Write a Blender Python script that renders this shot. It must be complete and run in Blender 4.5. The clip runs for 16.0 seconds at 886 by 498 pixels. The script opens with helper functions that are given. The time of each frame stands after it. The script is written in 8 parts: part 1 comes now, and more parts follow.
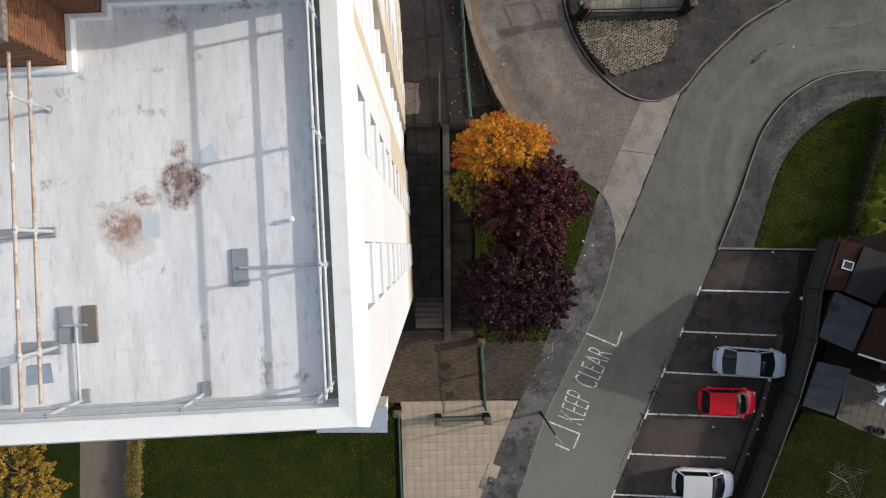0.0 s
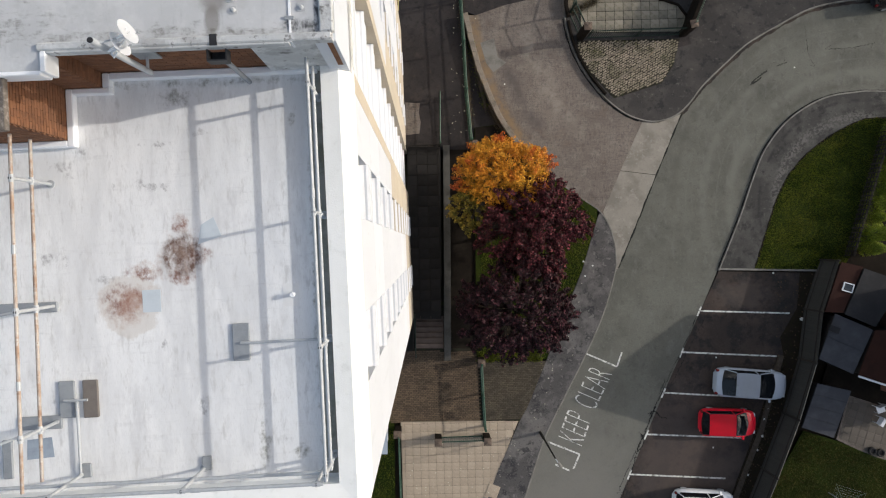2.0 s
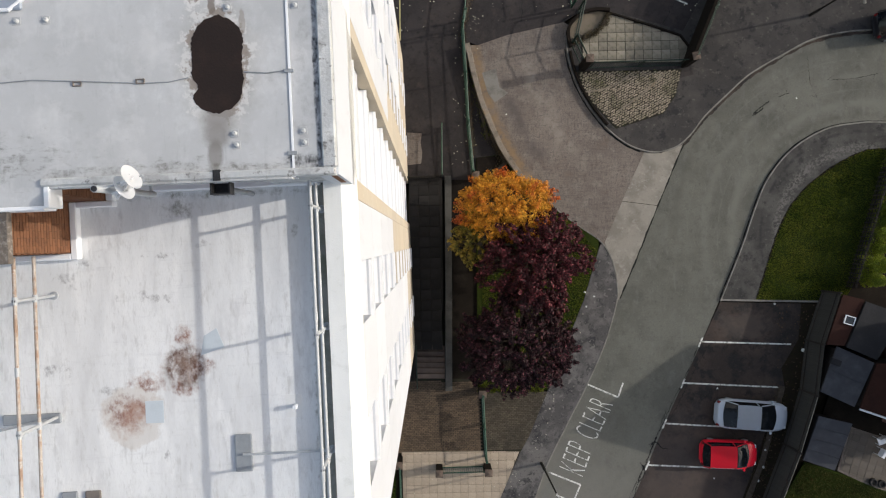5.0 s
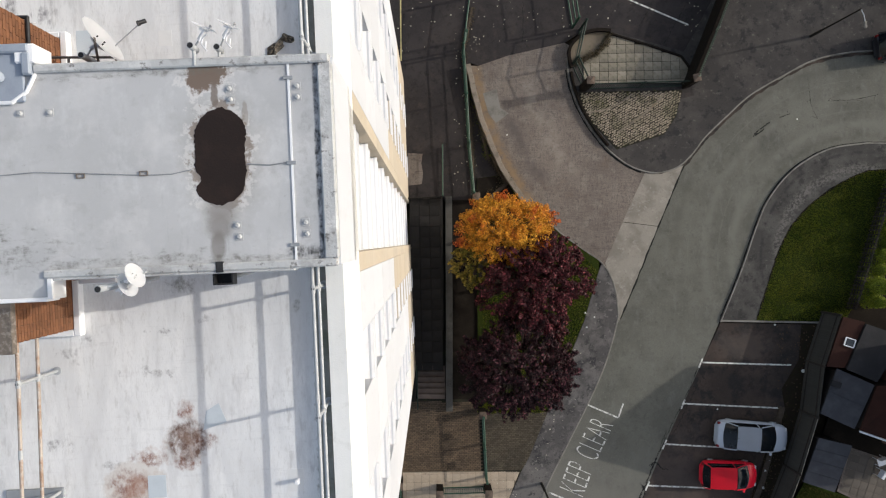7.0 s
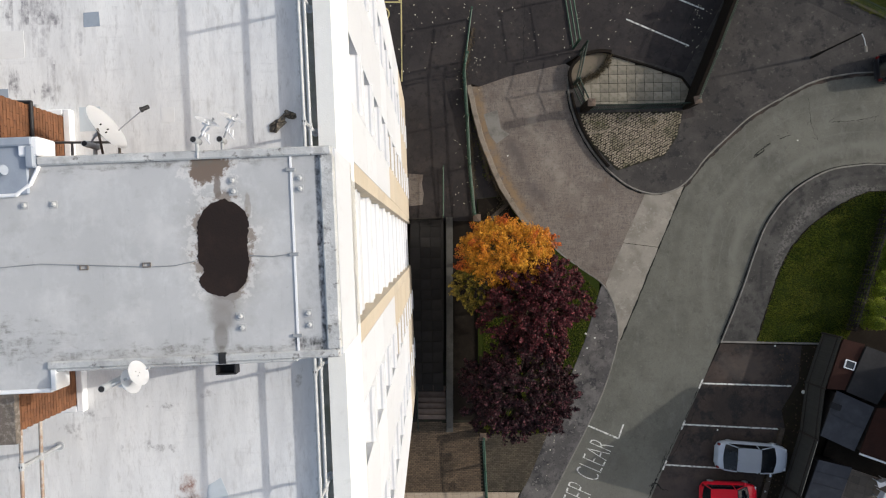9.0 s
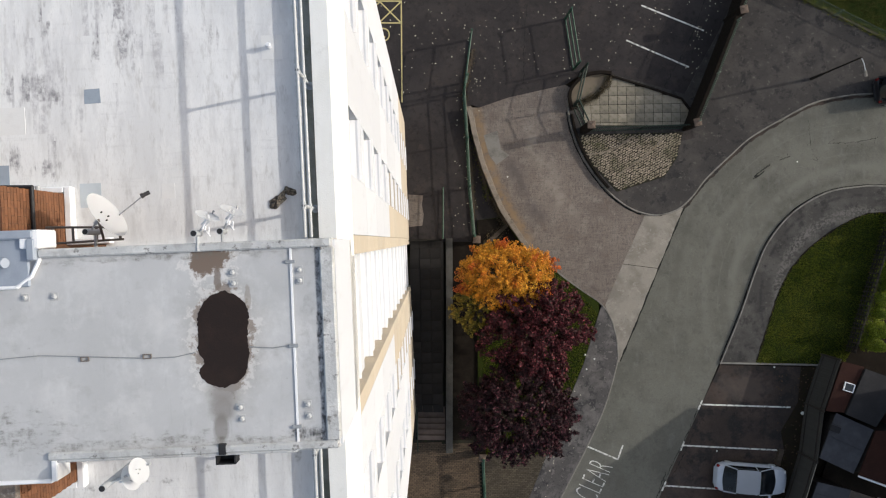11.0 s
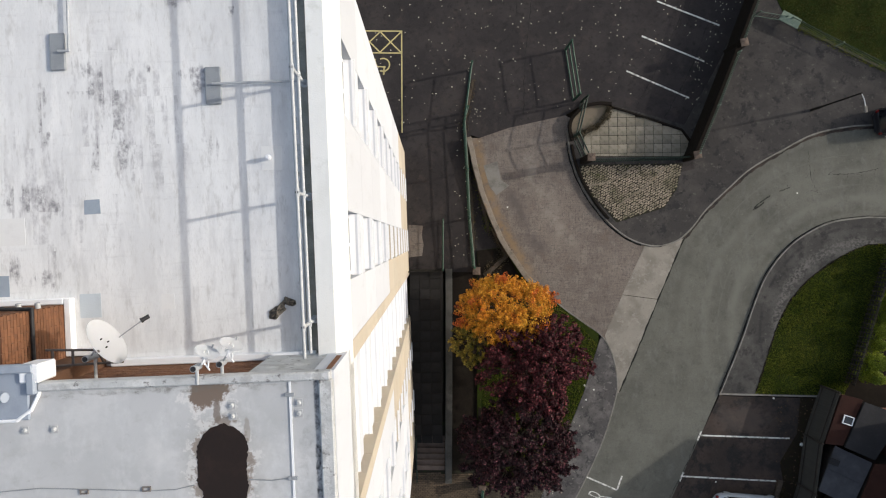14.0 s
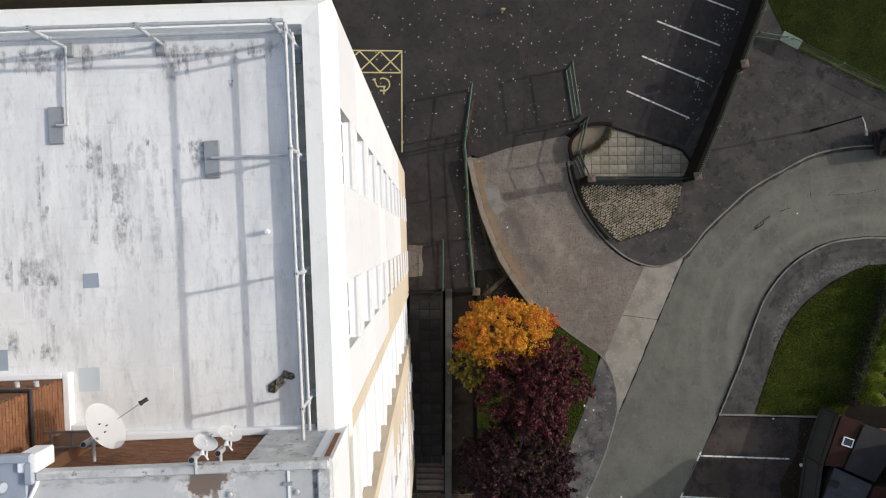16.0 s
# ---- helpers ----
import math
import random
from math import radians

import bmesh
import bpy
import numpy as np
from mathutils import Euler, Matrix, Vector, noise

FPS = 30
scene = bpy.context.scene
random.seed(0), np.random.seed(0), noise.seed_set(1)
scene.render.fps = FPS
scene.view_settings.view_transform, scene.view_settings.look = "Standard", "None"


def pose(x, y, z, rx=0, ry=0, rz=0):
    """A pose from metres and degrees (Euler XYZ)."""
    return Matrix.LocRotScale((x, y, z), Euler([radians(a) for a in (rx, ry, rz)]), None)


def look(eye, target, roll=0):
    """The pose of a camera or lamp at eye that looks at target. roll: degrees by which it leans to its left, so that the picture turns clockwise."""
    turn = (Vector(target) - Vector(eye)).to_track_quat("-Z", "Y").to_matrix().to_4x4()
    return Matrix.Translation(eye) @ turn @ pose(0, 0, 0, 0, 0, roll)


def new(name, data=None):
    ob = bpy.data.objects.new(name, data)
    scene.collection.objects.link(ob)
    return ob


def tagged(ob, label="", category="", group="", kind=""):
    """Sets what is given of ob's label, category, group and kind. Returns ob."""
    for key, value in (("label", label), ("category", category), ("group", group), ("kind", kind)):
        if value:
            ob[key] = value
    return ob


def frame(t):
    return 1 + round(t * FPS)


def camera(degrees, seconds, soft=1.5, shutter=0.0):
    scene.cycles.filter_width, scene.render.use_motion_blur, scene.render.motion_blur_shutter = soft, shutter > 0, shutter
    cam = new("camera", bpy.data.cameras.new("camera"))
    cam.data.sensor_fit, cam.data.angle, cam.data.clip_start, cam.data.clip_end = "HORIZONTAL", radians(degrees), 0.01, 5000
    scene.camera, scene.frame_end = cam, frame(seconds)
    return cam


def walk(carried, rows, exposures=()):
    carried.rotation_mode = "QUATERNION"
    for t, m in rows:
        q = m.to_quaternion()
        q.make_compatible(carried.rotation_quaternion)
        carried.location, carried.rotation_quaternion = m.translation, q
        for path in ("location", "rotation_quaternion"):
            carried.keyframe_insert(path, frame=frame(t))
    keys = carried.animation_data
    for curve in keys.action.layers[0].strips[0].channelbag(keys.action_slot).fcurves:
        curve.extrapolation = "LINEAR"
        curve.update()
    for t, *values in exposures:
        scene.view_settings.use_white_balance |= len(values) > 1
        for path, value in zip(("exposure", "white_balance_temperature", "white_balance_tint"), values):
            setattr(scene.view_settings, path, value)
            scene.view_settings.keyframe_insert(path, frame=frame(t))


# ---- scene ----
cam = camera(66.0, 16.0, soft=1.15)
PATH = [  # seconds, x, y, z, turn about x, y, z
    (0.0, 0.040, 0.115, 40.442, -0.322, -1.041, 0.000),
    (0.5, 0.034, 0.425, 40.445, -0.341, -1.033, 0.030),
    (1.0, 0.033, 0.723, 40.447, -0.365, -1.028, 0.057),
    (1.5, 0.032, 1.050, 40.446, -0.389, -1.026, 0.080),
    (2.0, 0.031, 1.376, 40.444, -0.413, -1.022, 0.100),
    (2.5, 0.026, 1.693, 40.442, -0.431, -1.013, 0.119),
    (3.0, 0.025, 1.995, 40.438, -0.448, -1.002, 0.138),
    (3.5, 0.022, 2.320, 40.433, -0.463, -0.983, 0.157),
    (4.0, 0.014, 2.631, 40.433, -0.484, -0.962, 0.174),
    (6.5, -0.022, 4.210, 40.458, -0.606, -0.922, 0.268),
    (7.0, -0.031, 4.531, 40.464, -0.624, -0.917, 0.285),
    (7.5, -0.041, 4.856, 40.472, -0.640, -0.912, 0.299),
    (8.0, -0.050, 5.181, 40.481, -0.655, -0.907, 0.313),
    (8.5, -0.058, 5.500, 40.487, -0.671, -0.900, 0.328),
    (9.0, -0.060, 5.806, 40.493, -0.686, -0.898, 0.345),
    (11.5, -0.057, 7.408, 40.519, -0.767, -0.895, 0.440),
    (12.0, -0.055, 7.723, 40.521, -0.785, -0.899, 0.461),
    (12.5, -0.056, 8.058, 40.521, -0.797, -0.905, 0.485),
    (13.0, -0.062, 8.360, 40.518, -0.810, -0.905, 0.510),
    (13.5, -0.066, 8.663, 40.513, -0.822, -0.899, 0.534),
    (14.0, -0.065, 8.962, 40.505, -0.840, -0.897, 0.557),
    (14.5, -0.068, 9.265, 40.496, -0.864, -0.896, 0.576),
    (15.0, -0.071, 9.572, 40.486, -0.886, -0.894, 0.594),
    (15.5, -0.071, 9.885, 40.477, -0.905, -0.891, 0.612),
    (16.0, -0.064, 10.211, 40.468, -0.923, -0.889, 0.630),
]
walk(cam, [(t, pose(x, y, z, rx, ry, rz)) for t, x, y, z, rx, ry, rz in PATH], [(0.0, 0.46, 6820, 9)])

# ---- daylight: low autumn sun from the east, pale sky ----
SUN_UP, SUN_WAY = 26.5, (0.978, 0.208)
world = bpy.data.worlds.new("world")
scene.world = world
world.use_nodes = True
sky = world.node_tree.nodes.new("ShaderNodeTexSky")
sky.sky_type, sky.sun_disc = "NISHITA", False
sky.dust_density, sky.ozone_density = 2.2, 0.6
sky.sun_elevation, sky.sun_rotation = radians(SUN_UP), math.atan2(SUN_WAY[0], SUN_WAY[1])
back = world.node_tree.nodes["Background"]
back.inputs["Strength"].default_value = 0.15
haze = world.node_tree.nodes.new("ShaderNodeHueSaturation")
haze.inputs["Saturation"].default_value = 0.78
world.node_tree.links.new(sky.outputs["Color"], haze.inputs["Color"])
world.node_tree.links.new(haze.outputs["Color"], back.inputs["Color"])
sun = new("sun", bpy.data.lights.new("sun", "SUN"))
sun.data.energy, sun.data.angle, sun.data.color = 1.8, radians(0.6), (1.0, 0.975, 0.945)
sun.matrix_world = look((SUN_WAY[0] * 60, SUN_WAY[1] * 60, math.tan(radians(SUN_UP)) * 60), (0, 0, 0))

# ---- small builders ----
SLOPE_X, SLOPE_Y = 0.0187, -0.0230  # the street falls gently to the north-west


def gz(x, y):
    return SLOPE_X * x + SLOPE_Y * y


TOWER = pose(-0.961, -2.942, 0, 0, 0, 2.72)  # its south-east corner; x outwards, y along the street front


def link(name, bm, material, parent=None, label="", drape=False, smooth=False):
    """One mesh object from a bmesh; drape lays it on the sloping ground."""
    if drape:
        for v in bm.verts:
            v.co.z += gz(v.co.x, v.co.y)
    bmesh.ops.recalc_face_normals(bm, faces=bm.faces)
    me = bpy.data.meshes.new(name)
    bm.to_mesh(me)
    bm.free()
    for m in material if isinstance(material, (list, tuple)) else [material]:
        me.materials.append(m)
    if smooth:
        for p in me.polygons:
            p.use_smooth = True
        me.set_sharp_from_angle(angle=radians(38))
    ob = new(name, me)
    if parent:
        ob.parent = parent
    if label:
        ob["label"] = label
    return ob


def part(name, bm, material, parent, label="", drape=False, smooth=False):
    return link(name, bm, material, parent, label, drape, smooth)


def thing(name, label, category, group="", kind="", at=None):
    """An empty at the base of a thing, for its parts."""
    e = new(name)
    e.empty_display_size = 0.2
    if at is not None:
        e.matrix_world = at
    return tagged(e, label, category, group, kind)


def box(bm, x0, x1, y0, y1, z0, z1, bevel=0.0, m=None, mat=0):
    r = bmesh.ops.create_cube(bm, size=1.0)
    vs = r["verts"]
    for v in vs:
        v.co = Vector(((x0 + x1) / 2 + v.co.x * (x1 - x0), (y0 + y1) / 2 + v.co.y * (y1 - y0), (z0 + z1) / 2 + v.co.z * (z1 - z0)))
    fs = {f for v in vs for f in v.link_faces}
    for f in fs:
        f.material_index = mat
    if bevel:
        es = {e for v in vs for e in v.link_edges}
        r = bmesh.ops.bevel(bm, geom=list(es), offset=bevel, segments=1, affect="EDGES")
        vs = list({v for f in r["faces"] for v in f.verts} | {v for v in vs if v.is_valid})
    if m:
        bmesh.ops.transform(bm, matrix=m, verts=[v for v in vs if v.is_valid])
    return bm


def boxes(*rows, bevel=0.0):
    bm = bmesh.new()
    for r in rows:
        box(bm, *r, bevel=bevel)
    return bm


def tube(bm, a, b, r, n=8, r2=None):
    """A round bar from a to b."""
    a, b = Vector(a), Vector(b)
    d = b - a
    m = Matrix.Translation((a + b) / 2) @ d.to_track_quat("Z", "Y").to_matrix().to_4x4()
    bmesh.ops.create_cone(bm, cap_ends=True, segments=n, radius1=r, radius2=r if r2 is None else r2, depth=d.length, matrix=m)
    return bm


def pipe(points, r, n=8):
    bm = bmesh.new()
    for a, b in zip(points, points[1:]):
        tube(bm, a, b, r, n)
    for p in points[1:-1]:
        bmesh.ops.create_uvsphere(bm, u_segments=n, v_segments=6, radius=r * 1.05, matrix=Matrix.Translation(p))
    return bm


def spline(points, n=6):
    """A smooth open line through the points."""
    p = [Vector(q).to_2d() for q in points]
    p = [2 * p[0] - p[1], *p, 2 * p[-1] - p[-2]]
    out = []
    for a, b, c, d in zip(p, p[1:], p[2:], p[3:]):
        for i in range(n):
            t = i / n
            out.append(0.5 * (2 * b + (c - a) * t + (2 * a - 5 * b + 4 * c - d) * t * t + (3 * b - a - 3 * c + d) * t ** 3))
    out.append(p[-2])
    return out


def offset(line, d):
    """The line moved d to its left."""
    out = []
    for i, p in enumerate(line):
        t = (line[min(i + 1, len(line) - 1)] - line[max(i - 1, 0)]).normalized()
        out.append(p + Vector((-t.y, t.x)) * d)
    return out


def slab(outline, z0, z1):
    """A flat plate with that outline."""
    bm = bmesh.new()
    vs = [bm.verts.new((p[0], p[1], z1)) for p in outline]
    f = bm.faces.new(vs)
    r = bmesh.ops.extrude_face_region(bm, geom=[f])
    for v in r["geom"]:
        if isinstance(v, bmesh.types.BMVert):
            v.co.z = z0
    bmesh.ops.triangulate(bm, faces=bm.faces[:])
    return bm


def sweep(line, width, z0, z1, bm=None, bevel=0.015):
    """A bar of that width along a plan line, its left side on the line."""
    bm = bm or bmesh.new()
    inner = offset(line, -width)
    rings = []
    for p, q in zip(line, inner):
        e = (q - p).normalized() * bevel
        rings.append([bm.verts.new(c) for c in ((*p, z0), (*p, z1 - bevel), (*(p + e), z1), (*(q - e), z1), (*q, z1 - bevel), (*q, z0))])
    for a, b in zip(rings, rings[1:]):
        for i in range(5):
            bm.faces.new((a[i], a[i + 1], b[i + 1], b[i]))
    bm.faces.new(rings[0])
    bm.faces.new(rings[-1])
    return bm


def ground_sheet(name, outline, z, material, label, category, thick=0.12):
    return tagged(link(name, slab(outline, z - thick, z), material, drape=True), label, category, kind="structure")


def poly(*pts):
    return [Vector(p) for p in pts]

# ---- materials ----
def let_through(m, share, tint):
    """Thin leaves and blades: part of the light passes through them."""
    n, l = m.node_tree.nodes, m.node_tree.links
    bsdf = n["Principled BSDF"]
    glow = n.new("ShaderNodeBsdfTranslucent")
    hue = n.new("ShaderNodeMix")
    hue.data_type, hue.blend_type = "RGBA", "MULTIPLY"
    hue.inputs[0].default_value = 1.0
    hue.inputs[7].default_value = (*tint, 1)
    l.new(bsdf.inputs["Base Color"].links[0].from_socket, hue.inputs[6])
    l.new(hue.outputs[2], glow.inputs["Color"])
    both = n.new("ShaderNodeMixShader")
    both.inputs[0].default_value = share
    l.new(bsdf.outputs[0], both.inputs[1])
    l.new(glow.outputs[0], both.inputs[2])
    l.new(both.outputs[0], n["Material Output"].inputs["Surface"])


def material(name, base, rough=0.85, metal=0.0, spots=(), bump=0.0, bump_scale=40.0, island=0.0, random_=0.0, spec=0.3, stretch=(1, 1, 1)):
    """A worn surface: base colour, layers of (scale, colour, low, high, amount, detail), grain as bump."""
    m = bpy.data.materials.new(name)
    m.use_nodes = True
    nt = m.node_tree
    n, l = nt.nodes, nt.links
    bsdf = n["Principled BSDF"]
    bsdf.inputs["Roughness"].default_value, bsdf.inputs["Metallic"].default_value = rough, metal
    bsdf.inputs["Specular IOR Level"].default_value = spec
    where = n.new("ShaderNodeTexCoord")
    move = n.new("ShaderNodeMapping")
    move.inputs["Scale"].default_value = stretch
    l.new(where.outputs["Object"], move.inputs["Vector"])
    col = n.new("ShaderNodeRGB")
    col.outputs[0].default_value = (*base, 1)
    out = col.outputs[0]
    for scale, colour, low, high, amount, detail in spots:
        tex = n.new("ShaderNodeTexNoise")
        tex.inputs["Scale"].default_value, tex.inputs["Detail"].default_value, tex.inputs["Roughness"].default_value = scale, detail, 0.65
        l.new(move.outputs[0], tex.inputs["Vector"])
        ramp = n.new("ShaderNodeMapRange")
        for k, v in (("From Min", low), ("From Max", high), ("To Min", 0.0), ("To Max", amount)):
            ramp.inputs[k].default_value = v
        l.new(tex.outputs["Fac"], ramp.inputs["Value"])
        mix = n.new("ShaderNodeMix")
        mix.data_type = "RGBA"
        mix.inputs[7].default_value = (*colour, 1)
        l.new(ramp.outputs[0], mix.inputs[0])
        l.new(out, mix.inputs[6])
        out = mix.outputs[2]
    if island or random_:
        src = n.new("ShaderNodeNewGeometry").outputs["Random Per Island"] if island else n.new("ShaderNodeObjectInfo").outputs["Random"]
        hsv = n.new("ShaderNodeHueSaturation")
        ramp = n.new("ShaderNodeMapRange")
        ramp.inputs["To Min"].default_value, ramp.inputs["To Max"].default_value = 1 - (island or random_), 1 + (island or random_)
        l.new(src, ramp.inputs["Value"])
        l.new(ramp.outputs[0], hsv.inputs["Value"])
        l.new(out, hsv.inputs["Color"])
        out = hsv.outputs[0]
    l.new(out, bsdf.inputs["Base Color"])
    if bump:
        tex = n.new("ShaderNodeTexNoise")
        tex.inputs["Scale"].default_value, tex.inputs["Detail"].default_value = bump_scale, 6
        l.new(move.outputs[0], tex.inputs["Vector"])
        b = n.new("ShaderNodeBump")
        b.inputs["Strength"].default_value, b.inputs["Distance"].default_value = bump, 0.02
        l.new(tex.outputs["Fac"], b.inputs["Height"])
        l.new(b.outputs[0], bsdf.inputs["Normal"])
    return m


ASPHALT = material("road_asphalt", (0.1011, 0.09988, 0.08398), 0.9, spots=[(0.22, (0.134, 0.1321, 0.1113), 0.42, 0.60, 0.9, 8), (0.7, (0.0639, 0.06346, 0.05468), 0.52, 0.72, 0.5, 10), (2.0, (0.1526, 0.1498, 0.1269), 0.54, 0.70, 0.45, 10), (3.2, (0.05979, 0.0593, 0.05078), 0.56, 0.70, 0.5, 10), (9, (0.1752, 0.1737, 0.1465), 0.58, 0.70, 0.7, 9), (13, (0.04638, 0.04577, 0.03906), 0.58, 0.68, 0.5, 6), (45, (0.04123, 0.04161, 0.0371), 0.54, 0.66, 0.5, 2)], bump=0.8, bump_scale=50)
TARMAC = material("dark_tarmac", (0.03266, 0.02882, 0.02909), 0.88, spec=0.1, spots=[(0.45, (0.04791, 0.04173, 0.04036), 0.45, 0.62, 0.9, 8), (1.3, (0.05662, 0.04568, 0.04127), 0.56, 0.68, 0.7, 9), (3.5, (0.0196, 0.01788, 0.01782), 0.52, 0.68, 0.7, 9), (70, (0.08164, 0.07451, 0.07038), 0.58, 0.72, 0.6, 2)], bump=0.6, bump_scale=90)
BAY_TARMAC = material("worn_brown_tarmac", (0.04339, 0.035, 0.03076), 0.9, spec=0.1, spots=[(0.35, (0.0682, 0.05072, 0.04279), 0.44, 0.58, 0.9, 8), (1.1, (0.02776, 0.02592, 0.0256), 0.48, 0.58, 0.95, 9), (3.5, (0.02015, 0.01858, 0.01739), 0.55, 0.68, 0.7, 9), (6, (0.08526, 0.06643, 0.05483), 0.60, 0.70, 0.6, 9), (70, (0.09299, 0.07857, 0.07021), 0.58, 0.72, 0.6, 2)], bump=0.6, bump_scale=90)
VERGE_TAR = material("speckled_grey_tarmac", (0.05216, 0.05009, 0.04712), 0.88, spec=0.12, spots=[(0.6, (0.07928, 0.07618, 0.07067), 0.46, 0.60, 0.9, 9), (1.8, (0.03129, 0.03026, 0.02945), 0.53, 0.62, 0.8, 9), (7, (0.1199, 0.1148, 0.1041), 0.60, 0.68, 0.7, 9), (16, (0.02086, 0.02087, 0.01963), 0.58, 0.68, 0.7, 6)], bump=0.6, bump_scale=60)
CORNER_TAR = material("dark_corner_tarmac", (0.04563, 0.04243, 0.04086), 0.88, spec=0.1, spots=[(0.5, (0.06723, 0.0617, 0.05745), 0.45, 0.6, 0.9, 9), (1.5, (0.02641, 0.02569, 0.02682), 0.53, 0.62, 0.8, 9), (4, (0.1105, 0.1029, 0.09198), 0.60, 0.68, 0.7, 10), (12, (0.02162, 0.02183, 0.02171), 0.58, 0.68, 0.7, 6)], bump=0.6, bump_scale=60)
PATH_TAR = material("patchy_footway_tarmac", (0.07674, 0.0717, 0.07013), 0.88, spec=0.12, spots=[(0.6, (0.1382, 0.1294, 0.1224), 0.46, 0.58, 0.9, 9), (1.5, (0.03197, 0.03202, 0.03443), 0.53, 0.6, 0.85, 9), (3.0, (0.1918, 0.1793, 0.1658), 0.58, 0.64, 0.7, 9), (9, (0.02814, 0.02816, 0.02933), 0.58, 0.66, 0.75, 8), (14, (0.2046, 0.192, 0.1784), 0.62, 0.7, 0.7, 6)], bump=0.6, bump_scale=60)
CONCRETE = material("worn_concrete", (0.1902, 0.1593, 0.1366), 0.92, spec=0.2, spots=[(0.35, (0.1332, 0.11, 0.09595), 0.42, 0.62, 0.8, 8), (1.6, (0.2469, 0.2181, 0.1943), 0.5, 0.64, 0.5, 10), (0.7, (0.1698, 0.116, 0.07869), 0.58, 0.72, 0.4, 7), (4, (0.09513, 0.08177, 0.07269), 0.55, 0.66, 0.7, 10), (14, (0.07067, 0.06062, 0.05377), 0.56, 0.66, 0.75, 8), (22, (0.2992, 0.2678, 0.2326), 0.60, 0.70, 0.7, 5), (50, (0.1019, 0.09024, 0.08141), 0.50, 0.66, 0.7, 3)], bump=0.8, bump_scale=60)
LIGHT_CONCRETE = material("pale_concrete", (0.246, 0.2256, 0.1923), 0.92, spots=[(0.8, (0.174, 0.156, 0.1322), 0.45, 0.62, 0.9, 9), (4, (0.3, 0.2784, 0.2419), 0.54, 0.66, 0.7, 9), (12, (0.132, 0.12, 0.1003), 0.58, 0.68, 0.7, 8)], bump=0.6, bump_scale=50, random_=0.06)
KERB = material("kerb_concrete", (0.1875, 0.1775, 0.16), 0.92, spots=[(1.5, (0.09375, 0.0875, 0.075), 0.45, 0.65, 0.85, 8), (30, (0.275, 0.2625, 0.2375), 0.55, 0.7, 0.5, 3)], bump=0.4)
SLABS = material("paving_slab", (0.3912, 0.3186, 0.2411), 0.9, spots=[(0.5, (0.2778, 0.2246, 0.1693), 0.42, 0.62, 0.85, 9), (2.2, (0.4763, 0.3942, 0.3027), 0.54, 0.66, 0.7, 9), (5, (0.1701, 0.1404, 0.1077), 0.58, 0.7, 0.7, 9), (30, (0.2041, 0.1674, 0.1283), 0.56, 0.7, 0.6, 4)], bump=0.5, random_=0.07)
GARDEN_SLABS = material("grey_garden_slab", (0.2465, 0.22, 0.172), 0.9, spots=[(0.8, (0.153, 0.1369, 0.104), 0.42, 0.62, 0.9, 9), (5, (0.1105, 0.1079, 0.068), 0.55, 0.68, 0.8, 9), (30, (0.2805, 0.2573, 0.208), 0.56, 0.7, 0.6, 4)], bump=0.5, random_=0.16)
PATIO_SLABS = material("brown_grey_patio_slab", (0.1122, 0.09689, 0.08113), 0.9, spots=[(0.9, (0.08724, 0.07554, 0.06328), 0.42, 0.62, 0.9, 9), (5, (0.1329, 0.119, 0.1014), 0.55, 0.68, 0.7, 9)], bump=0.4, random_=0.12)
# terrace slabs: the trees' shade is put into this dark colour
SHADE_SLABS = material("shade_dark_slab", (0.02295, 0.02142, 0.02065), 0.9, spec=0.1, spots=[(0.9, (0.0135, 0.0126, 0.01166), 0.45, 0.7, 0.8, 6), (20, (0.0324, 0.03024, 0.02916), 0.55, 0.7, 0.5, 4)], bump=0.35, random_=0.18)
JOINT = material("joint_dirt", (0.027, 0.0243, 0.0189), 0.95, spec=0.1, spots=[(3, (0.0324, 0.0405, 0.0162), 0.5, 0.7, 0.8, 6)], bump=0.4)
PAVER = material("brown_paver", (0.1073, 0.07744, 0.05343), 0.9, spec=0.15, spots=[(1.0, (0.06156, 0.04664, 0.034), 0.45, 0.66, 0.85, 8), (4, (0.1399, 0.1038, 0.07286), 0.56, 0.68, 0.6, 8)], bump=0.5, island=0.22)
PAVER_GREY = material("grey_olive_paver", (0.07554, 0.06195, 0.04531), 0.9, spec=0.15, spots=[(1.0, (0.04334, 0.03731, 0.02883), 0.45, 0.66, 0.85, 8), (4, (0.09849, 0.08304, 0.06179), 0.56, 0.68, 0.6, 8)], bump=0.5, island=0.22)
COBBLE = material("cobblestone", (0.2825, 0.2374, 0.1848), 0.85, spots=[(1.0, (0.13, 0.1177, 0.07779), 0.45, 0.62, 0.9, 8), (6, (0.07912, 0.08188, 0.03889), 0.56, 0.68, 0.8, 8)], bump=0.5, island=0.25)
GRASS_SOIL = material("turf_soil", (0.01615, 0.02633, 0.005069), 0.95, spec=0.05, spots=[(0.6, (0.02826, 0.0395, 0.007242), 0.42, 0.62, 0.9, 9), (2.5, (0.03365, 0.03423, 0.01014), 0.55, 0.68, 0.7, 9), (9, (0.007403, 0.01185, 0.002897), 0.5, 0.7, 0.8, 7)], bump=1.0, bump_scale=30)
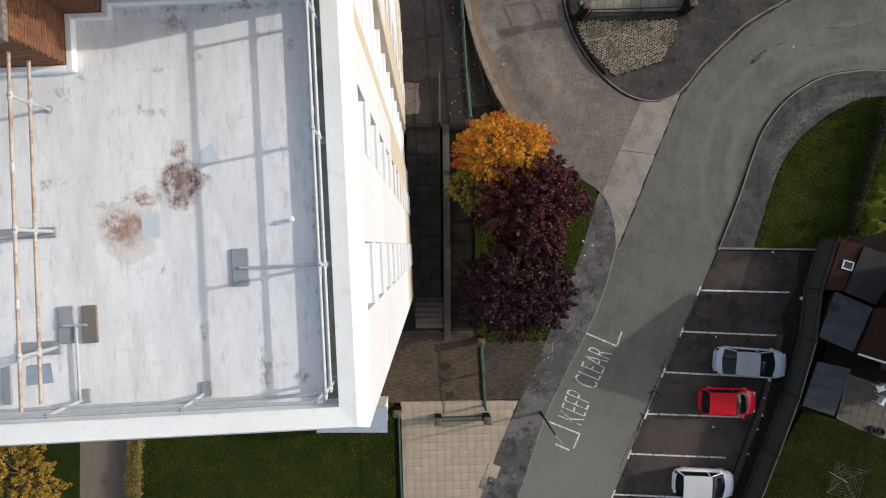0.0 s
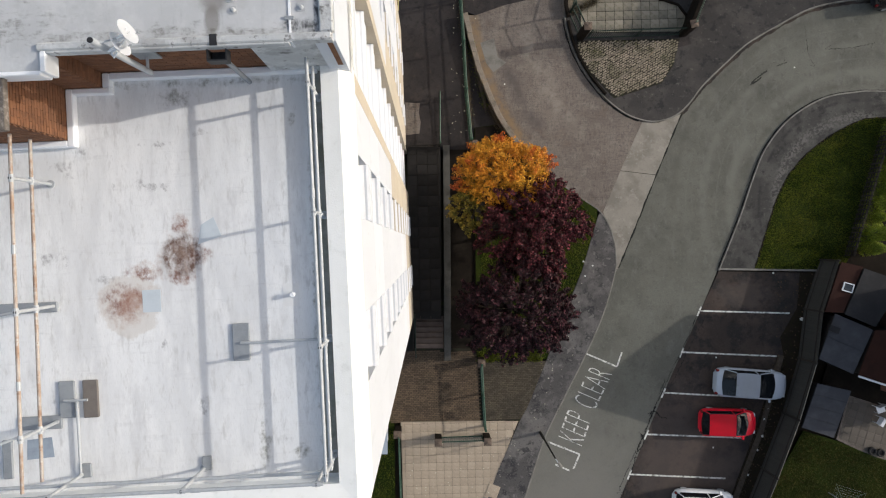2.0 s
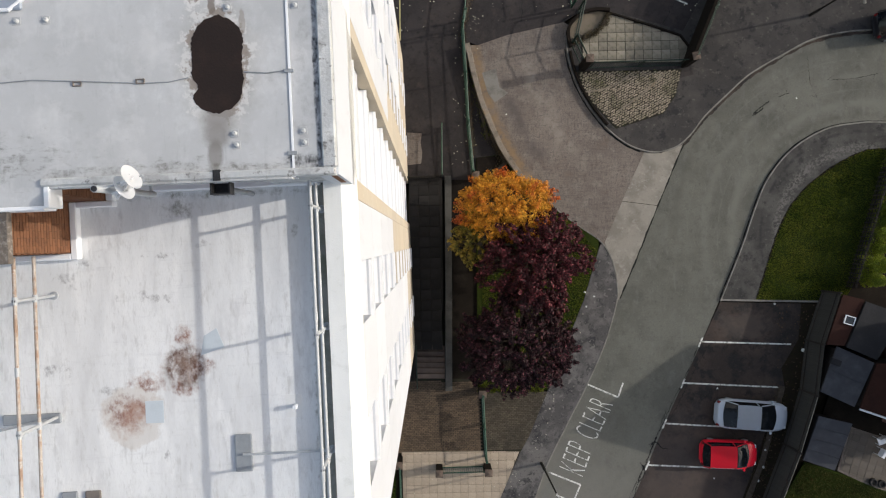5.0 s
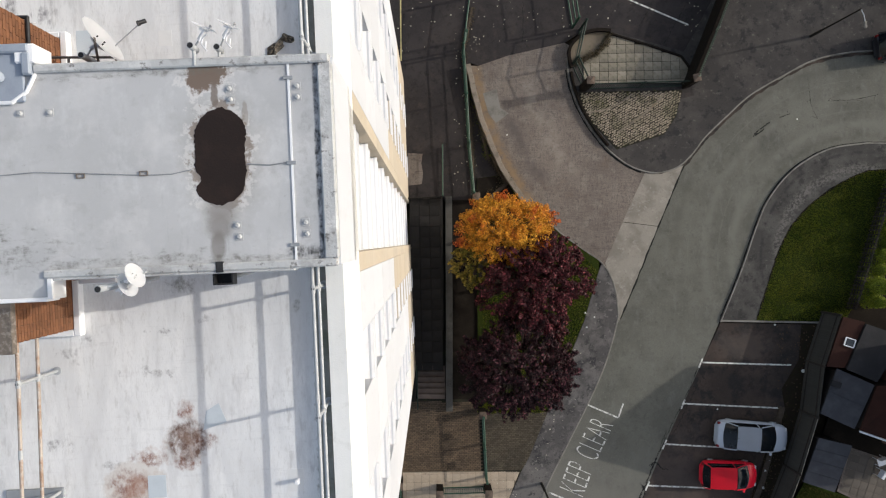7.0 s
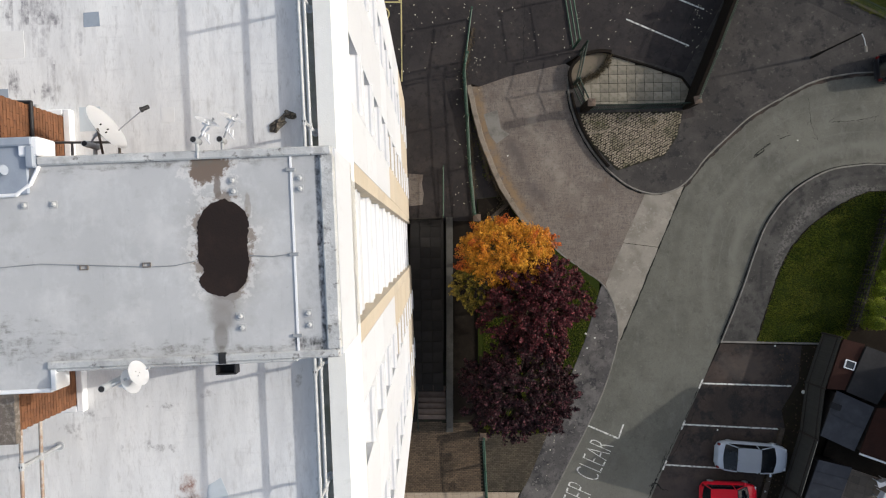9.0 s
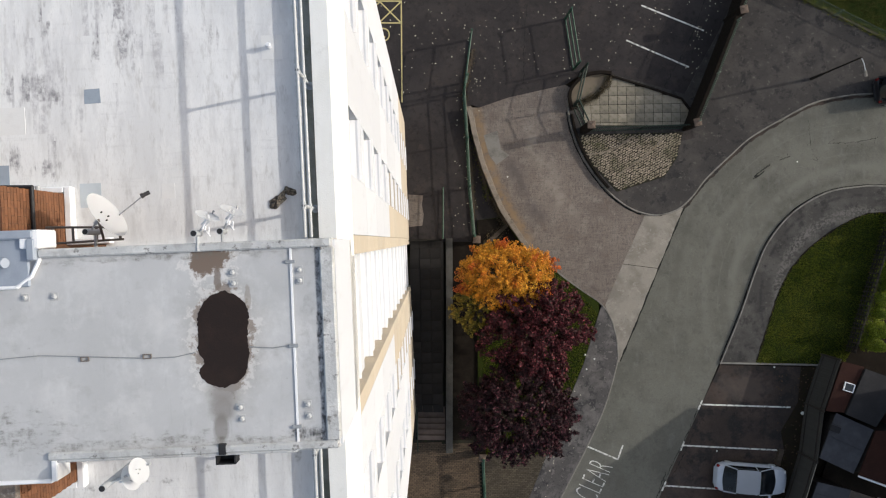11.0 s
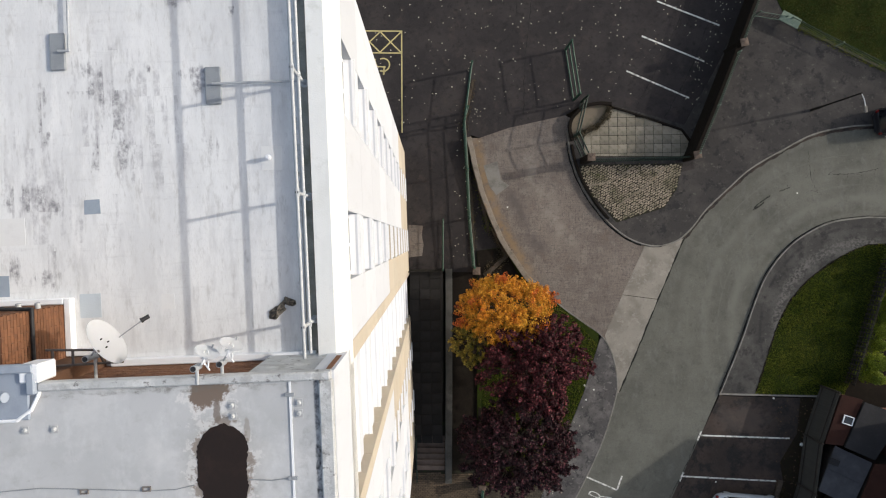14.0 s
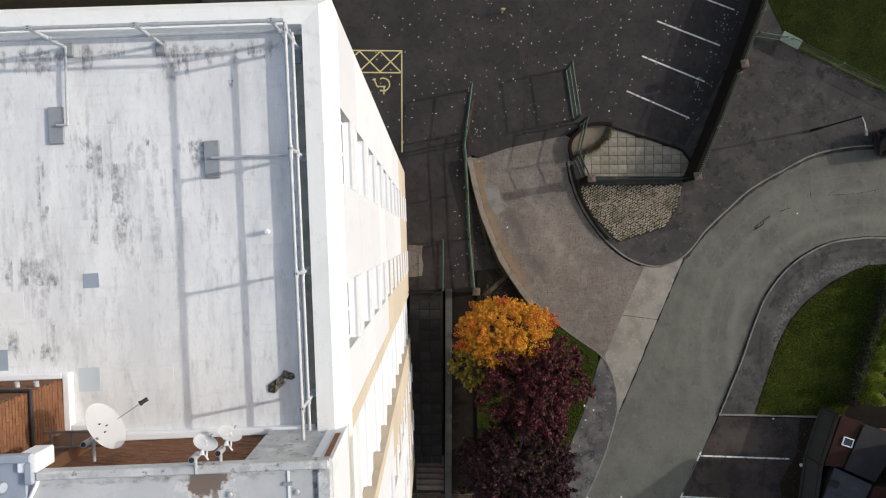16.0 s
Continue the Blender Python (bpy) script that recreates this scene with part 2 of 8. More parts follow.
GRASS = material("grass_blade", (0.07319, 0.09142, 0.01785), 0.8, spec=0.05, spots=[(0.3, (0.1097, 0.1168, 0.02921), 0.44, 0.64, 0.9, 7), (0.9, (0.03512, 0.05332, 0.009737), 0.48, 0.64, 0.85, 8), (3, (0.1025, 0.09905, 0.02921), 0.56, 0.68, 0.7, 8)], island=0.22)
let_through(GRASS, 0.55, (2.7, 2.5, 1.6))
GRASS_DULL = material("dull_grass_blade", (0.04894, 0.05058, 0.0131), 0.8, spec=0.05, spots=[(0.3, (0.07341, 0.06598, 0.01856), 0.44, 0.64, 0.9, 7), (0.9, (0.02692, 0.02859, 0.008736), 0.48, 0.64, 0.85, 8), (2, (0.06118, 0.03959, 0.01529), 0.56, 0.66, 0.8, 8)], island=0.22)
SOIL = material("damp_soil", (0.0225, 0.018, 0.0135), 0.95, spec=0.05, spots=[(3, (0.03938, 0.02812, 0.01688), 0.5, 0.7, 0.8, 7), (6, (0.01688, 0.0225, 0.008438), 0.5, 0.7, 0.7, 6)], bump=1.0, bump_scale=25)
WHITE_LINE = material("worn_white_road_paint", (0.62, 0.62, 0.58), 0.8, spots=[(7, (0.13, 0.13, 0.12), 0.5, 0.6, 0.9, 8)], bump=0.2)
YELLOW_LINE = material("yellow_road_paint", (0.5225, 0.4429, 0.204), 0.8, spots=[(7, (0.2375, 0.206, 0.136), 0.52, 0.66, 0.7, 8)], bump=0.2)
RENDER_WHITE = material("white_masonry_paint", (0.72, 0.72, 0.71), 0.75, spec=0.2, spots=[(0.5, (0.66, 0.655, 0.64), 0.45, 0.7, 0.7, 6), (5, (0.6, 0.59, 0.57), 0.62, 0.8, 0.5, 7)], bump=0.15, bump_scale=70)
PANEL_WHITE = material("white_facade_panel", (0.5617, 0.5858, 0.6316), 0.75, spec=0.2, spots=[(0.5, (0.5443, 0.5664, 0.615), 0.42, 0.62, 0.9, 8), (2.2, (0.4821, 0.4987, 0.536), 0.56, 0.70, 0.6, 9), (7, (0.4563, 0.4692, 0.4965), 0.62, 0.74, 0.5, 9)], bump=0.2, bump_scale=60, random_=0.05, stretch=(1, 1, 0.3))
PANEL_BEIGE = material("buff_facade_panel", (0.4712, 0.4198, 0.3462), 0.8, spec=0.2, spots=[(0.6, (0.4595, 0.3964, 0.311), 0.42, 0.64, 0.9, 8), (4, (0.5773, 0.513, 0.4225), 0.56, 0.70, 0.6, 9)], bump=0.3, bump_scale=60, random_=0.05)
# near-black earth: the trees' shade on path and beds is in this colour
SHADE_EARTH = material("shade_dark_earth", (0.01386, 0.01102, 0.00891), 0.9, spec=0.05, spots=[(1.2, (0.02205, 0.01836, 0.01426), 0.45, 0.65, 0.8, 8), (8, (0.00756, 0.007344, 0.00594), 0.52, 0.7, 0.7, 6)], bump=0.6)
CRACK = material("crack_tar", (0.018, 0.018, 0.018), 0.9, spec=0.1, spots=[(5, (0.03, 0.032, 0.02), 0.5, 0.7, 0.7, 5)])
SANDY = material("sandy_joint", (0.17, 0.14, 0.105), 0.95, spots=[(3, (0.11, 0.10, 0.065), 0.5, 0.7, 0.8, 7)], bump=0.4)

# ---- ground ----
KERB_RIGHT = spline([(46, 10.0), (34, 10.4), (26.89, 10.54), (25.28, 10.49), (23.28, 10.10), (21.28, 8.87), (19.85, 7.11), (19.06, 5.26), (18.31, 3.07), (17.03, -0.13)])
KERB_NORTH = spline([(46, 16.4), (34, 16.2), (26.85, 15.98), (24.58, 15.83), (22.57, 15.37), (20.91, 14.51), (18.90, 13.32), (17.57, 12.13), (16.24, 10.84), (15.41, 9.76), (14.58, 9.01), (13.57, 8.66), (12.57, 8.72), (11.39, 9.21), (10.03, 10.37), (8.84, 12.05), (8.16, 13.72), (7.91, 15.41), (8.25, 16.35), (9.0, 17.0)])
KERB_ISLAND = spline([(6.03, 6.46), (7.5, 5.1), (8.86, 4.11), (10.03, 3.27), (10.69, 2.10), (10.95, 0.59), (10.85, -0.42), (10.17, -2.75), (9.15, -5.09), (7.98, -7.42), (6.63, -10.24), (5.12, -14.70), (2.2, -22), (-0.8, -30)])
RAMP_WALL = spline([(2.15, 15.02), (2.54, 13.33), (3.13, 11.32), (4.16, 8.97), (5.52, 6.96), (6.03, 6.46)])
VERGE_IN = spline([(46, 8.4), (34, 8.8), (26.90, 8.93), (25.30, 8.68), (23.30, 7.58), (21.64, 6.06), (20.64, 4.44), (19.73, 1.74), (19.17, -0.04)])

big = bmesh.new()
FAR, PIT = 700, (-3.0, 0.98, -5.0, 7.1)  # the sheet leaves out the sunken area at the tower's foot
outer = [big.verts.new((x, y, -0.16)) for x, y in ((-FAR, -FAR), (FAR, -FAR), (FAR, FAR), (-FAR, FAR))]
inner = [big.verts.new((x, y, -0.16)) for x, y in ((PIT[0], PIT[2]), (PIT[1], PIT[2]), (PIT[1], PIT[3]), (PIT[0], PIT[3]))]
for i in range(4):
    big.faces.new((outer[i], outer[(i + 1) % 4], inner[(i + 1) % 4], inner[i]))
ground = tagged(link("ground", big, SOIL, drape=True), "sloping open ground of soil and rough grass", "ground", kind="structure")

road_left = [p for p in KERB_NORTH if p.x > 14.6] + poly((14.93, 9.16), (13.39, 5.45), (12.37, 2.93), (11.12, -0.08)) + [p for p in KERB_ISLAND if p.y < -0.3]
road_right = [*KERB_RIGHT, *poly((16.01, -2.52), (13.8, -7.41), (10.77, -14.63), (7.6, -22), (4.4, -30))]
ground_sheet("road", road_right + road_left[::-1], 0.0, ASPHALT, "worn grey asphalt road with a sweeping bend", "road")

ground_sheet("parking_bays", poly((17.1, -0.2), (23.4, -0.3), (22.6, -4.0), (21.6, -8.6), (18.4, -15), (14, -24), (7.6, -22), (10.77, -14.63), (13.8, -7.41), (16.01, -2.52)), 0.004, BAY_TARMAC, "brown worn tarmac parking bays beside the road", "parking bays")
ground_sheet("soil_margin", poly((21.9, -0.25), (24.8, -0.3), (23.4, -4.0), (22.2, -8.6), (18.9, -14.9), (14.6, -24), (13.2, -24), (17.2, -14.9), (18.9, -10.4), (20.3, -6.2), (20.9, -5.2), (20.7, -4.1), (21.7, -2.4)), 0.03, SOIL, "littered strip of soil and moss along a fence", "soil")

drive = [*RAMP_WALL, *[p for p in KERB_ISLAND if p.y > 2.9], *poly((10.54, 3.61), (11.66, 6.63), (12.6, 8.7))] + [p for p in KERB_NORTH if p.x < 12.58 and p.y < 16.3] + poly((7.80, 16.42), (4.44, 15.64), (2.69, 15.02))
ground_sheet("concrete_drive", drive, 0.02, CONCRETE, "stained brown concrete drive curving to the car park", "driveway")
ground_sheet("crossover", poly((14.93, 9.16), (13.57, 8.62), (12.6, 8.68), (11.66, 6.63), (10.25, 3.3), (10.68, 2.2), (10.94, 0.6), (10.96, -0.08), (11.12, -0.08), (12.37, 2.93), (13.39, 5.45)), 0.028, LIGHT_CONCRETE, "pale concrete crossover slabs between drive and road", "crossover")

ground_sheet("car_park", poly((-14, 15.2), (2.2, 15.2), (2.69, 15.02), (4.44, 15.64), (7.80, 16.42), (9.0, 17.2), (10.48, 17.0), (15.2, 15.5), (16.6, 19), (19.9, 24.8), (25, 46), (-14, 46)), 0.012, TARMAC, "dark tarmac car park scattered with fallen leaves", "car park")
ground_sheet("north_yard", poly((-14, 7.0), (2.5, 7.0), (4.2, 8.6), (3.13, 11.32), (2.54, 13.33), (2.15, 15.1), (2.2, 15.2), (-14, 15.2)), 0.01, TARMAC, "dark tarmac yard beside the tower block", "yard")

ground_sheet("north_pavement", KERB_NORTH + poly((10.48, 17.11), (14.9, 15.9), (16.9, 19.6), (19.3, 24.8), (22, 30), (46, 30)), 0.1, CORNER_TAR, "patchy dark tarmac pavement at a road corner", "pavement")
ground_sheet("verge_pavement", KERB_RIGHT + VERGE_IN[::-1], 0.1, VERGE_TAR, "grey speckled tarmac pavement round the bend", "pavement")
ground_sheet("grass_verge", VERGE_IN + poly((24.4, -0.1), (26.2, 3.5), (28.6, 7.6), (46, 7.6)), 0.09, GRASS_SOIL, "green grass verge inside the bend", "grass")

island_inner = poly((9.9, 2.95), (9.01, -0.08), (6.82, -5.59), (5.81, -8.08), (5.27, -9.08), (3.97, -12.06), (2.97, -14.77), (-0.5, -22), (-4, -30))
ground_sheet("island_footway", [p for p in KERB_ISLAND if p.y < 3.35] + island_inner[::-1], 0.1, PATH_TAR, "patchy tarmac footway along the road", "pavement")
ground_sheet("tree_lawn", poly((2.75, -5.5), (6.85, -5.4), (8.98, -0.08), (9.85, 2.9)) + [p for p in KERB_ISLAND if p.y > 3.3][::-1] + poly((5.9, 6.5), (4.2, 8.5), (2.6, 8.3)), 0.11, GRASS_SOIL, "grass bed under the autumn trees", "grass")
# litter sheets, dark because the crowns' shade is painted into them
ground_sheet("shade_litter_bed", poly((2.76, -4.6), (4.9, -4.1), (4.8, -1.6), (2.76, -1.0)), 0.13, SHADE_EARTH, "soil and leaf litter darkened for the shade under the trees", "soil")
ground_sheet("shade_litter_bed", poly((2.76, 1.2), (4.9, 2.5), (5.1, 6.9), (4.15, 8.45), (2.62, 8.3)), 0.13, SHADE_EARTH, "soil and leaf litter darkened for the shade under the trees", "soil")
ground_sheet("paver_footway", poly((2.9, -5.5), (6.86, -5.5), (5.85, -8.08), (5.3, -9.05), (3.2, -9.05)), 0.085, JOINT, "grey-brown block paving beside the fence", "pavement")
ground_sheet("south_yard", poly((-8, -4.8), (2.9, -4.8), (3.15, -9.1), (-8, -9.1)), 0.02, JOINT, "brown block paved yard at the foot of the tower", "yard")
ground_sheet("slab_forecourt", poly((-1.75, -9.1), (5.25, -8.98), (3.97, -12.06), (2.97, -14.77), (-0.5, -22), (-1.3, -22)), 0.065, SANDY, "forecourt bedding for square paving slabs", "pavement")
ground_sheet("tower_lawn", poly((-17.6, -3), (-3, -3), (-2.1, -9.5), (-1.8, -30), (-17.6, -30)), 0.03, GRASS_SOIL, "shaded lawn beside the tower block", "grass")
ground_sheet("garden_path", poly((-20.65, -3), (-17.62, -3), (-17.62, -30), (-20.55, -30)), 0.035, SANDY, "plain concrete garden path", "path")
ground_sheet("path_lawn", poly((-60, -3), (-20.66, -3), (-20.56, -30), (-60, -30)), 0.03, GRASS_SOIL, "rough grass under the autumn tree", "grass")
# path kept near black for the tree shade that falls on it
ground_sheet("service_path", poly((1.1, -4.8), (2.75, -4.8), (2.6, 7.2), (1.1, 7.2)), 0.0, SHADE_EARTH, "path darkened for tree shade below the retaining wall", "path")
ground_sheet("house_lawn", poly((22.0, -9.6), (24.0, -10.2), (26.2, -11.1), (34, -13.5), (34, -30), (12, -30), (19.0, -15)), 0.05, GRASS_SOIL, "back garden lawn of a house", "grass")
# dark soil colour stands in for hedges and fence left out here
ground_sheet("house_ground", poly((24.3, 0.2), (24.0, -4.2), (22.2, -9.4), (24.0, -10.1), (34, -13.4), (46, -13), (46, 7.5), (28.7, 7.5), (26.3, 3.5)), 0.02, SHADE_EARTH, "bare soil round the houses", "ground")
ground_sheet("north_lawn", poly((19.6, 24.9), (20.9, 22.3), (27, 19.3), (46, 15.5 + 6), (46, 46), (22, 46)), 0.12, GRASS_SOIL, "lawn behind a wire fence", "grass")

# kerbs
for line, label, nm in ((KERB_RIGHT, "pale concrete kerb round the grass verge", "verge_kerb"), (KERB_NORTH, "weathered concrete kerb round the corner pavement", "corner_kerb"), (KERB_ISLAND[::-1], "weathered concrete kerb along the footway", "footway_kerb")):
    side = -0.13 if nm == "verge_kerb" else 0.13
    tagged(link(nm, sweep(line if side > 0 else line[::-1], 0.085, -0.1, 0.115), KERB, drape=True), label, "kerb", kind="structure")
tagged(link("bay_kerb", sweep(poly((24.2, -0.22), (17.05, -0.13)), 0.12, -0.1, 0.11), KERB, drape=True), "pale concrete kerb at the end of the verge", "kerb", kind="structure")


def inside(p, outline):
    c, j = False, len(outline) - 1
    for i in range(len(outline)):
        a, b = outline[i], outline[j]
        if (a[1] > p[1]) != (b[1] > p[1]) and p[0] < (b[0] - a[0]) * (p[1] - a[1]) / (b[1] - a[1]) + a[0]:
            c = not c
        j = i
    return c


def line_mark(name, a, b, width, mat, label, group=""):
    a, b = Vector(a), Vector(b)
    d = (b - a).normalized()
    s = Vector((-d.y, d.x)) * width / 2
    return tagged(link(name, slab([a - s, b - s, b + s, a + s], 0.006, 0.016), mat, drape=True), label, "road marking", group, "structure")


for a, b in (((15.94, -2.55), (21.27, -2.68)), ((14.89, -4.99), (20.51, -5.22)), ((13.8, -7.38), (19.46, -7.67)), ((12.79, -9.83), (18.37, -10.03)), ((11.78, -12.18), (17.42, -12.41)), ((10.8, -14.56), (16.4, -14.8))):
    line_mark("bay_line", a, b, 0.088, WHITE_LINE, "worn white parking bay line", "parking bay lines")
    line_mark("bay_tick", (a[0] - 0.13, a[1] - 0.3), (a[0] + 0.1, a[1] + 0.25), 0.09, WHITE_LINE, "short worn white tick at a bay's mouth", "parking bay lines")
for a, b in (((13.22, 23.31), (16.96, 21.89)), ((12.33, 21.21), (16.07, 19.72)), ((11.44, 19.11), (15.18, 17.53)), ((14.1, 25.4), (17.82, 24.02)), ((15.0, 27.5), (18.7, 26.1))):
    line_mark("space_line", a, b, 0.09, WHITE_LINE, "white car park space line", "car park lines")

# ---- tower block ----
ROOF, TOP, HIGH = 29.05, 29.42, 31.0
LONG, DEEP = 17.08, 13.0
STOREY, FLOORS, TOP_SILL = 2.62, 11, 27.1


def stain(m, centre, radii, colour, amount, rough_edge=0.35, scale=3.0, soft=0.35, streak=(1, 1)):
    """Adds one irregular stain of its own shape to a material, in object space."""
    nt = m.node_tree
    n, l = nt.nodes, nt.links
    bsdf = n["Principled BSDF"]
    old = bsdf.inputs["Base Color"].links[0].from_socket
    where = n.new("ShaderNodeTexCoord")
    move = n.new("ShaderNodeMapping")
    move.vector_type = "TEXTURE"
    move.inputs["Location"].default_value = (*centre, 0)
    move.inputs["Scale"].default_value = (*radii, 1000)
    l.new(where.outputs["Object"], move.inputs["Vector"])
    far = n.new("ShaderNodeVectorMath")
    far.operation = "LENGTH"
    l.new(move.outputs[0], far.inputs[0])
    tex = n.new("ShaderNodeTexNoise")
    tex.inputs["Scale"].default_value, tex.inputs["Detail"].default_value, tex.inputs["Roughness"].default_value = scale, 8, 0.7
    drag = n.new("ShaderNodeMapping")
    drag.inputs["Scale"].default_value = (*streak, 1)
    l.new(where.outputs["Object"], drag.inputs["Vector"])
    l.new(drag.outputs[0], tex.inputs["Vector"])
    add = n.new("ShaderNodeMath")
    add.operation = "MULTIPLY_ADD"
    l.new(tex.outputs["Fac"], add.inputs[0])
    add.inputs[1].default_value = rough_edge * 4
    l.new(far.outputs["Value"], add.inputs[2])
    ramp = n.new("ShaderNodeMapRange")
    mid = 1 + rough_edge * 2
    for k, v in (("From Min", mid), ("From Max", mid - soft), ("To Min", 0.0), ("To Max", amount)):
        ramp.inputs[k].default_value = v
    l.new(add.outputs[0], ramp.inputs["Value"])
    mix = n.new("ShaderNodeMix")
    mix.data_type = "RGBA"
    mix.inputs[7].default_value = (*colour, 1)
    l.new(ramp.outputs[0], mix.inputs[0])
    l.new(old, mix.inputs[6])
    l.new(mix.outputs[2], bsdf.inputs["Base Color"])


def mottle(m, spots, colour, amount, grain=(5.0, 1.2), low=0.47, high=0.57, cells=None, fine=10.0, edge=0.5):
    """Worn fragments of another coat inside soft oval spots (x, y, rx, ry), broken up by streaky noise and square-cut strips."""
    nt = m.node_tree
    n, l = nt.nodes, nt.links
    bsdf = n["Principled BSDF"]
    old = bsdf.inputs["Base Color"].links[0].from_socket
    where = n.new("ShaderNodeTexCoord").outputs["Object"]

    def maths(op, a, b):
        k = n.new("ShaderNodeMath")
        k.operation = op
        for i, v in enumerate((a, b)):
            if isinstance(v, float):
                k.inputs[i].default_value = v
            else:
                l.new(v, k.inputs[i])
        return k.outputs[0]

    def span(value, lo, hi, to_lo=0.0, to_hi=1.0):
        k = n.new("ShaderNodeMapRange")
        for i, v in zip(("From Min", "From Max", "To Min", "To Max"), (lo, hi, to_lo, to_hi)):
            k.inputs[i].default_value = v
        l.new(value, k.inputs["Value"])
        return k.outputs[0]

    def cloud(scale, detail):
        k = n.new("ShaderNodeMapping")
        k.inputs["Scale"].default_value = (*scale, 1)
        l.new(where, k.inputs["Vector"])
        t = n.new("ShaderNodeTexNoise")
        t.inputs["Scale"].default_value, t.inputs["Detail"].default_value, t.inputs["Roughness"].default_value = 1.0, detail, 0.68
        l.new(k.outputs[0], t.inputs["Vector"])
        return t.outputs["Fac"]

    mask = None
    for x, y, rx, ry in spots:
        k = n.new("ShaderNodeMapping")
        k.vector_type = "TEXTURE"
        k.inputs["Location"].default_value, k.inputs["Scale"].default_value = (x, y, 0), (rx * 1.7, ry * 1.5, 1000)
        l.new(where, k.inputs["Vector"])
        d = n.new("ShaderNodeVectorMath")
        d.operation = "LENGTH"
        l.new(k.outputs[0], d.inputs[0])
        one = span(d.outputs["Value"], 1.0, 1.0 - edge)
        mask = one if mask is None else maths("MAXIMUM", mask, one)
    grain_ = cloud(grain, 5)
    if cells:
        snap = n.new("ShaderNodeVectorMath")
        snap.operation = "SNAP"
        l.new(where, snap.inputs[0])
        snap.inputs[1].default_value = (*cells, 1000)
        white = n.new("ShaderNodeTexWhiteNoise")
        l.new(snap.outputs[0], white.inputs["Vector"])
        grain_ = maths("ADD", maths("MULTIPLY", white.outputs["Value"], 0.26), maths("ADD", grain_, -0.13))
    # the spot lowers the threshold, so that fragments thin out towards its rim
    body = span(maths("ADD", grain_, maths("MULTIPLY", maths("ADD", mask, -1.0), 0.28)), low, high)
    body = maths("MULTIPLY", body, maths("MINIMUM", maths("MULTIPLY", mask, 3.0), 1.0))
    body = maths("MULTIPLY", body, span(cloud((fine, fine * 0.7), 8), 0.40, 0.60, 0.15, 1.0))
    mix = n.new("ShaderNodeMix")
    mix.data_type = "RGBA"
    mix.inputs[7].default_value = (*colour, 1)
    l.new(maths("MULTIPLY", body, amount), mix.inputs[0])
    l.new(old, mix.inputs[6])
    l.new(mix.outputs[2], bsdf.inputs["Base Color"])


def band(m, centre, radius, half, colour, amount, gate, grain=(3.0, 3.0), low=0.40, high=0.60):
    """A worn strip along an arc, inside a soft oval gate (x, y, rx, ry), broken up by noise."""
    nt = m.node_tree
    n, l = nt.nodes, nt.links
    bsdf = n["Principled BSDF"]
    old = bsdf.inputs["Base Color"].links[0].from_socket
    where = n.new("ShaderNodeTexCoord").outputs["Object"]

    def away(x, y, rx, ry):
        k = n.new("ShaderNodeMapping")
        k.vector_type = "TEXTURE"
        k.inputs["Location"].default_value, k.inputs["Scale"].default_value = (x, y, 0), (rx, ry, 1000)
        l.new(where, k.inputs["Vector"])
        d = n.new("ShaderNodeVectorMath")
        d.operation = "LENGTH"
        l.new(k.outputs[0], d.inputs[0])
        return d.outputs["Value"]

    def span(value, lo, hi, to_hi=1.0):
        k = n.new("ShaderNodeMapRange")
        k.interpolation_type = "SMOOTHSTEP"
        for i, v in zip(("From Min", "From Max", "To Min", "To Max"), (lo, hi, 0.0, to_hi)):
            k.inputs[i].default_value = v
        l.new(value, k.inputs["Value"])
        return k.outputs[0]

    def maths(op, a, b):
        k = n.new("ShaderNodeMath")
        k.operation = op
        l.new(a, k.inputs[0])
        l.new(b, k.inputs[1])
        return k.outputs[0]

    ring = away(*centre, 1, 1)
    rise, fall = span(ring, radius - half, radius), span(ring, radius + half, radius)
    squeeze = n.new("ShaderNodeMapping")
    squeeze.inputs["Scale"].default_value = (*grain, 1)
    l.new(where, squeeze.inputs["Vector"])
    tex = n.new("ShaderNodeTexNoise")
    tex.inputs["Scale"].default_value, tex.inputs["Detail"].default_value, tex.inputs["Roughness"].default_value = 1.0, 7, 0.68
    l.new(squeeze.outputs[0], tex.inputs["Vector"])
    body = maths("MULTIPLY", maths("MULTIPLY", rise, fall), maths("MULTIPLY", span(away(*gate), 1.0, 0.6), span(tex.outputs["Fac"], low, high, amount)))
    mix = n.new("ShaderNodeMix")
    mix.data_type = "RGBA"
    mix.inputs[7].default_value = (*colour, 1)
    l.new(body, mix.inputs[0])
    l.new(old, mix.inputs[6])
    l.new(mix.outputs[2], bsdf.inputs["Base Color"])


mottle(COBBLE, ((9.6, 12.9, 1.3, 0.7), (12.6, 13.1, 1.0, 0.5)), (0.075, 0.075, 0.035), 0.85, (1.6, 1.6), 0.36, 0.56, None, 5.0, 0.9)  # moss
stain(ASPHALT, (8.0, -16.0), (8.5, 11.0), (0.178, 0.168, 0.150), 0.7, 0.2, 0.5, 0.7)  # paler, more worn stretch of road
stain(BAY_TARMAC, (15.0, -11.5), (4.5, 5.0), (0.092, 0.074, 0.066), 0.6, 0.5, 0.8, 0.6)
stain(BAY_TARMAC, (18.5, -1.5), (1.7, 1.0), (0.095, 0.078, 0.068), 0.5, 0.5, 1.5, 0.5)
mottle(CONCRETE, ((5.0, 8.0, 40.0, 40.0),), (0.075, 0.062, 0.053), 0.55, (16.0, 1.6), 0.50, 0.62, None, 7.0)  # brushed lines
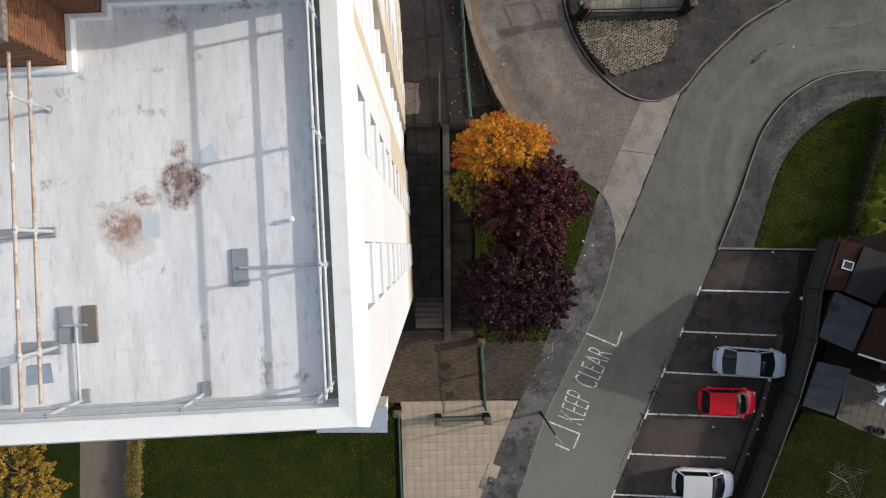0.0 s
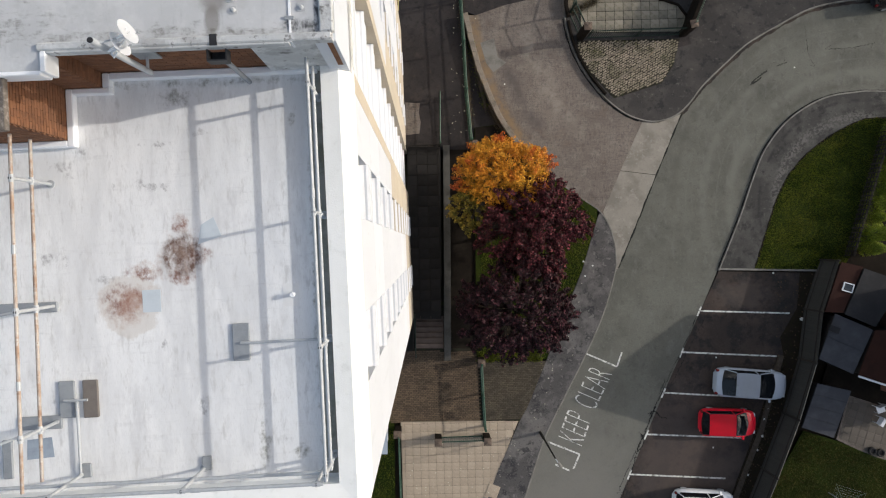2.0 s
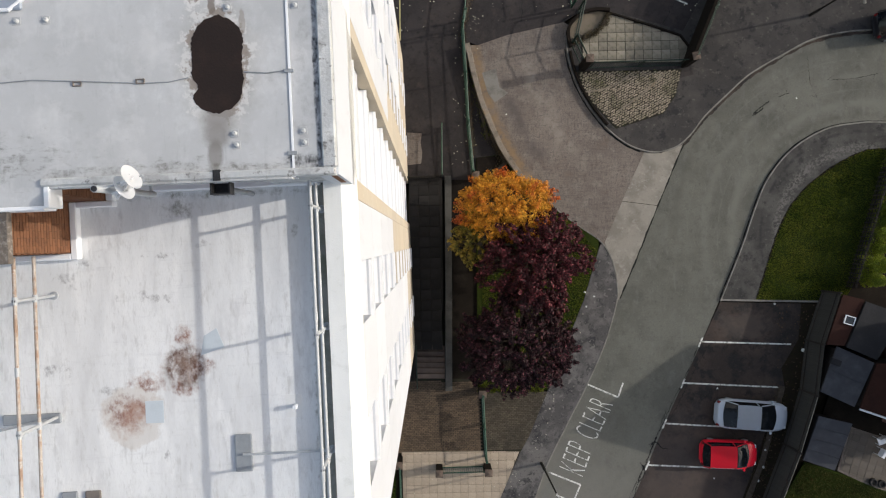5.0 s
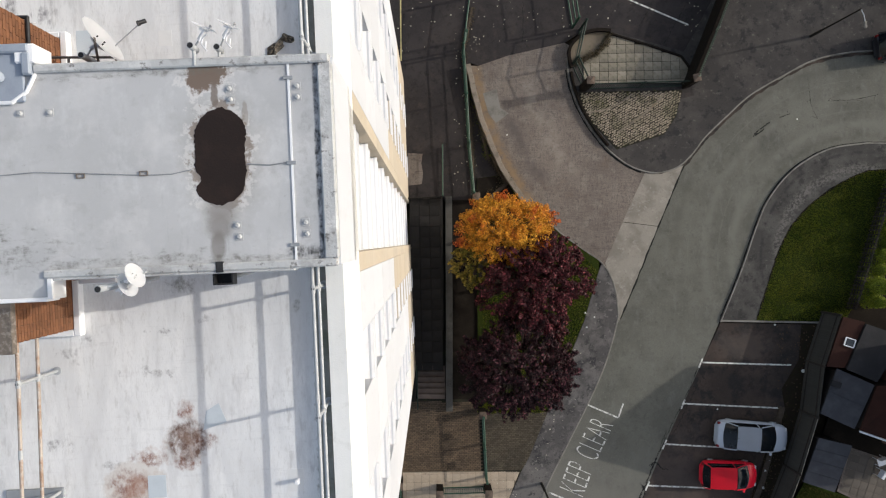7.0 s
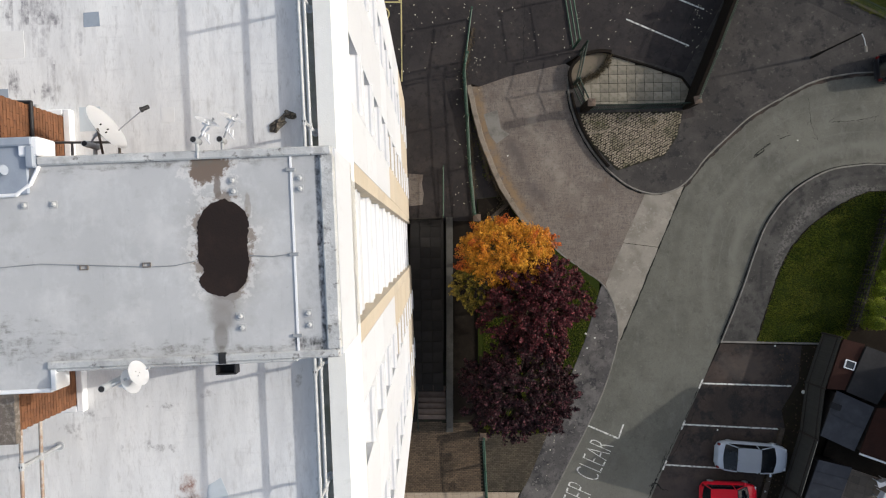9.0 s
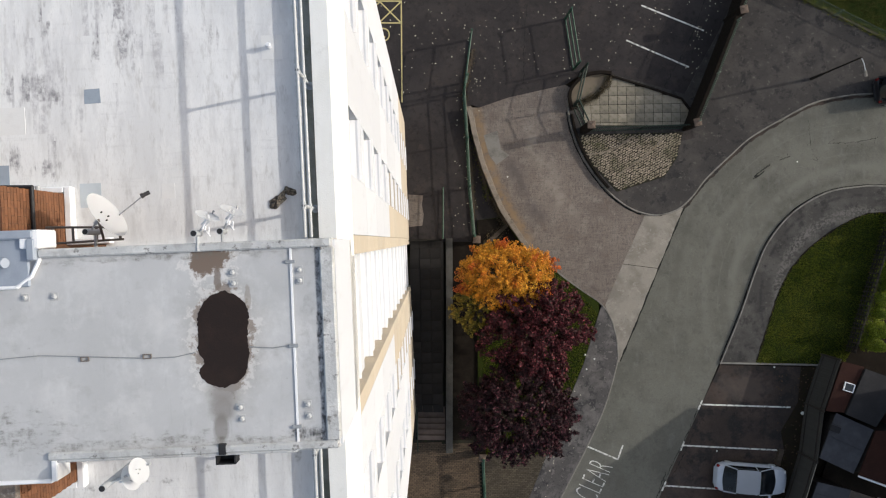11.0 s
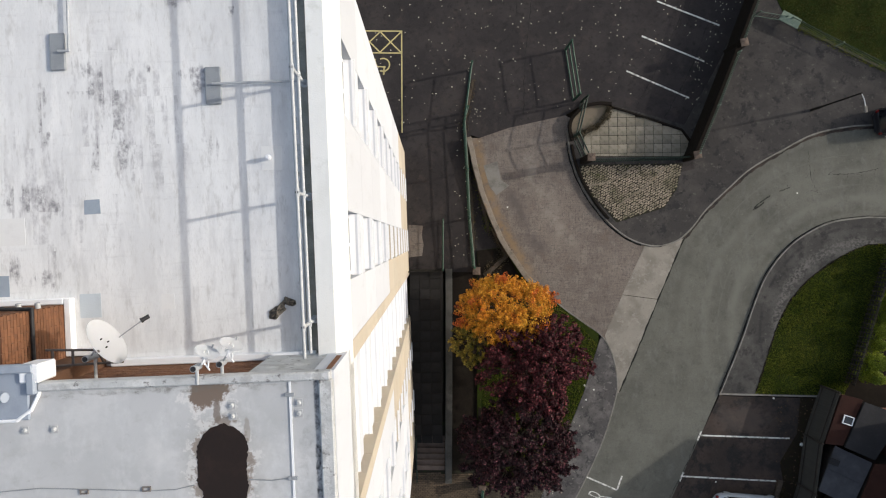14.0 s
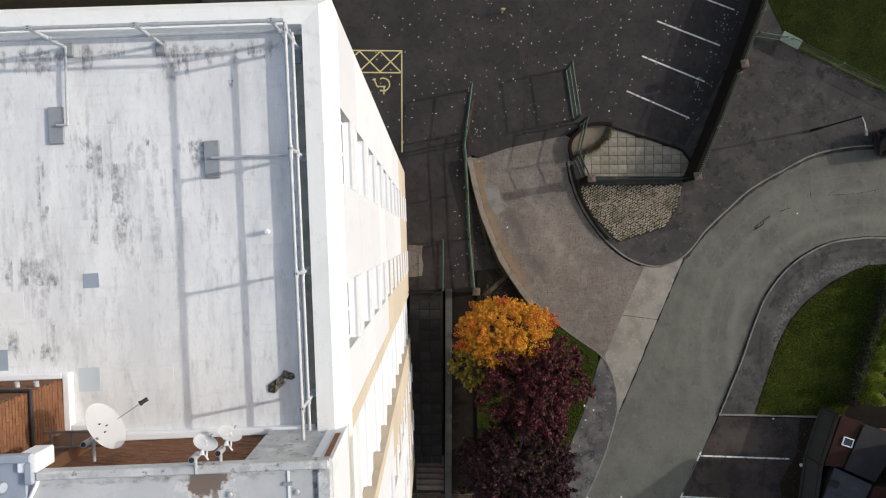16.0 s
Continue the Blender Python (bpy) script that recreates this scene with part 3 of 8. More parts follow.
mottle(CONCRETE, ((5.0, 12.0, 40.0, 40.0),), (0.080, 0.066, 0.056), 0.6, (1.4, 15.0), 0.50, 0.62, None, 7.0)
band(CONCRETE, (19.50, 17.45), 17.17, 0.5, (0.23, 0.155, 0.085), 0.85, (3.9, 10.8, 3.6, 6.0), (1.6, 1.6), 0.30, 0.60)  # ochre wash below the ramp wall
band(CONCRETE, (19.50, 17.45), 15.94, 0.75, (0.085, 0.075, 0.072), 0.75, (5.2, 10.2, 3.2, 3.6), (1.1, 1.1), 0.36, 0.60)  # dark tyre wear
band(CONCRETE, (19.50, 17.45), 14.19, 0.9, (0.27, 0.24, 0.21), 0.5, (6.8, 11.2, 3.2, 4.5), (1.3, 1.3), 0.40, 0.60)
mottle(ASPHALT, ((5.0, 5.0, 60.0, 60.0),), (0.155, 0.152, 0.138), 0.45, (2.2, 0.5), 0.54, 0.64, None, 5.0)
band(ASPHALT, (25.73, 3.68), 7.99, 0.45, (0.150, 0.148, 0.126), 0.7, (20.5, 8.5, 9.0, 10.5), (0.8, 0.8), 0.36, 0.58)
band(ASPHALT, (25.73, 3.68), 8.79, 0.07, (0.15, 0.148, 0.127), 0.4, (20.5, 8.5, 9.0, 10.5), (0.8, 0.8), 0.36, 0.58)
band(ASPHALT, (25.73, 3.68), 9.59, 0.4, (0.145, 0.142, 0.121), 0.65, (20.5, 8.5, 9.0, 10.5), (0.8, 0.8), 0.36, 0.58)
band(ASPHALT, (25.73, 3.68), 10.59, 0.05, (0.15, 0.148, 0.127), 0.4, (20.5, 8.5, 9.0, 10.5), (0.8, 0.8), 0.36, 0.58)
band(ASPHALT, (25.73, 3.68), 7.29, 0.3, (0.075, 0.073, 0.060), 0.6, (20.5, 8.5, 9.0, 10.5), (0.8, 0.8), 0.36, 0.58)
band(ASPHALT, (25.73, 3.68), 11.39, 0.45, (0.080, 0.078, 0.066), 0.55, (20.5, 8.5, 9.0, 10.5), (0.8, 0.8), 0.36, 0.58)
band(VERGE_TAR, (25.73, 3.68), 5.29, 0.6, (0.135, 0.128, 0.118), 0.85, (22, 5, 8.0, 9.0), (7.0, 7.0), 0.42, 0.60)
band(VERGE_TAR, (25.73, 3.68), 6.29, 0.16, (0.030, 0.029, 0.030), 0.8, (22, 5, 8.0, 9.0), (1.5, 1.5), 0.40, 0.60)
ROOF_FELT = material("white_roof_coating", (0.755, 0.76, 0.76), 0.65, spec=0.25, spots=[(0.30, (0.64, 0.645, 0.65), 0.42, 0.62, 0.9, 7), (0.9, (0.79, 0.79, 0.785), 0.50, 0.66, 0.8, 9), (1.1, (0.57, 0.57, 0.575), 0.52, 0.68, 0.7, 10), (2.6, (0.50, 0.495, 0.485), 0.56, 0.68, 0.65, 10), (5, (0.40, 0.395, 0.39), 0.62, 0.70, 0.4, 10), (12, (0.38, 0.37, 0.36), 0.66, 0.73, 0.4, 8), (16, (0.60, 0.595, 0.585), 0.52, 0.70, 0.5, 6)], bump=0.15, bump_scale=50, stretch=(3.2, 0.8, 1))
EVERYWHERE = ((-6.0, 8.5, 30.0, 30.0),)
mottle(ROOF_FELT, EVERYWHERE, (0.50, 0.49, 0.475), 0.36, (6.0, 1.5), 0.52, 0.66, None, 16.0)
mottle(ROOF_FELT, EVERYWHERE, (0.52, 0.52, 0.525), 0.5, (1.2, 9.0), 0.56, 0.70, None, 14.0)
NORTH_WEAR = ((-4.93, 16.24, 0.45, 0.18), (-4.11, 16.29, 0.12, 0.2), (-2.62, 16.16, 0.22, 0.25), (-1.67, 16.09, 0.18, 0.35), (-1.24, 16.31, 0.25, 0.15), (-2.11, 16.26, 0.15, 0.15), (-4.27, 14.85, 0.22, 0.3), (-3.91, 14.53, 0.14, 0.6), (-3.73, 14.26, 0.2, 0.8), (-3.52, 14.71, 0.12, 0.35), (-4.14, 14.57, 0.3, 0.15), (-3.14, 14.85, 0.14, 0.1), (-2.42, 14.74, 0.2, 0.1), (-2.31, 14.55, 0.12, 0.25), (-4.87, 14.3, 0.1, 0.5), (-4.9, 13.72, 0.09, 0.3), (-4.07, 13.49, 0.1, 0.45), (-3.6, 13.4, 0.16, 0.5), (-2.16, 13.5, 0.1, 0.3), (-5.17, 12.77, 0.35, 0.22), (-4.78, 12.64, 0.12, 0.3), (-4.81, 11.87, 0.08, 0.25), (-5.49, 11.59, 0.08, 0.2), (-5.04, 11.42, 0.3, 0.14))
mottle(ROOF_FELT, NORTH_WEAR, (0.24, 0.235, 0.25), 0.95, (7.0, 1.8), 0.35, 0.49, (0.13, 0.66), 11.0, 0.9)
mottle(ROOF_FELT, ((-3.4, 14.0, 1.5, 1.7), (-5.0, 12.6, 0.8, 1.5)), (0.42, 0.415, 0.43), 0.75, (7.0, 1.2), 0.47, 0.60, (0.11, 0.8), 12.0, 0.9)
SOUTH_WEAR = ((-4.84, 5.78, 0.2, 0.12), (-4.72, 5.69, 0.12, 0.12), (-4.02, 5.46, 0.07, 0.1), (-3.56, 5.46, 0.09, 0.14), (-3.41, 5.43, 0.22, 0.08), (-3.2, 5.42, 0.1, 0.12), (-4.55, 6.07, 0.14, 0.1), (-2.88, 6.87, 0.22, 0.18), (-3.24, 6.12, 0.28, 0.05), (-2.54, 6.29, 0.12, 0.1), (-4.97, 4.29, 0.3, 0.15), (-4.21, 3.93, 0.2, 0.1), (-2.69, 1.75, 0.09, 0.21), (-3.27, 2.80, 0.08, 0.13))
mottle(ROOF_FELT, SOUTH_WEAR, (0.28, 0.275, 0.28), 0.75, (7.0, 5.0), 0.40, 0.54, None, 16.0, 0.8)
# grime spots; the one at y 16.35 also paints in rail shadow
GRIME_AND_SHADE = ((-2.92, 6.90, 0.25, 0.18), (-1.02, 6.5, 0.06, 0.14), (-1.71, 1.11, 0.11, 0.55), (-1.08, 0.92, 0.14, 0.13), (-2.3, 7.12, 1.9, 0.08), (-3.2, 16.35, 2.6, 0.1), (-0.74, 3.6, 0.06, 3.2), (-0.76, 13.2, 0.05, 3.2))
mottle(ROOF_FELT, GRIME_AND_SHADE, (0.20, 0.195, 0.16), 0.8, (5.0, 4.0), 0.36, 0.56, None, 14.0, 0.8)
# rust: pale halo, brown wash, red-brown cores
stain(ROOF_FELT, (-3.85, 3.46), (0.56, 0.52), (0.50, 0.44, 0.38), 0.4, 0.25, 2, 0.10)
stain(ROOF_FELT, (-3.85, 3.46), (0.50, 0.47), (0.63, 0.61, 0.585), 0.7, 0.25, 2, 0.12)
mottle(ROOF_FELT, ((-3.87, 3.50, 0.36, 0.38), (-3.54, 4.03, 0.28, 0.18), (-2.94, 4.27, 0.32, 0.38), (-2.94, 4.78, 0.14, 0.18)), (0.42, 0.29, 0.23), 0.7, (5.0, 4.0), 0.30, 0.52, None, 10.0, 0.9)
mottle(ROOF_FELT, ((-3.92, 3.55, 0.26, 0.28), (-3.58, 4.0, 0.24, 0.11), (-2.94, 4.78, 0.12, 0.15), (-2.62, 4.25, 0.14, 0.12), (-2.99, 3.9, 0.2, 0.11)), (0.20, 0.078, 0.052), 0.9, (6.0, 4.0), 0.25, 0.47, None, 12.0, 0.9)
stain(ROOF_FELT, (-2.94, 4.26), (0.24, 0.33), (0.24, 0.155, 0.115), 0.8, 0.8, 4, 1.0)
stain(ROOF_FELT, (-3.84, 3.52), (0.26, 0.30), (0.36, 0.215, 0.165), 0.65, 0.9, 4, 0.9)
mottle(ROOF_FELT, ((-2.93, 4.27, 0.24, 0.30),), (0.11, 0.056, 0.038), 0.95, (5.0, 4.0), 0.02, 0.34, None, 6.0, 0.95)
HIGH_FELT = material("grey_roof_coating", (0.4641, 0.47, 0.4777), 0.5, spots=[(0.5, (0.408, 0.413, 0.4186), 0.42, 0.60, 0.9, 7), (1.1, (0.561, 0.56, 0.5614), 0.50, 0.66, 0.8, 9), (3.0, (0.3774, 0.375, 0.3743), 0.56, 0.70, 0.6, 10), (9, (0.306, 0.3, 0.2955), 0.64, 0.74, 0.6, 9)], bump=0.06, bump_scale=50)
mottle(HIGH_FELT, EVERYWHERE, (0.60, 0.61, 0.615), 0.5, (1.6, 1.1), 0.50, 0.64, None, 9.0)
mottle(HIGH_FELT, EVERYWHERE, (0.30, 0.305, 0.31), 0.4, (7.0, 1.0), 0.58, 0.70, None, 12.0)
stain(HIGH_FELT, (-1.56, 8.66), (0.66, 1.12), (0.30, 0.285, 0.265), 0.9, 0.25, 2.5, 0.75)
stain(HIGH_FELT, (-1.58, 8.72), (0.50, 0.88), (0.62, 0.61, 0.595), 0.6, 0.55, 6, 0.12)
stain(HIGH_FELT, (-1.57, 8.72), (0.42, 0.78), (0.20, 0.16, 0.13), 0.8, 0.45, 5, 0.12)
stain(HIGH_FELT, (-1.74, 9.80), (0.37, 0.29), (0.62, 0.61, 0.60), 0.8, 0.7, 5, 0.16)
stain(HIGH_FELT, (-1.74, 9.84), (0.30, 0.25), (0.15, 0.108, 0.082), 0.95, 0.6, 5, 0.22)
stain(HIGH_FELT, (-1.63, 9.56), (0.06, 0.2), (0.17, 0.14, 0.12), 0.85, 0.6, 6, 0.3)
stain(HIGH_FELT, (-1.22, 9.30), (0.05, 0.20), (0.25, 0.22, 0.19), 0.6, 0.4, 6, 0.25)
stain(HIGH_FELT, (-1.60, 7.98), (0.30, 0.22), (0.25, 0.238, 0.228), 0.85, 0.25, 3, 0.6)
stain(HIGH_FELT, (-1.63, 7.75), (0.22, 0.26), (0.24, 0.228, 0.217), 0.85, 0.25, 3, 0.5)
stain(HIGH_FELT, (-1.66, 7.48), (0.12, 0.26), (0.20, 0.187, 0.175), 0.75, 0.25, 3, 0.4)
mottle(HIGH_FELT, ((-2.4, 7.32, 2.6, 0.14), (-5.0, 7.5, 1.4, 0.4), (-2.4, 9.9, 2.4, 0.08)), (0.16, 0.155, 0.14), 0.8, (4.0, 9.0), 0.40, 0.58, None, 12.0, 0.8)
mottle(HIGH_FELT, ((-0.235, 8.6, 0.035, 1.75), (-0.3, 7.36, 0.3, 0.09)), (0.05, 0.052, 0.055), 1.0, (4.0, 2.0), 0.24, 0.44, None, 12.0, 0.7)
mottle(HIGH_FELT, ((-0.38, 8.6, 0.14, 1.8), (-0.4, 9.88, 0.4, 0.14)), (0.27, 0.27, 0.265), 0.6, (5.0, 3.0), 0.38, 0.58, None, 12.0, 0.9)
FLAKED = material("flaking_grey_white_paint", (0.45, 0.46, 0.465), 0.75, spots=[(2, (0.62, 0.625, 0.62), 0.50, 0.62, 0.8, 9), (3, (0.33, 0.33, 0.33), 0.52, 0.62, 0.8, 10), (8, (0.11, 0.105, 0.10), 0.58, 0.66, 0.85, 10)], bump=0.4, bump_scale=30)
COPING = material("white_painted_coping", (0.8208, 0.8265, 0.8094), 0.7, spec=0.2, spots=[(0.8, (0.7524, 0.7581, 0.7353), 0.45, 0.66, 0.8, 9), (4, (0.6612, 0.6669, 0.6384), 0.58, 0.70, 0.6, 9), (20, (0.342, 0.3306, 0.3192), 0.70, 0.76, 0.8, 4)], bump=0.15)
UPSTAND = material("white_flashing", (0.80, 0.81, 0.83), 0.5, spots=[(3, (0.7, 0.7, 0.69), 0.5, 0.7, 0.6, 7)], bump=0.1)
GUTTER = material("dirty_gutter_felt", (0.2815, 0.276, 0.2451), 0.9, spots=[(2.5, (0.1652, 0.168, 0.1254), 0.45, 0.65, 0.9, 7), (9, (0.1469, 0.144, 0.1311), 0.6, 0.72, 0.5, 6)], bump=0.4)
BRICK = material("red_brown_brick", (0.189, 0.084, 0.042), 0.88, spots=[(8, (0.1176, 0.05208, 0.03024), 0.45, 0.66, 0.8, 6), (1.5, (0.1512, 0.0714, 0.03864), 0.45, 0.65, 0.7, 6)], bump=0.4, island=0.16)
MORTAR = material("brick_mortar", (0.1218, 0.062, 0.0352), 0.95, spots=[(6, (0.0812, 0.045, 0.02816), 0.5, 0.7, 0.7, 5)], bump=0.3)
GALV = material("galvanised_steel", (0.44, 0.46, 0.48), 0.62, 0.25, spots=[(9, (0.3744, 0.39, 0.4056), 0.45, 0.65, 0.8, 5)], bump=0.08)
RUSTY = material("rust_streaked_tube", (0.4032, 0.3522, 0.311), 0.65, 0.1, spots=[(3, (0.288, 0.1885, 0.1304), 0.46, 0.60, 0.9, 7), (9, (0.48, 0.4564, 0.4314), 0.55, 0.65, 0.8, 6), (22, (0.192, 0.1091, 0.07022), 0.60, 0.70, 0.8, 5)], bump=0.2)
WEIGHT = material("grey_rubber_weight", (0.27, 0.29, 0.31), 0.7, spots=[(4, (0.20, 0.215, 0.23), 0.45, 0.7, 0.8, 6)], bump=0.2)
WEIGHT_BROWN = material("brown_rubber_weight", (0.17, 0.15, 0.135), 0.75, spots=[(4, (0.12, 0.105, 0.095), 0.45, 0.7, 0.8, 6)], bump=0.2)
PATCH_BLUE = material("blue_grey_felt_patch", (0.30, 0.35, 0.41), 0.7, spots=[(5, (0.22, 0.26, 0.31), 0.5, 0.7, 0.8, 6)], bump=0.2)
PATCH_PALE = material("pale_felt_patch", (0.5184, 0.5715, 0.6118), 0.6, spots=[(4, (0.4666, 0.5175, 0.5562), 0.5, 0.7, 0.8, 6)], bump=0.15)
PATCH_WHITE = material("fresh_white_patch", (0.7216, 0.7216, 0.7128), 0.6, spots=[(4, (0.6512, 0.6468, 0.6424), 0.5, 0.7, 0.7, 6)], bump=0.15)
WHITE_METAL = material("white_coated_metal", (0.7622, 0.7748, 0.8003), 0.4, spots=[(9, (0.721, 0.728, 0.7208), 0.55, 0.75, 0.6, 6)], bump=0.05)
BLACK = material("black_plastic", (0.02, 0.02, 0.022), 0.5, spots=[(12, (0.04, 0.04, 0.04), 0.5, 0.7, 0.7, 3)])
GLASS = material("dark_window_glass", (0.03, 0.035, 0.04), 0.06, spec=0.5, spots=[(1, (0.05, 0.055, 0.06), 0.4, 0.7, 0.8, 3)])
WET = material("black_pond_silt", (0.020, 0.0135, 0.0115), 0.55, spec=0.2, spots=[(2.5, (0.032, 0.020, 0.016), 0.45, 0.7, 0.8, 7)], bump=0.2, bump_scale=30)

SILL = material("white_sill_paint", (0.68, 0.69, 0.715), 0.6, spec=0.2, spots=[(3, (0.6, 0.605, 0.62), 0.5, 0.68, 0.7, 8)], bump=0.1)
tower = thing("tower_block", "white tower block of flats with buff facade panels and flat roof", "tower block", at=TOWER)
part("core", boxes((-DEEP, -0.32, 0.07, LONG - 0.02, -1.2, ROOF - 0.3)), RENDER_WHITE, tower)
part("roof", boxes((-DEEP + 0.3, -0.33, 0.3, LONG - 0.3, ROOF - 0.29, ROOF)), ROOF_FELT, tower, "white-coated flat roof with rust and grey stains")

# coping all round: inner slope, ridge, outer slope
bm = bmesh.new()
rings = []
for d, z in ((0.46, ROOF - 0.2), (0.46, TOP - 0.025), (0.17, TOP), (0.02, TOP - 0.21), (0.0, TOP - 0.27), (0.0, ROOF - 0.52)):
    s = 0.05 + 0.5 * d if d < 0.4 else d  # the garden side falls inwards only
    rings.append([bm.verts.new(c) for c in ((-d, s, z), (-d, LONG - d, z), (-DEEP + d, LONG - d, z), (-DEEP + d, s, z))])
for a, b in zip(rings, rings[1:]):
    for i in range(4):
        bm.faces.new((a[i], a[(i + 1) % 4], b[(i + 1) % 4], b[i]))
part("coping", bm, COPING, tower, "white painted ridged coping round the roof")
for y0, y1 in ((0.53, 7.28), (9.95, LONG - 0.53)):
    part("gutter", boxes((-0.70, -0.475, y0, y1, ROOF - 0.02, ROOF + 0.012)), GUTTER, tower, "dirty dark gutter strip")

# street front: storey-high panels with open joints, windows set back between them
GAP = 0.005
PIERS = ((0.05, 1.92, 0), (3.12, 4.78, 0), (5.88, 6.95, 1), (6.95, 7.3, 2), (9.78, 10.13, 2), (10.13, 11.2, 1), (12.4, 14.1, 0), (15.42, LONG, 0))
OPENINGS = ((1.92, 3.12), (4.78, 5.88), (11.2, 12.4), (14.1, 15.42))


def tint(lo, hi, band, z):
    if band == 2 or (z < 18.5 and 4.7 < lo and hi < 12.5) or z < 8.3:
        return PANEL_BEIGE
    return PANEL_WHITE


for k in range(FLOORS):
    sill = TOP_SILL - STOREY * k
    z0, z1 = (sill - 1.2 if k < FLOORS - 1 else -1.2), (sill + 1.42 if k else ROOF - 0.53)
    for lo, hi, band in PIERS:
        part("panel", boxes((-0.3, 0.0, lo + GAP, hi - GAP, z0 + GAP, z1 - GAP)), tint(lo, hi, band, sill), tower)
    for lo, hi in OPENINGS:
        part("panel", boxes((-0.3, 0.0, lo + GAP, hi - GAP, z0 + GAP, sill - GAP)), tint(lo, hi, 0, sill), tower)
    part("panel", boxes((-0.3, -0.18, 7.3 + GAP, 9.78 - GAP, z0 + GAP, sill - GAP)), PANEL_WHITE, tower)
    for lo, hi, face in (*((a, b, 0.0) for a, b in OPENINGS), (7.3, 9.78, -0.18)):
        fx = face - 0.14
        w = part("window", boxes((-0.3, fx, lo + 0.03, hi - 0.03, sill + 0.02, sill + 0.08), (-0.3, fx, lo + 0.03, hi - 0.03, z1 - 0.07, z1 - 0.01), (-0.3, fx, lo + 0.03, lo + 0.09, sill + 0.08, z1 - 0.07), (-0.3, fx, hi - 0.09, hi - 0.03, sill + 0.08, z1 - 0.07), (-0.3, fx, (lo + hi) / 2 - 0.03, (lo + hi) / 2 + 0.03, sill + 0.08, z1 - 0.07)), WHITE_METAL, tower)
        for a, b in ((lo + 0.095, (lo + hi) / 2 - 0.035), ((lo + hi) / 2 + 0.035, hi - 0.095)):
            part("pane", boxes((fx - 0.03, fx - 0.015, a, b, sill + 0.085, z1 - 0.075)), GLASS, w, "dark glass pane")
        sl = bmesh.new()
        box(sl, face - 0.16, face + 0.06, lo + 0.005, hi - 0.005, sill - 0.05, sill + 0.018)
        for v in sl.verts:
            if v.co.x > face and v.co.z > sill:
                v.co.z -= 0.045
        part("sill", sl, SILL, w, "white sloping sill")

# roof-top block of stairs and lift rooms
high = part("penthouse", boxes((-DEEP + 1, -0.31, 7.32, 9.92, ROOF - 0.2, HIGH - 0.135), (-DEEP + 1, -4.66, 6.24, 10.98, ROOF - 0.2, HIGH - 0.16), (-4.66, -4.06, 7.08, 10.12, ROOF - 0.2, HIGH - 0.14)), MORTAR, tower, "red-brown brick rooftop plant room")
part("high_roof", boxes((-DEEP + 1, -0.03, 7.14, 10.07, HIGH - 0.13, HIGH), (-DEEP + 1, -4.02, 6.88, 7.14, HIGH - 0.13, HIGH)), HIGH_FELT, tower, "grey-coated upper roof with dark ponding stain")
part("high_roof_rim", boxes((-4.06, -0.03, 7.14, 7.25, HIGH, HIGH + 0.05), (-4.06, -0.03, 9.95, 10.07, HIGH, HIGH + 0.06), (-0.2, -0.005, 7.25, 9.95, HIGH - 0.1, HIGH + 0.045), bevel=0.02), FLAKED, tower, "flaking grey and white roof edge")
part("head_panel", boxes((-0.3, 0.0, 7.16, 10.05, ROOF - 0.1, HIGH - 0.105), (-0.3, 0.0, 7.31, 9.77, TOP_SILL + 1.43, ROOF - 0.1)), PANEL_WHITE, tower)
part("eave", boxes((-4.02, -3.94, 6.85, 7.138, HIGH - 0.32, HIGH + 0.035), (-6.6, -4.02, 6.82, 6.878, HIGH - 0.3, HIGH + 0.02), (-4.2, -4.02, 6.88, 7.1, HIGH - 0.32, HIGH - 0.135), bevel=0.012), UPSTAND, tower, "white fascia round the stepped eave")
part("fascia", boxes((-3.94, -0.62, 7.105, 7.138, HIGH - 0.13, HIGH + 0.03), bevel=0.008), FLAKED, tower, "narrow weathered fascia under the roof edge")
for y in (7.155, 10.055):
    part("brick_return", boxes((-0.13, -0.05, y - 0.003, y + 0.003, ROOF + 0.6, HIGH - 0.15)), BRICK, tower, "dark red brick end of the wall")
part("eave", boxes((-4.28, -4.0, 10.08, 10.34, HIGH - 0.35, HIGH + 0.1), bevel=0.02), UPSTAND, tower, "white stepped eave corner")
part("side_roof", boxes((-DEEP + 1, -4.58, 6.1, 6.84, HIGH - 0.17, HIGH - 0.06), bevel=0.01), material("brown_gravel_felt", (0.16, 0.135, 0.115), 0.95, spots=[(14, (0.30, 0.27, 0.24), 0.5, 0.65, 0.9, 4), (5, (0.09, 0.08, 0.07), 0.5, 0.7, 0.8, 6)], bump=0.8, bump_scale=70), tower, "brown gravelled felt edge")
for y0, y1 in ((7.2, 7.318), (9.922, 10.04)):
    part("rendered_wall", boxes((-1.28, -0.05, y0 + 0.02, y1 - 0.02, ROOF, HIGH - 0.135)), FLAKED, tower, "flaking white rendered wall end")


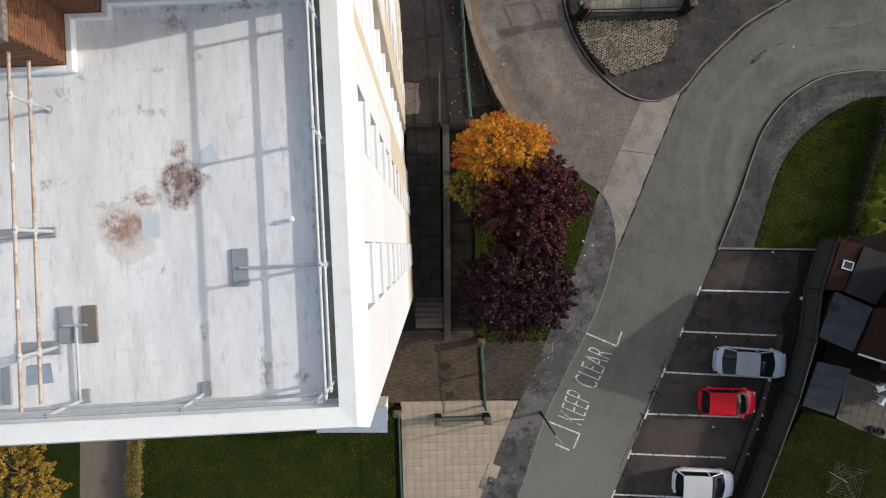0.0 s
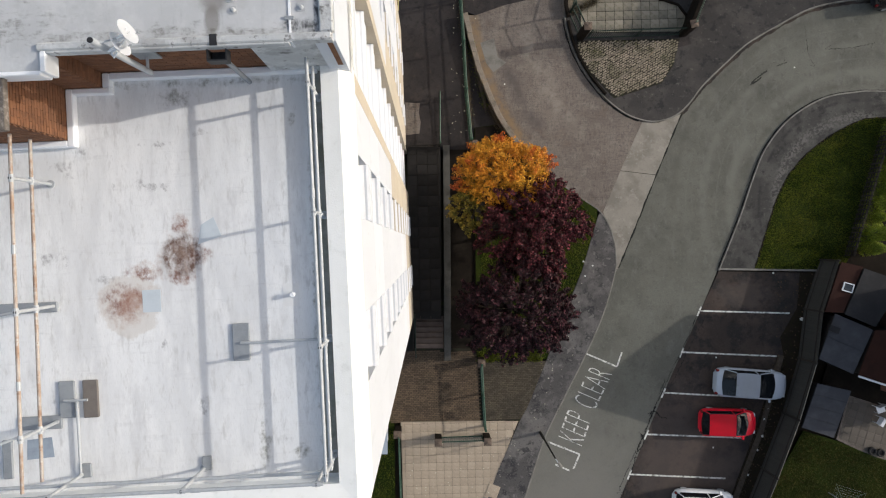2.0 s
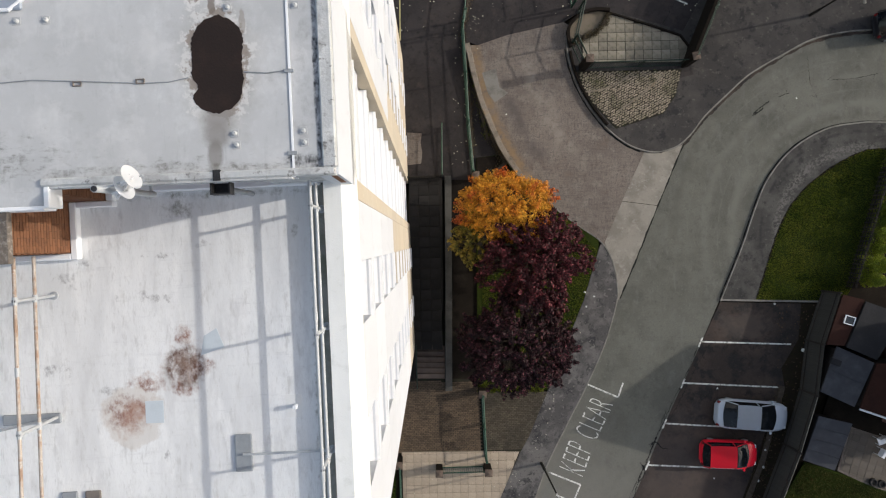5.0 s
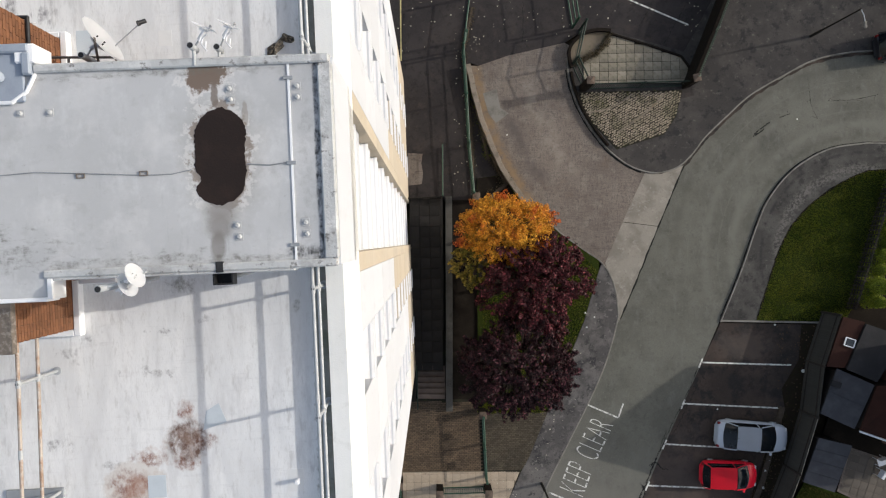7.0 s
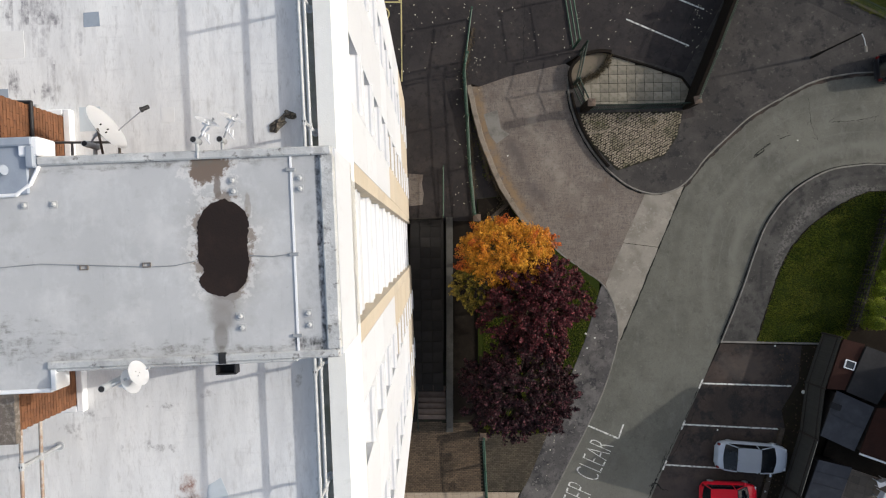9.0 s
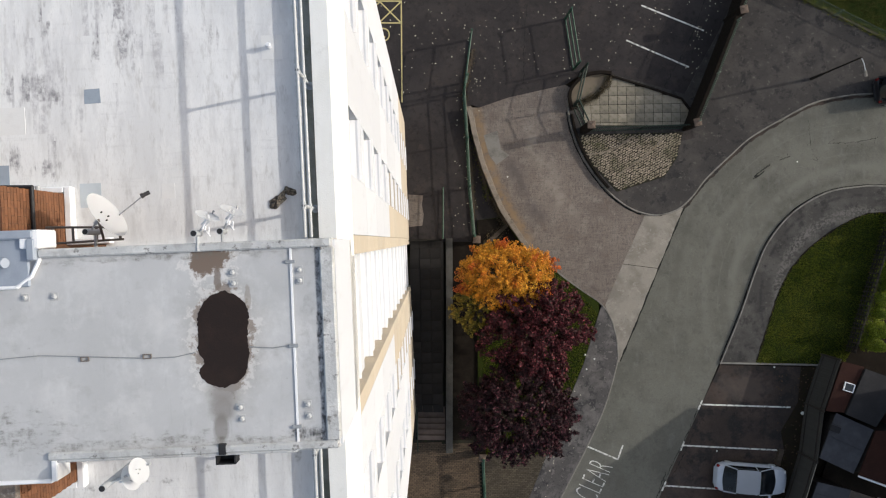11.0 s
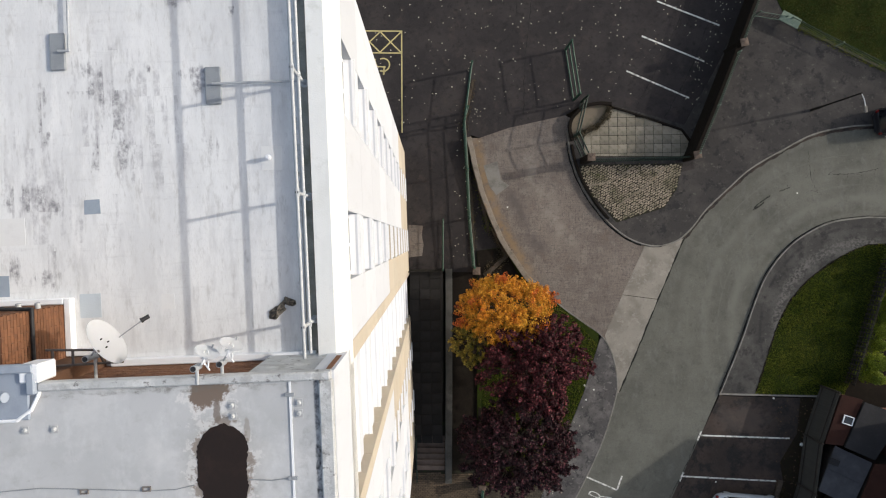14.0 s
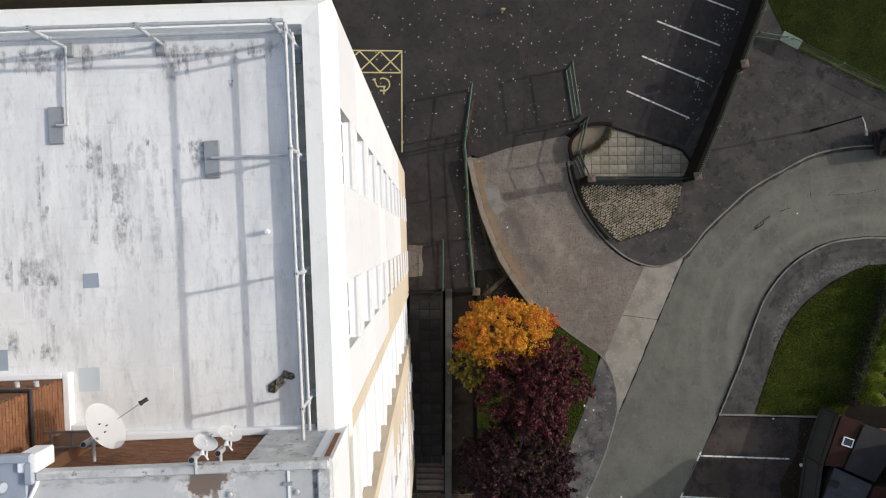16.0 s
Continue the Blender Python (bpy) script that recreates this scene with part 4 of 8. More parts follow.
def brick_face(name, origin, along, length, height, normal, seed):
    """Courses of bricks standing proud of the wall; every second course half a brick over."""
    rng = random.Random(seed)
    bm = bmesh.new()
    o, a, n = Vector(origin), Vector(along), Vector(normal)
    for c in range(int(height / 0.075)):
        s = -0.1125 * (c % 2)
        while s < length:
            lo, hi = max(s, 0) + 0.005, min(s + 0.22, length)
            if hi - lo > 0.03:
                out = 0.012 + rng.uniform(-0.002, 0.003)
                v = [bm.verts.new(o + a * p + n * q + Vector((0, 0, r))) for q in (0, out) for r in (c * 0.075, c * 0.075 + 0.065) for p in (lo, hi)]
                for f in ((4, 5, 7, 6), (0, 2, 6, 4), (1, 5, 7, 3), (2, 3, 7, 6), (0, 4, 5, 1)):
                    bm.faces.new([v[i] for i in f])
            s += 0.225
    return tagged(part(name, bm, BRICK, tower, "red-brown brick courses"), kind="stuff")


BH = HIGH - 0.15 - ROOF
brick_face("brickwork", (-4.66, 6.24, ROOF), (0, 1, 0), 0.84, BH, (1, 0, 0), 1)
brick_face("brickwork", (-4.66, 10.12, ROOF), (0, 1, 0), 0.86, BH, (1, 0, 0), 2)
brick_face("brickwork", (-4.06, 7.32, ROOF), (1, 0, 0), 2.78, BH, (0, -1, 0), 3)
brick_face("brickwork", (-4.06, 9.92, ROOF), (1, 0, 0), 2.78, BH, (0, 1, 0), 4)
brick_face("brickwork", (-6.6, 6.24, ROOF), (1, 0, 0), 1.94, BH, (0, -1, 0), 5)
brick_face("brickwork", (-6.6, 10.98, ROOF), (1, 0, 0), 1.94, BH, (0, 1, 0), 6)
brick_face("brickwork", (-4.06, 7.08, ROOF), (0, 1, 0), 0.24, BH, (1, 0, 0), 7)
brick_face("brickwork", (-4.66, 7.08, ROOF), (1, 0, 0), 0.6, BH, (0, -1, 0), 8)
for i, (x0, x1, y0, y1) in enumerate(((-4.645, -4.53, 6.12, 7.06), (-6.6, -4.645, 6.12, 6.225), (-4.53, -3.92, 6.96, 7.06), (-4.04, -3.92, 7.06, 7.3), (-3.92, -0.55, 7.18, 7.3), (-4.645, -4.53, 10.14, 11.1), (-6.6, -4.645, 11.0, 11.1), (-4.53, -3.92, 10.14, 10.24), (-3.92, -0.55, 9.94, 10.06))):
    part("upstand", boxes((x0, x1, y0, y1, ROOF, ROOF + 0.16), bevel=0.015), UPSTAND, tower, "white flashing upstand")

# ---- things on the roof ----
def on_tower(x, y, z=ROOF):
    return TOWER @ pose(x, y, z)


def guard_rail(start, end, posts, tube_mat, label, low=0.55, high=1.07):
    """Two rails on posts with fittings; posts are distances along the run."""
    a, b = Vector(start), Vector(end)
    d = (b - a).normalized()
    g = thing("guard_rail", label, "guard rail", "roof guard rails", at=on_tower(a.x, a.y))
    run = (b - a).length
    for nm, h in (("top_rail", high), ("mid_rail", low)):
        part(nm, tube(bmesh.new(), (0, 0, h), (d.x * run, d.y * run, h), 0.029, 10), tube_mat, g, smooth=True)
    for s in posts:
        p = part("post", tube(bmesh.new(), (d.x * s, d.y * s, 0.0), (d.x * s, d.y * s, high + 0.02), 0.029, 10), GALV, g, smooth=True)
        for h in (low, high):
            bm = bmesh.new()
            tube(bm, (d.x * (s - 0.06), d.y * (s - 0.06), h), (d.x * (s + 0.06), d.y * (s + 0.06), h), 0.039, 10)
            tube(bm, (d.x * s, d.y * s, h - 0.06), (d.x * s, d.y * s, h + 0.03), 0.039, 10)
            part("fitting", bm, GALV, p, "cast clamp fitting")
        # the solid tube gets a black disc for its dark hollow
        part("socket", tube(bmesh.new(), (d.x * s, d.y * s, high + 0.03), (d.x * s, d.y * s, high + 0.036), 0.023, 10), BLACK, p, "black disc for the shade inside the tube end")
        part("base_flange", tube(bmesh.new(), (d.x * s, d.y * s, 0), (d.x * s, d.y * s, 0.02), 0.07, 12), GALV, p)
    for s in (run * 0.3, run * 0.68):
        part("coupling", tube(bmesh.new(), (d.x * (s - 0.07), d.y * (s - 0.07), high), (d.x * (s + 0.07), d.y * (s + 0.07), high), 0.036, 10), GALV, g)
    return g


guard_rail((-0.55, 0.75), (-0.55, 7.16), (0.1, 2.03, 4.08, 6.03), GALV, "galvanised steel guard rail along the roof's street edge")
guard_rail((-0.55, 10.1), (-0.58, 16.42), (0.48, 2.53, 4.42, 6.2), GALV, "galvanised steel guard rail along the roof's street edge")
guard_rail((-6.6, 0.72), (-0.6, 0.72), (1.87, 3.87, 5.9), GALV, "galvanised steel guard rail along the roof's garden edge")
guard_rail((-6.6, 16.45), (-0.6, 16.45), (2.2, 3.78, 5.82), GALV, "galvanised steel guard rail along the roof's car park edge")
guard_rail((-5.1, 0.8), (-5.02, 6.2), (0.82, 2.73, 4.74), RUSTY, "rust-streaked steel guard rail crossing the flat roof")


def ballast(x0, x1, y0, y1, mat, label):
    w = boxes((x0, x1, y0, y1, ROOF, ROOF + 0.05), bevel=0.012)
    ob = link("ballast_weight", w, mat)
    ob.matrix_world = TOWER
    return tagged(ob, label, "weight", "guard rail weights")


def arm(points, label="galvanised steel arm joining a weight to the rail"):
    ob = link("rail_arm", pipe(points, 0.022, 8), GALV, smooth=True)
    ob.matrix_world = TOWER
    return tagged(ob, label, "rail arm", "guard rail arms")


R1 = ROOF + 0.085
ballast(-2.16, -1.88, 2.48, 3.10, WEIGHT, "grey rubber ballast slab holding a guard rail")
arm([(-0.55, 2.78, R1), (-2.02, 2.78, R1)])
ballast(-2.21, -1.95, 14.22, 14.84, WEIGHT, "grey rubber ballast slab holding a guard rail")
arm([(-0.56, 14.55, R1), (-2.08, 14.55, R1)])
ballast(-5.05, -4.79, 1.67, 2.28, WEIGHT, "blue-grey rubber ballast slab on the roof")
ballast(-4.66, -4.41, 1.66, 2.28, WEIGHT_BROWN, "brown rubber ballast slab on the roof")
arm([(-4.73, 0.74, R1), (-4.74, 1.97, R1)])
arm([(-4.93, 1.97, R1 + 0.03), (-4.55, 1.97, R1 + 0.03)], "short galvanised cross bar over two weights")
ballast(-4.74, -4.49, 14.87, 15.48, WEIGHT, "grey rubber ballast slab holding a guard rail")
arm([(-4.38, 16.45, R1), (-4.4, 15.17, R1), (-4.58, 15.17, R1)])
ballast(-5.95, -5.0, 3.43, 3.60, WEIGHT, "long grey rubber ballast slab under the rusty rail")
arm([(-5.07, 3.53, R1), (-5.9, 3.42, R1 + 0.3)], "slanting galvanised brace of the rusty rail")
ballast(-5.72, -5.02, 1.5, 1.72, WEIGHT, "long grey rubber ballast slab under the rusty rail")
arm([(-5.05, 1.62, R1), (-5.9, 1.36, R1 + 0.3)], "slanting galvanised brace of the rusty rail")
ballast(-6.02, -5.86, 0.71, 1.35, WEIGHT, "grey rubber ballast slab holding a guard rail")
for x, y in ((-4.36, 16.42), (-2.85, 16.40), (-0.62, 16.2), (-2.68, 0.82), (-4.66, 0.8)):
    ballast(x - 0.08, x + 0.08, y - 0.13, y + 0.1, WEIGHT, "small grey rubber foot under a rail post")


def patch(x0, x1, y0, y1, mat, label, skew=0.0):
    o = [(x0, y0), (x1, y0 + skew), (x1 - abs(skew), y1), (x0 + abs(skew) / 2, y1 - skew)]
    ob = link("felt_patch", slab(o, ROOF - 0.01, ROOF + 0.005), mat)
    ob.matrix_world = TOWER
    return tagged(ob, label, "roof patch", "roof patches")


patch(-5.64, -5.19, 1.0, 1.36, PATCH_BLUE, "square blue-grey patch on the white roof", 0.03)
patch(-2.66, -2.27, 4.44, 4.88, PATCH_PALE, "pale grey diamond patch on the white roof", 0.12)
patch(-3.62, -3.32, 3.35, 3.72, PATCH_PALE, "pale grey patch beside a rust stain", 0.0)
patch(-4.31, -4.04, 12.47, 12.72, PATCH_BLUE, "small blue-grey patch on the white roof", 0.01)
patch(-1.34, -1.0, 13.1, 13.5, PATCH_WHITE, "square pale patch under a vent", 0.0)
patch(-1.3, -1.03, 3.34, 3.72, PATCH_WHITE, "square pale patch under a vent", 0.0)
patch(-5.75, -5.3, 12.0, 12.45, PATCH_WHITE, "fresh white square patch", 0.0)
patch(-4.45, -4.1, 10.75, 11.15, PATCH_PALE, "pale patch beside the brick plant room", 0.0)
patch(-3.1, -2.88, 10.85, 11.1, PATCH_WHITE, "fresh white square patch", 0.0)
patch(-3.45, -2.95, 16.0, 16.4, PATCH_WHITE, "fresh white square patch", 0.0)
patch(-5.95, -5.6, 11.15, 11.5, PATCH_BLUE, "blue-grey patch beside the plant room", 0.0)

# small white vent cowls
for x, y in ((-1.2, 13.3), (-1.12, 3.54)):
    v = thing("roof_vent", "small white roof vent cowl on a felt patch", "roof vent", "roof vents", at=on_tower(x, y))
    part("pipe", tube(bmesh.new(), (0, 0, 0), (0, 0, 0.14), 0.03, 12), WHITE_METAL, v, smooth=True)
    part("cap", tube(bmesh.new(), (0, 0, 0.13), (0, 0, 0.18), 0.05, 12, 0.03), WHITE_METAL, v, smooth=True)

# two crumpled folds of cloth
CLOTH = material("brown_striped_cloth", (0.17, 0.145, 0.115), 0.95, spots=[(18, (0.05, 0.045, 0.04), 0.47, 0.56, 0.9, 4), (6, (0.30, 0.27, 0.22), 0.5, 0.7, 0.7, 5)], bump=0.8, bump_scale=40)
for cx, cy, long_, wide, turn, seed in ((-1.17, 10.74, 0.17, 0.13, 40, 2), (-0.98, 10.89, 0.12, 0.10, -20, 5)):
    bm = bmesh.new()
    N, K = 26, 7
    rows = []
    for k in range(K + 1):
        row = []
        for i in range(N):
            a = 2 * math.pi * i / N
            w = 1 + 0.45 * noise.noise(Vector((math.cos(a) * 1.6, math.sin(a) * 1.6, seed)))
            q = k / K
            x, y = long_ * q * w * math.cos(a), wide * q * w * math.sin(a) * (0.55 + 0.45 * math.cos(a) ** 2)
            z = 0.012 + (1 - q * q) * 0.035 + 0.02 * (1 - q) ** 0.5 * math.sin(6 * a + seed) + 0.018 * noise.noise(Vector((x * 22, y * 22, seed)))
            row.append(bm.verts.new((x, y, max(0.004, z))))
        rows.append(row)
    for p, q in zip(rows, rows[1:]):
        for i in range(N):
            bm.faces.new((p[i], p[(i + 1) % N], q[(i + 1) % N], q[i]))
    bmesh.ops.remove_doubles(bm, verts=bm.verts[:], dist=0.0005)
    bmesh.ops.solidify(bm, geom=bm.faces[:], thickness=0.004)
    cloth = link("crumpled_cloth", bm, CLOTH)
    cloth.matrix_world = on_tower(cx, cy) @ pose(0, 0, 0, 0, 0, turn)
    tagged(cloth, "crumpled brown striped cloth lying on the roof", "cloth", "crumpled cloths")


def dish(at, size, normal, label, pole=None, mat=WHITE_METAL, lnb_mat=BLACK, feed=True):
    """A satellite dish: shallow bowl, rim, arm with its receiver, back bracket and pole; parts in tower space."""
    n = Vector(normal).normalized()
    t = thing("satellite_dish", label, "satellite dish", "satellite dishes", at=on_tower(at[0], at[1], at[2]))
    rot = n.to_track_quat("Z", "Y").to_matrix().to_4x4()
    bm = bmesh.new()
    N, K = 32, 6
    rings = []
    for k in range(K + 1):
        r = size / 2 * k / K
        rings.append([bm.verts.new((r * math.cos(2 * math.pi * i / N) * 0.93, r * math.sin(2 * math.pi * i / N), 0.28 * r * r / size - 0.02)) for i in range(N if k else 1)])
    for i in range(N):
        bm.faces.new((rings[0][0], rings[1][i], rings[1][(i + 1) % N]))
    for a, b in zip(rings[1:], rings[2:]):
        for i in range(N):
            bm.faces.new((a[i], b[i], b[(i + 1) % N], a[(i + 1) % N]))
    bmesh.ops.solidify(bm, geom=bm.faces[:], thickness=0.012)
    bmesh.ops.transform(bm, matrix=rot, verts=bm.verts[:])
    part("reflector", bm, mat, t, "white pressed-metal reflector", smooth=True)
    down = Vector((0, 0, -1)) - n * Vector((0, 0, -1)).dot(n)
    foot = down.normalized() * size * 0.46
    tip = n * size * 0.72 + down.normalized() * size * 0.28
    if not feed:
        tip = n * 0.03 + down.normalized() * size * 0.55
    part("feed_arm", pipe([foot, foot * 0.9 + n * 0.05, tip], 0.010, 6), GALV, t)
    d = (foot * -0.4 - tip).normalized()
    b2 = tube(bmesh.new(), tip - d * 0.07, tip + d * 0.03, 0.032, 12)
    tube(b2, tip + d * 0.03, tip + d * 0.06, 0.04, 12)
    if feed:
        part("receiver", b2, lnb_mat, t, "dark receiver head", smooth=True)
    bm = bmesh.new()
    w = min(0.09, size * 0.13)
    box(bm, -w, w, -w * 1.1, w * 1.1, -w, -0.02, 0.008, m=rot)
    tube(bm, n * -w, n * -0.2, w * 0.33, 8)
    part("bracket", bm, GALV if feed else WHITE_METAL, t)
    for k in range(3):
        q = n * 0.004 + (foot.normalized() * math.cos(k * 2.1) + n.cross(foot.normalized()) * math.sin(k * 2.1)) * size * 0.10
        part("bolt", tube(bmesh.new(), q - n * 0.03, q + n * 0.006, 0.007 if size < 0.6 else 0.011, 6), BLACK if feed else mat, t)
    if not feed:
        clutter = bmesh.new()
        for k in range(5):
            tube(clutter, n * (-0.05 - 0.04 * k) + Vector((0.05 * (k % 2), 0, -0.03 * k)), n * (-0.1 - 0.05 * k) + Vector((-0.08 + 0.05 * k, -0.02, -0.1 + 0.03 * (k % 3))), 0.012, 6)
        part("mount", clutter, WHITE_METAL, t, "white clamped mount behind the dish")
    if pole:
        top, base = Vector(pole[0]) - Vector(at), Vector(pole[1]) - Vector(at)
        part("pole", tube(bmesh.new(), base, top, 0.046, 14), GALV, t, smooth=True)
        # black disc painted in for the shade inside the pole's open top
        part("pole_mouth", tube(bmesh.new(), top, top + Vector((0, 0, 0.004)), 0.038, 14), BLACK, t)
        part("pole_arm", pipe([n * -0.18, top - Vector((0, 0, 0.15))], 0.015, 8), GALV, t)
    if pole:
        wall_y = 9.96 if at[1] > 9 else 7.28
        part("wall_arm", pipe([base + Vector((0, 0, 0.1)), (base.x, wall_y - at[1], base.z + 0.1)], 0.025, 8), GALV, t)
    return t


AIM, AIM_PAIR, AIM_SOUTH = (0.85, 0.52, 0.07), (0.46, 0.86, 0.22), (0.88, 0.38, 0.24)
dish((-3.36, 10.52, 30.5), 0.80, AIM, "large white satellite dish on a bracket of the plant room wall", pole=((-3.62, 10.3, 30.6), (-3.62, 10.3, 30.2)))
dish((-1.66, 10.43, 31.2), 0.36, AIM_PAIR, "small white satellite dish on a roof-edge pole", pole=((-1.86, 10.2, 31.2), (-1.86, 10.2, 30.95)), mat=WHITE_METAL, lnb_mat=WHITE_METAL, feed=False)
dish((-1.37, 10.5, 31.05), 0.36, AIM_PAIR, "small white satellite dish on a roof-edge pole", pole=((-1.56, 10.22, 31.02), (-1.56, 10.22, 30.8)), lnb_mat=WHITE_METAL, feed=False)
dish((-2.54, 7.15, 31.66), 0.36, AIM_SOUTH, "small white satellite dish on a pole at the plant room", pole=((-2.93, 7.0, 31.85), (-2.93, 7.06, 30.0)), lnb_mat=WHITE_METAL, feed=False)
dish((-2.69, 7.03, 31.55), 0.36, AIM_SOUTH, "second small white dish behind another on the pole", pole=None, lnb_mat=WHITE_METAL, feed=False)
# bracket frame that carries the large dish
fr = thing("antenna_bracket", "dark steel lattice bracket fixed to the brick plant room", "bracket", at=on_tower(-4.0, 10.2, 30.2))
for a, b in (((-0.4, -0.05, 0), (0.75, -0.02, 0)), ((-0.4, 0.2, 0), (0.75, 0.16, 0)), ((-0.3, -0.05, 0), (-0.3, 0.2, 0)), ((0.0, -0.05, 0), (0.0, 0.2, 0)), ((0.35, -0.03, 0), (0.35, 0.18, 0)), ((0.7, -0.02, 0), (0.7, 0.16, 0)), ((0.45, 0.0, 0), (0.7, 0.25, 0.65))):
    part("bar", tube(bmesh.new(), a, b, 0.02, 6), WEIGHT_BROWN, fr)
board = link("wall_board", boxes((-3.08, -2.74, 7.26, 7.29, 30.0, 30.6), bevel=0.004), WEIGHT)
board.matrix_world = TOWER
tagged(board, "blue-grey sheet fixed to the brick plant room wall", "board")
# upper roof: pond, conductor tape, cable with clips, fixings, tray, pipes
ring = []
for i in range(160):
    a = 2 * math.pi * i / 160
    v = math.sin(a)
    side = math.copysign(1, math.cos(a))
    half = 0.36 * (1 - abs(v) ** 5.0) ** 0.6 * (1 - 0.32 * max(0, v) ** 6)
    half *= 1 + 0.06 * noise.noise(Vector((v * 5, side * 3, 1))) + 0.06 * noise.noise(Vector((v * 17, side * 3, 7))) + 0.05 * noise.noise(Vector((v * 45, side * 3, 2)))
    half *= 1 - 0.06 * math.exp(-((v - 0.05) / 0.25) ** 2)
    if side < 0:
        half -= 0.10 * math.exp(-((v + 0.45) / 0.13) ** 2)
    ring.append((-1.585 + side * half + 0.03 * v, 8.72 + 0.67 * v * (1 + 0.05 * noise.noise(Vector((math.cos(a) * 6, 2, 3))))))
pond = link("roof_puddle", slab(ring, HIGH - 0.005, HIGH + 0.004), WET)
pond.matrix_world = TOWER
tagged(pond, "black silted puddle on the upper roof", "puddle")
tape = thing("lightning_conductor", "white lightning conductor tape with dark clips on the roof", "conductor", at=on_tower(-0.6, 7.14, HIGH))
part("tape", boxes((-0.015, 0.015, 0, 2.93, 0.002, 0.016), (-0.015, 0.015, -0.012, 0, -0.25, 0.016)), WHITE_METAL, tape)
for y in (0.32, 1.45, 2.62):
    part("clip", boxes((-0.075, 0.06, y - 0.025, y + 0.025, 0.0, 0.03), bevel=0.005), WEIGHT, tape, "dark clip")
cab = thing("roof_cable", "thin dark cable with saddle clips across the upper roof", "cable", at=on_tower(0, 0, HIGH))
part("cable", pipe([(-5.6, 8.5, 0.01), (-4.67, 8.57, 0.01), (-4.1, 8.6, 0.012), (-3.5, 8.56, 0.01), (-2.64, 8.5, 0.01), (-2.25, 8.5, 0.01), (-1.98, 8.55, 0.01)], 0.007, 6), WEIGHT, cab)
part("cable", pipe([(-1.22, 8.6, 0.01), (-0.9, 8.57, 0.01), (-0.62, 8.6, 0.01)], 0.008, 6), WEIGHT, cab)
for x in (-3.5, -2.64):
    part("saddle", boxes((x - 0.06, x + 0.06, 8.49, 8.505, 0, 0.02), (x - 0.06, x + 0.06, 8.545, 8.56, 0, 0.02), (x - 0.06, x - 0.045, 8.505, 8.545, 0, 0.02), (x + 0.045, x + 0.06, 8.505, 8.545, 0, 0.02)), WEIGHT_BROWN, cab)
DOME = material("coated_fixing", (0.40, 0.41, 0.42), 0.5, spots=[(14, (0.36, 0.36, 0.36), 0.52, 0.66, 0.8, 5)])
for x, y in ((-1.42, 9.64), (-1.41, 9.49), (-0.49, 9.64), (-0.49, 9.49), (-1.39, 7.76), (-1.37, 7.6), (-0.45, 7.76), (-0.44, 7.6), (-4.28, 9.41), (-3.88, 9.41)):
    f = link("fixing_dome", tube(boxes((-0.055, 0.055, -0.055, 0.055, 0, 0.008), bevel=0.003), (0, 0, 0.006), (0, 0, 0.04), 0.04, 14, 0.02), DOME, smooth=True)
    f.matrix_world = on_tower(x, y, HIGH)
    tagged(f, "coated dome over a roof fixing", "roof fixing", "roof fixings")
tray = thing("roof_tray", "blue-grey raised tray with white rim on the upper roof", "roof tray", at=on_tower(-4.06, 9.56, HIGH))
TRAY = material("blue_grey_metal", (0.30, 0.34, 0.40), 0.55, spots=[(3, (0.24, 0.275, 0.33), 0.45, 0.7, 0.8, 6)], bump=0.1)
part("base", boxes((-2.0, -0.12, 0.0, 0.72, 0.0, 0.05), bevel=0.02), TRAY, tray)
part("rim", boxes((-2.0, -0.02, 0.66, 0.78, 0.0, 0.12), (-0.12, 0.0, 0.36, 0.66, 0.0, 0.12), bevel=0.02), TRAY, tray)
part("pipe", pipe([(-2.0, -0.02, 0.035), (-0.3, 0.0, 0.035), (-0.1, 0.14, 0.035), (0.0, 0.33, 0.035), (0.0, 0.5, -0.1)], 0.028, 8), WHITE_METAL, tray, "white pipe round the tray", smooth=True)
part("spigot", tube(bmesh.new(), (-0.62, 0.34, 0.05), (-0.4, 0.34, 0.12), 0.07, 16), TRAY, tray, smooth=True)
out = thing("roof_outlet", "dark roof outlet with hopper and slanting downpipe", "roof outlet", at=on_tower(-1.65, 7.14, HIGH))
part("scupper", boxes((-0.05, 0.05, -0.02, 0.13, 0.002, 0.054)), BLACK, out)
part("hopper", boxes((-0.14, 0.14, -0.2, -0.03, -0.28, -0.26), (-0.14, -0.12, -0.2, -0.03, -0.26, -0.08), (0.12, 0.14, -0.2, -0.03, -0.26, -0.08), (-0.12, 0.12, -0.2, -0.18, -0.26, -0.08)), BLACK, out, "black open hopper")
part("downpipe", pipe([(0.02, -0.1, -0.27), (0.02, -0.1, -0.5), (-0.02, -0.06, HIGH * 0 - 1.9)], 0.04, 10), WEIGHT, out, smooth=True)
# pipes and cables on the brick plant room
for y, z in ((10.22, 30.2),):
    vp = link("soil_pipe", pipe([(-4.61, 10.15, 30.15), (-4.61, 11.02, 30.15), (-5.2, 11.04, 30.15)], 0.03, 10), BLACK, smooth=True)
    vp.matrix_world = TOWER
    tagged(vp, "black pipe over the edge of the brick plant room", "pipe")
for x in (-5.07, -4.77):
    fl = link("flue_stub", tube(bmesh.new(), (0, 0, 0), (0, 0.1, 0.02), 0.04, 12), GALV, smooth=True)
    fl.matrix_world = on_tower(x, 10.98, 29.7)
    tagged(fl, "short steel flue stub in the brick wall", "flue", "flue stubs")

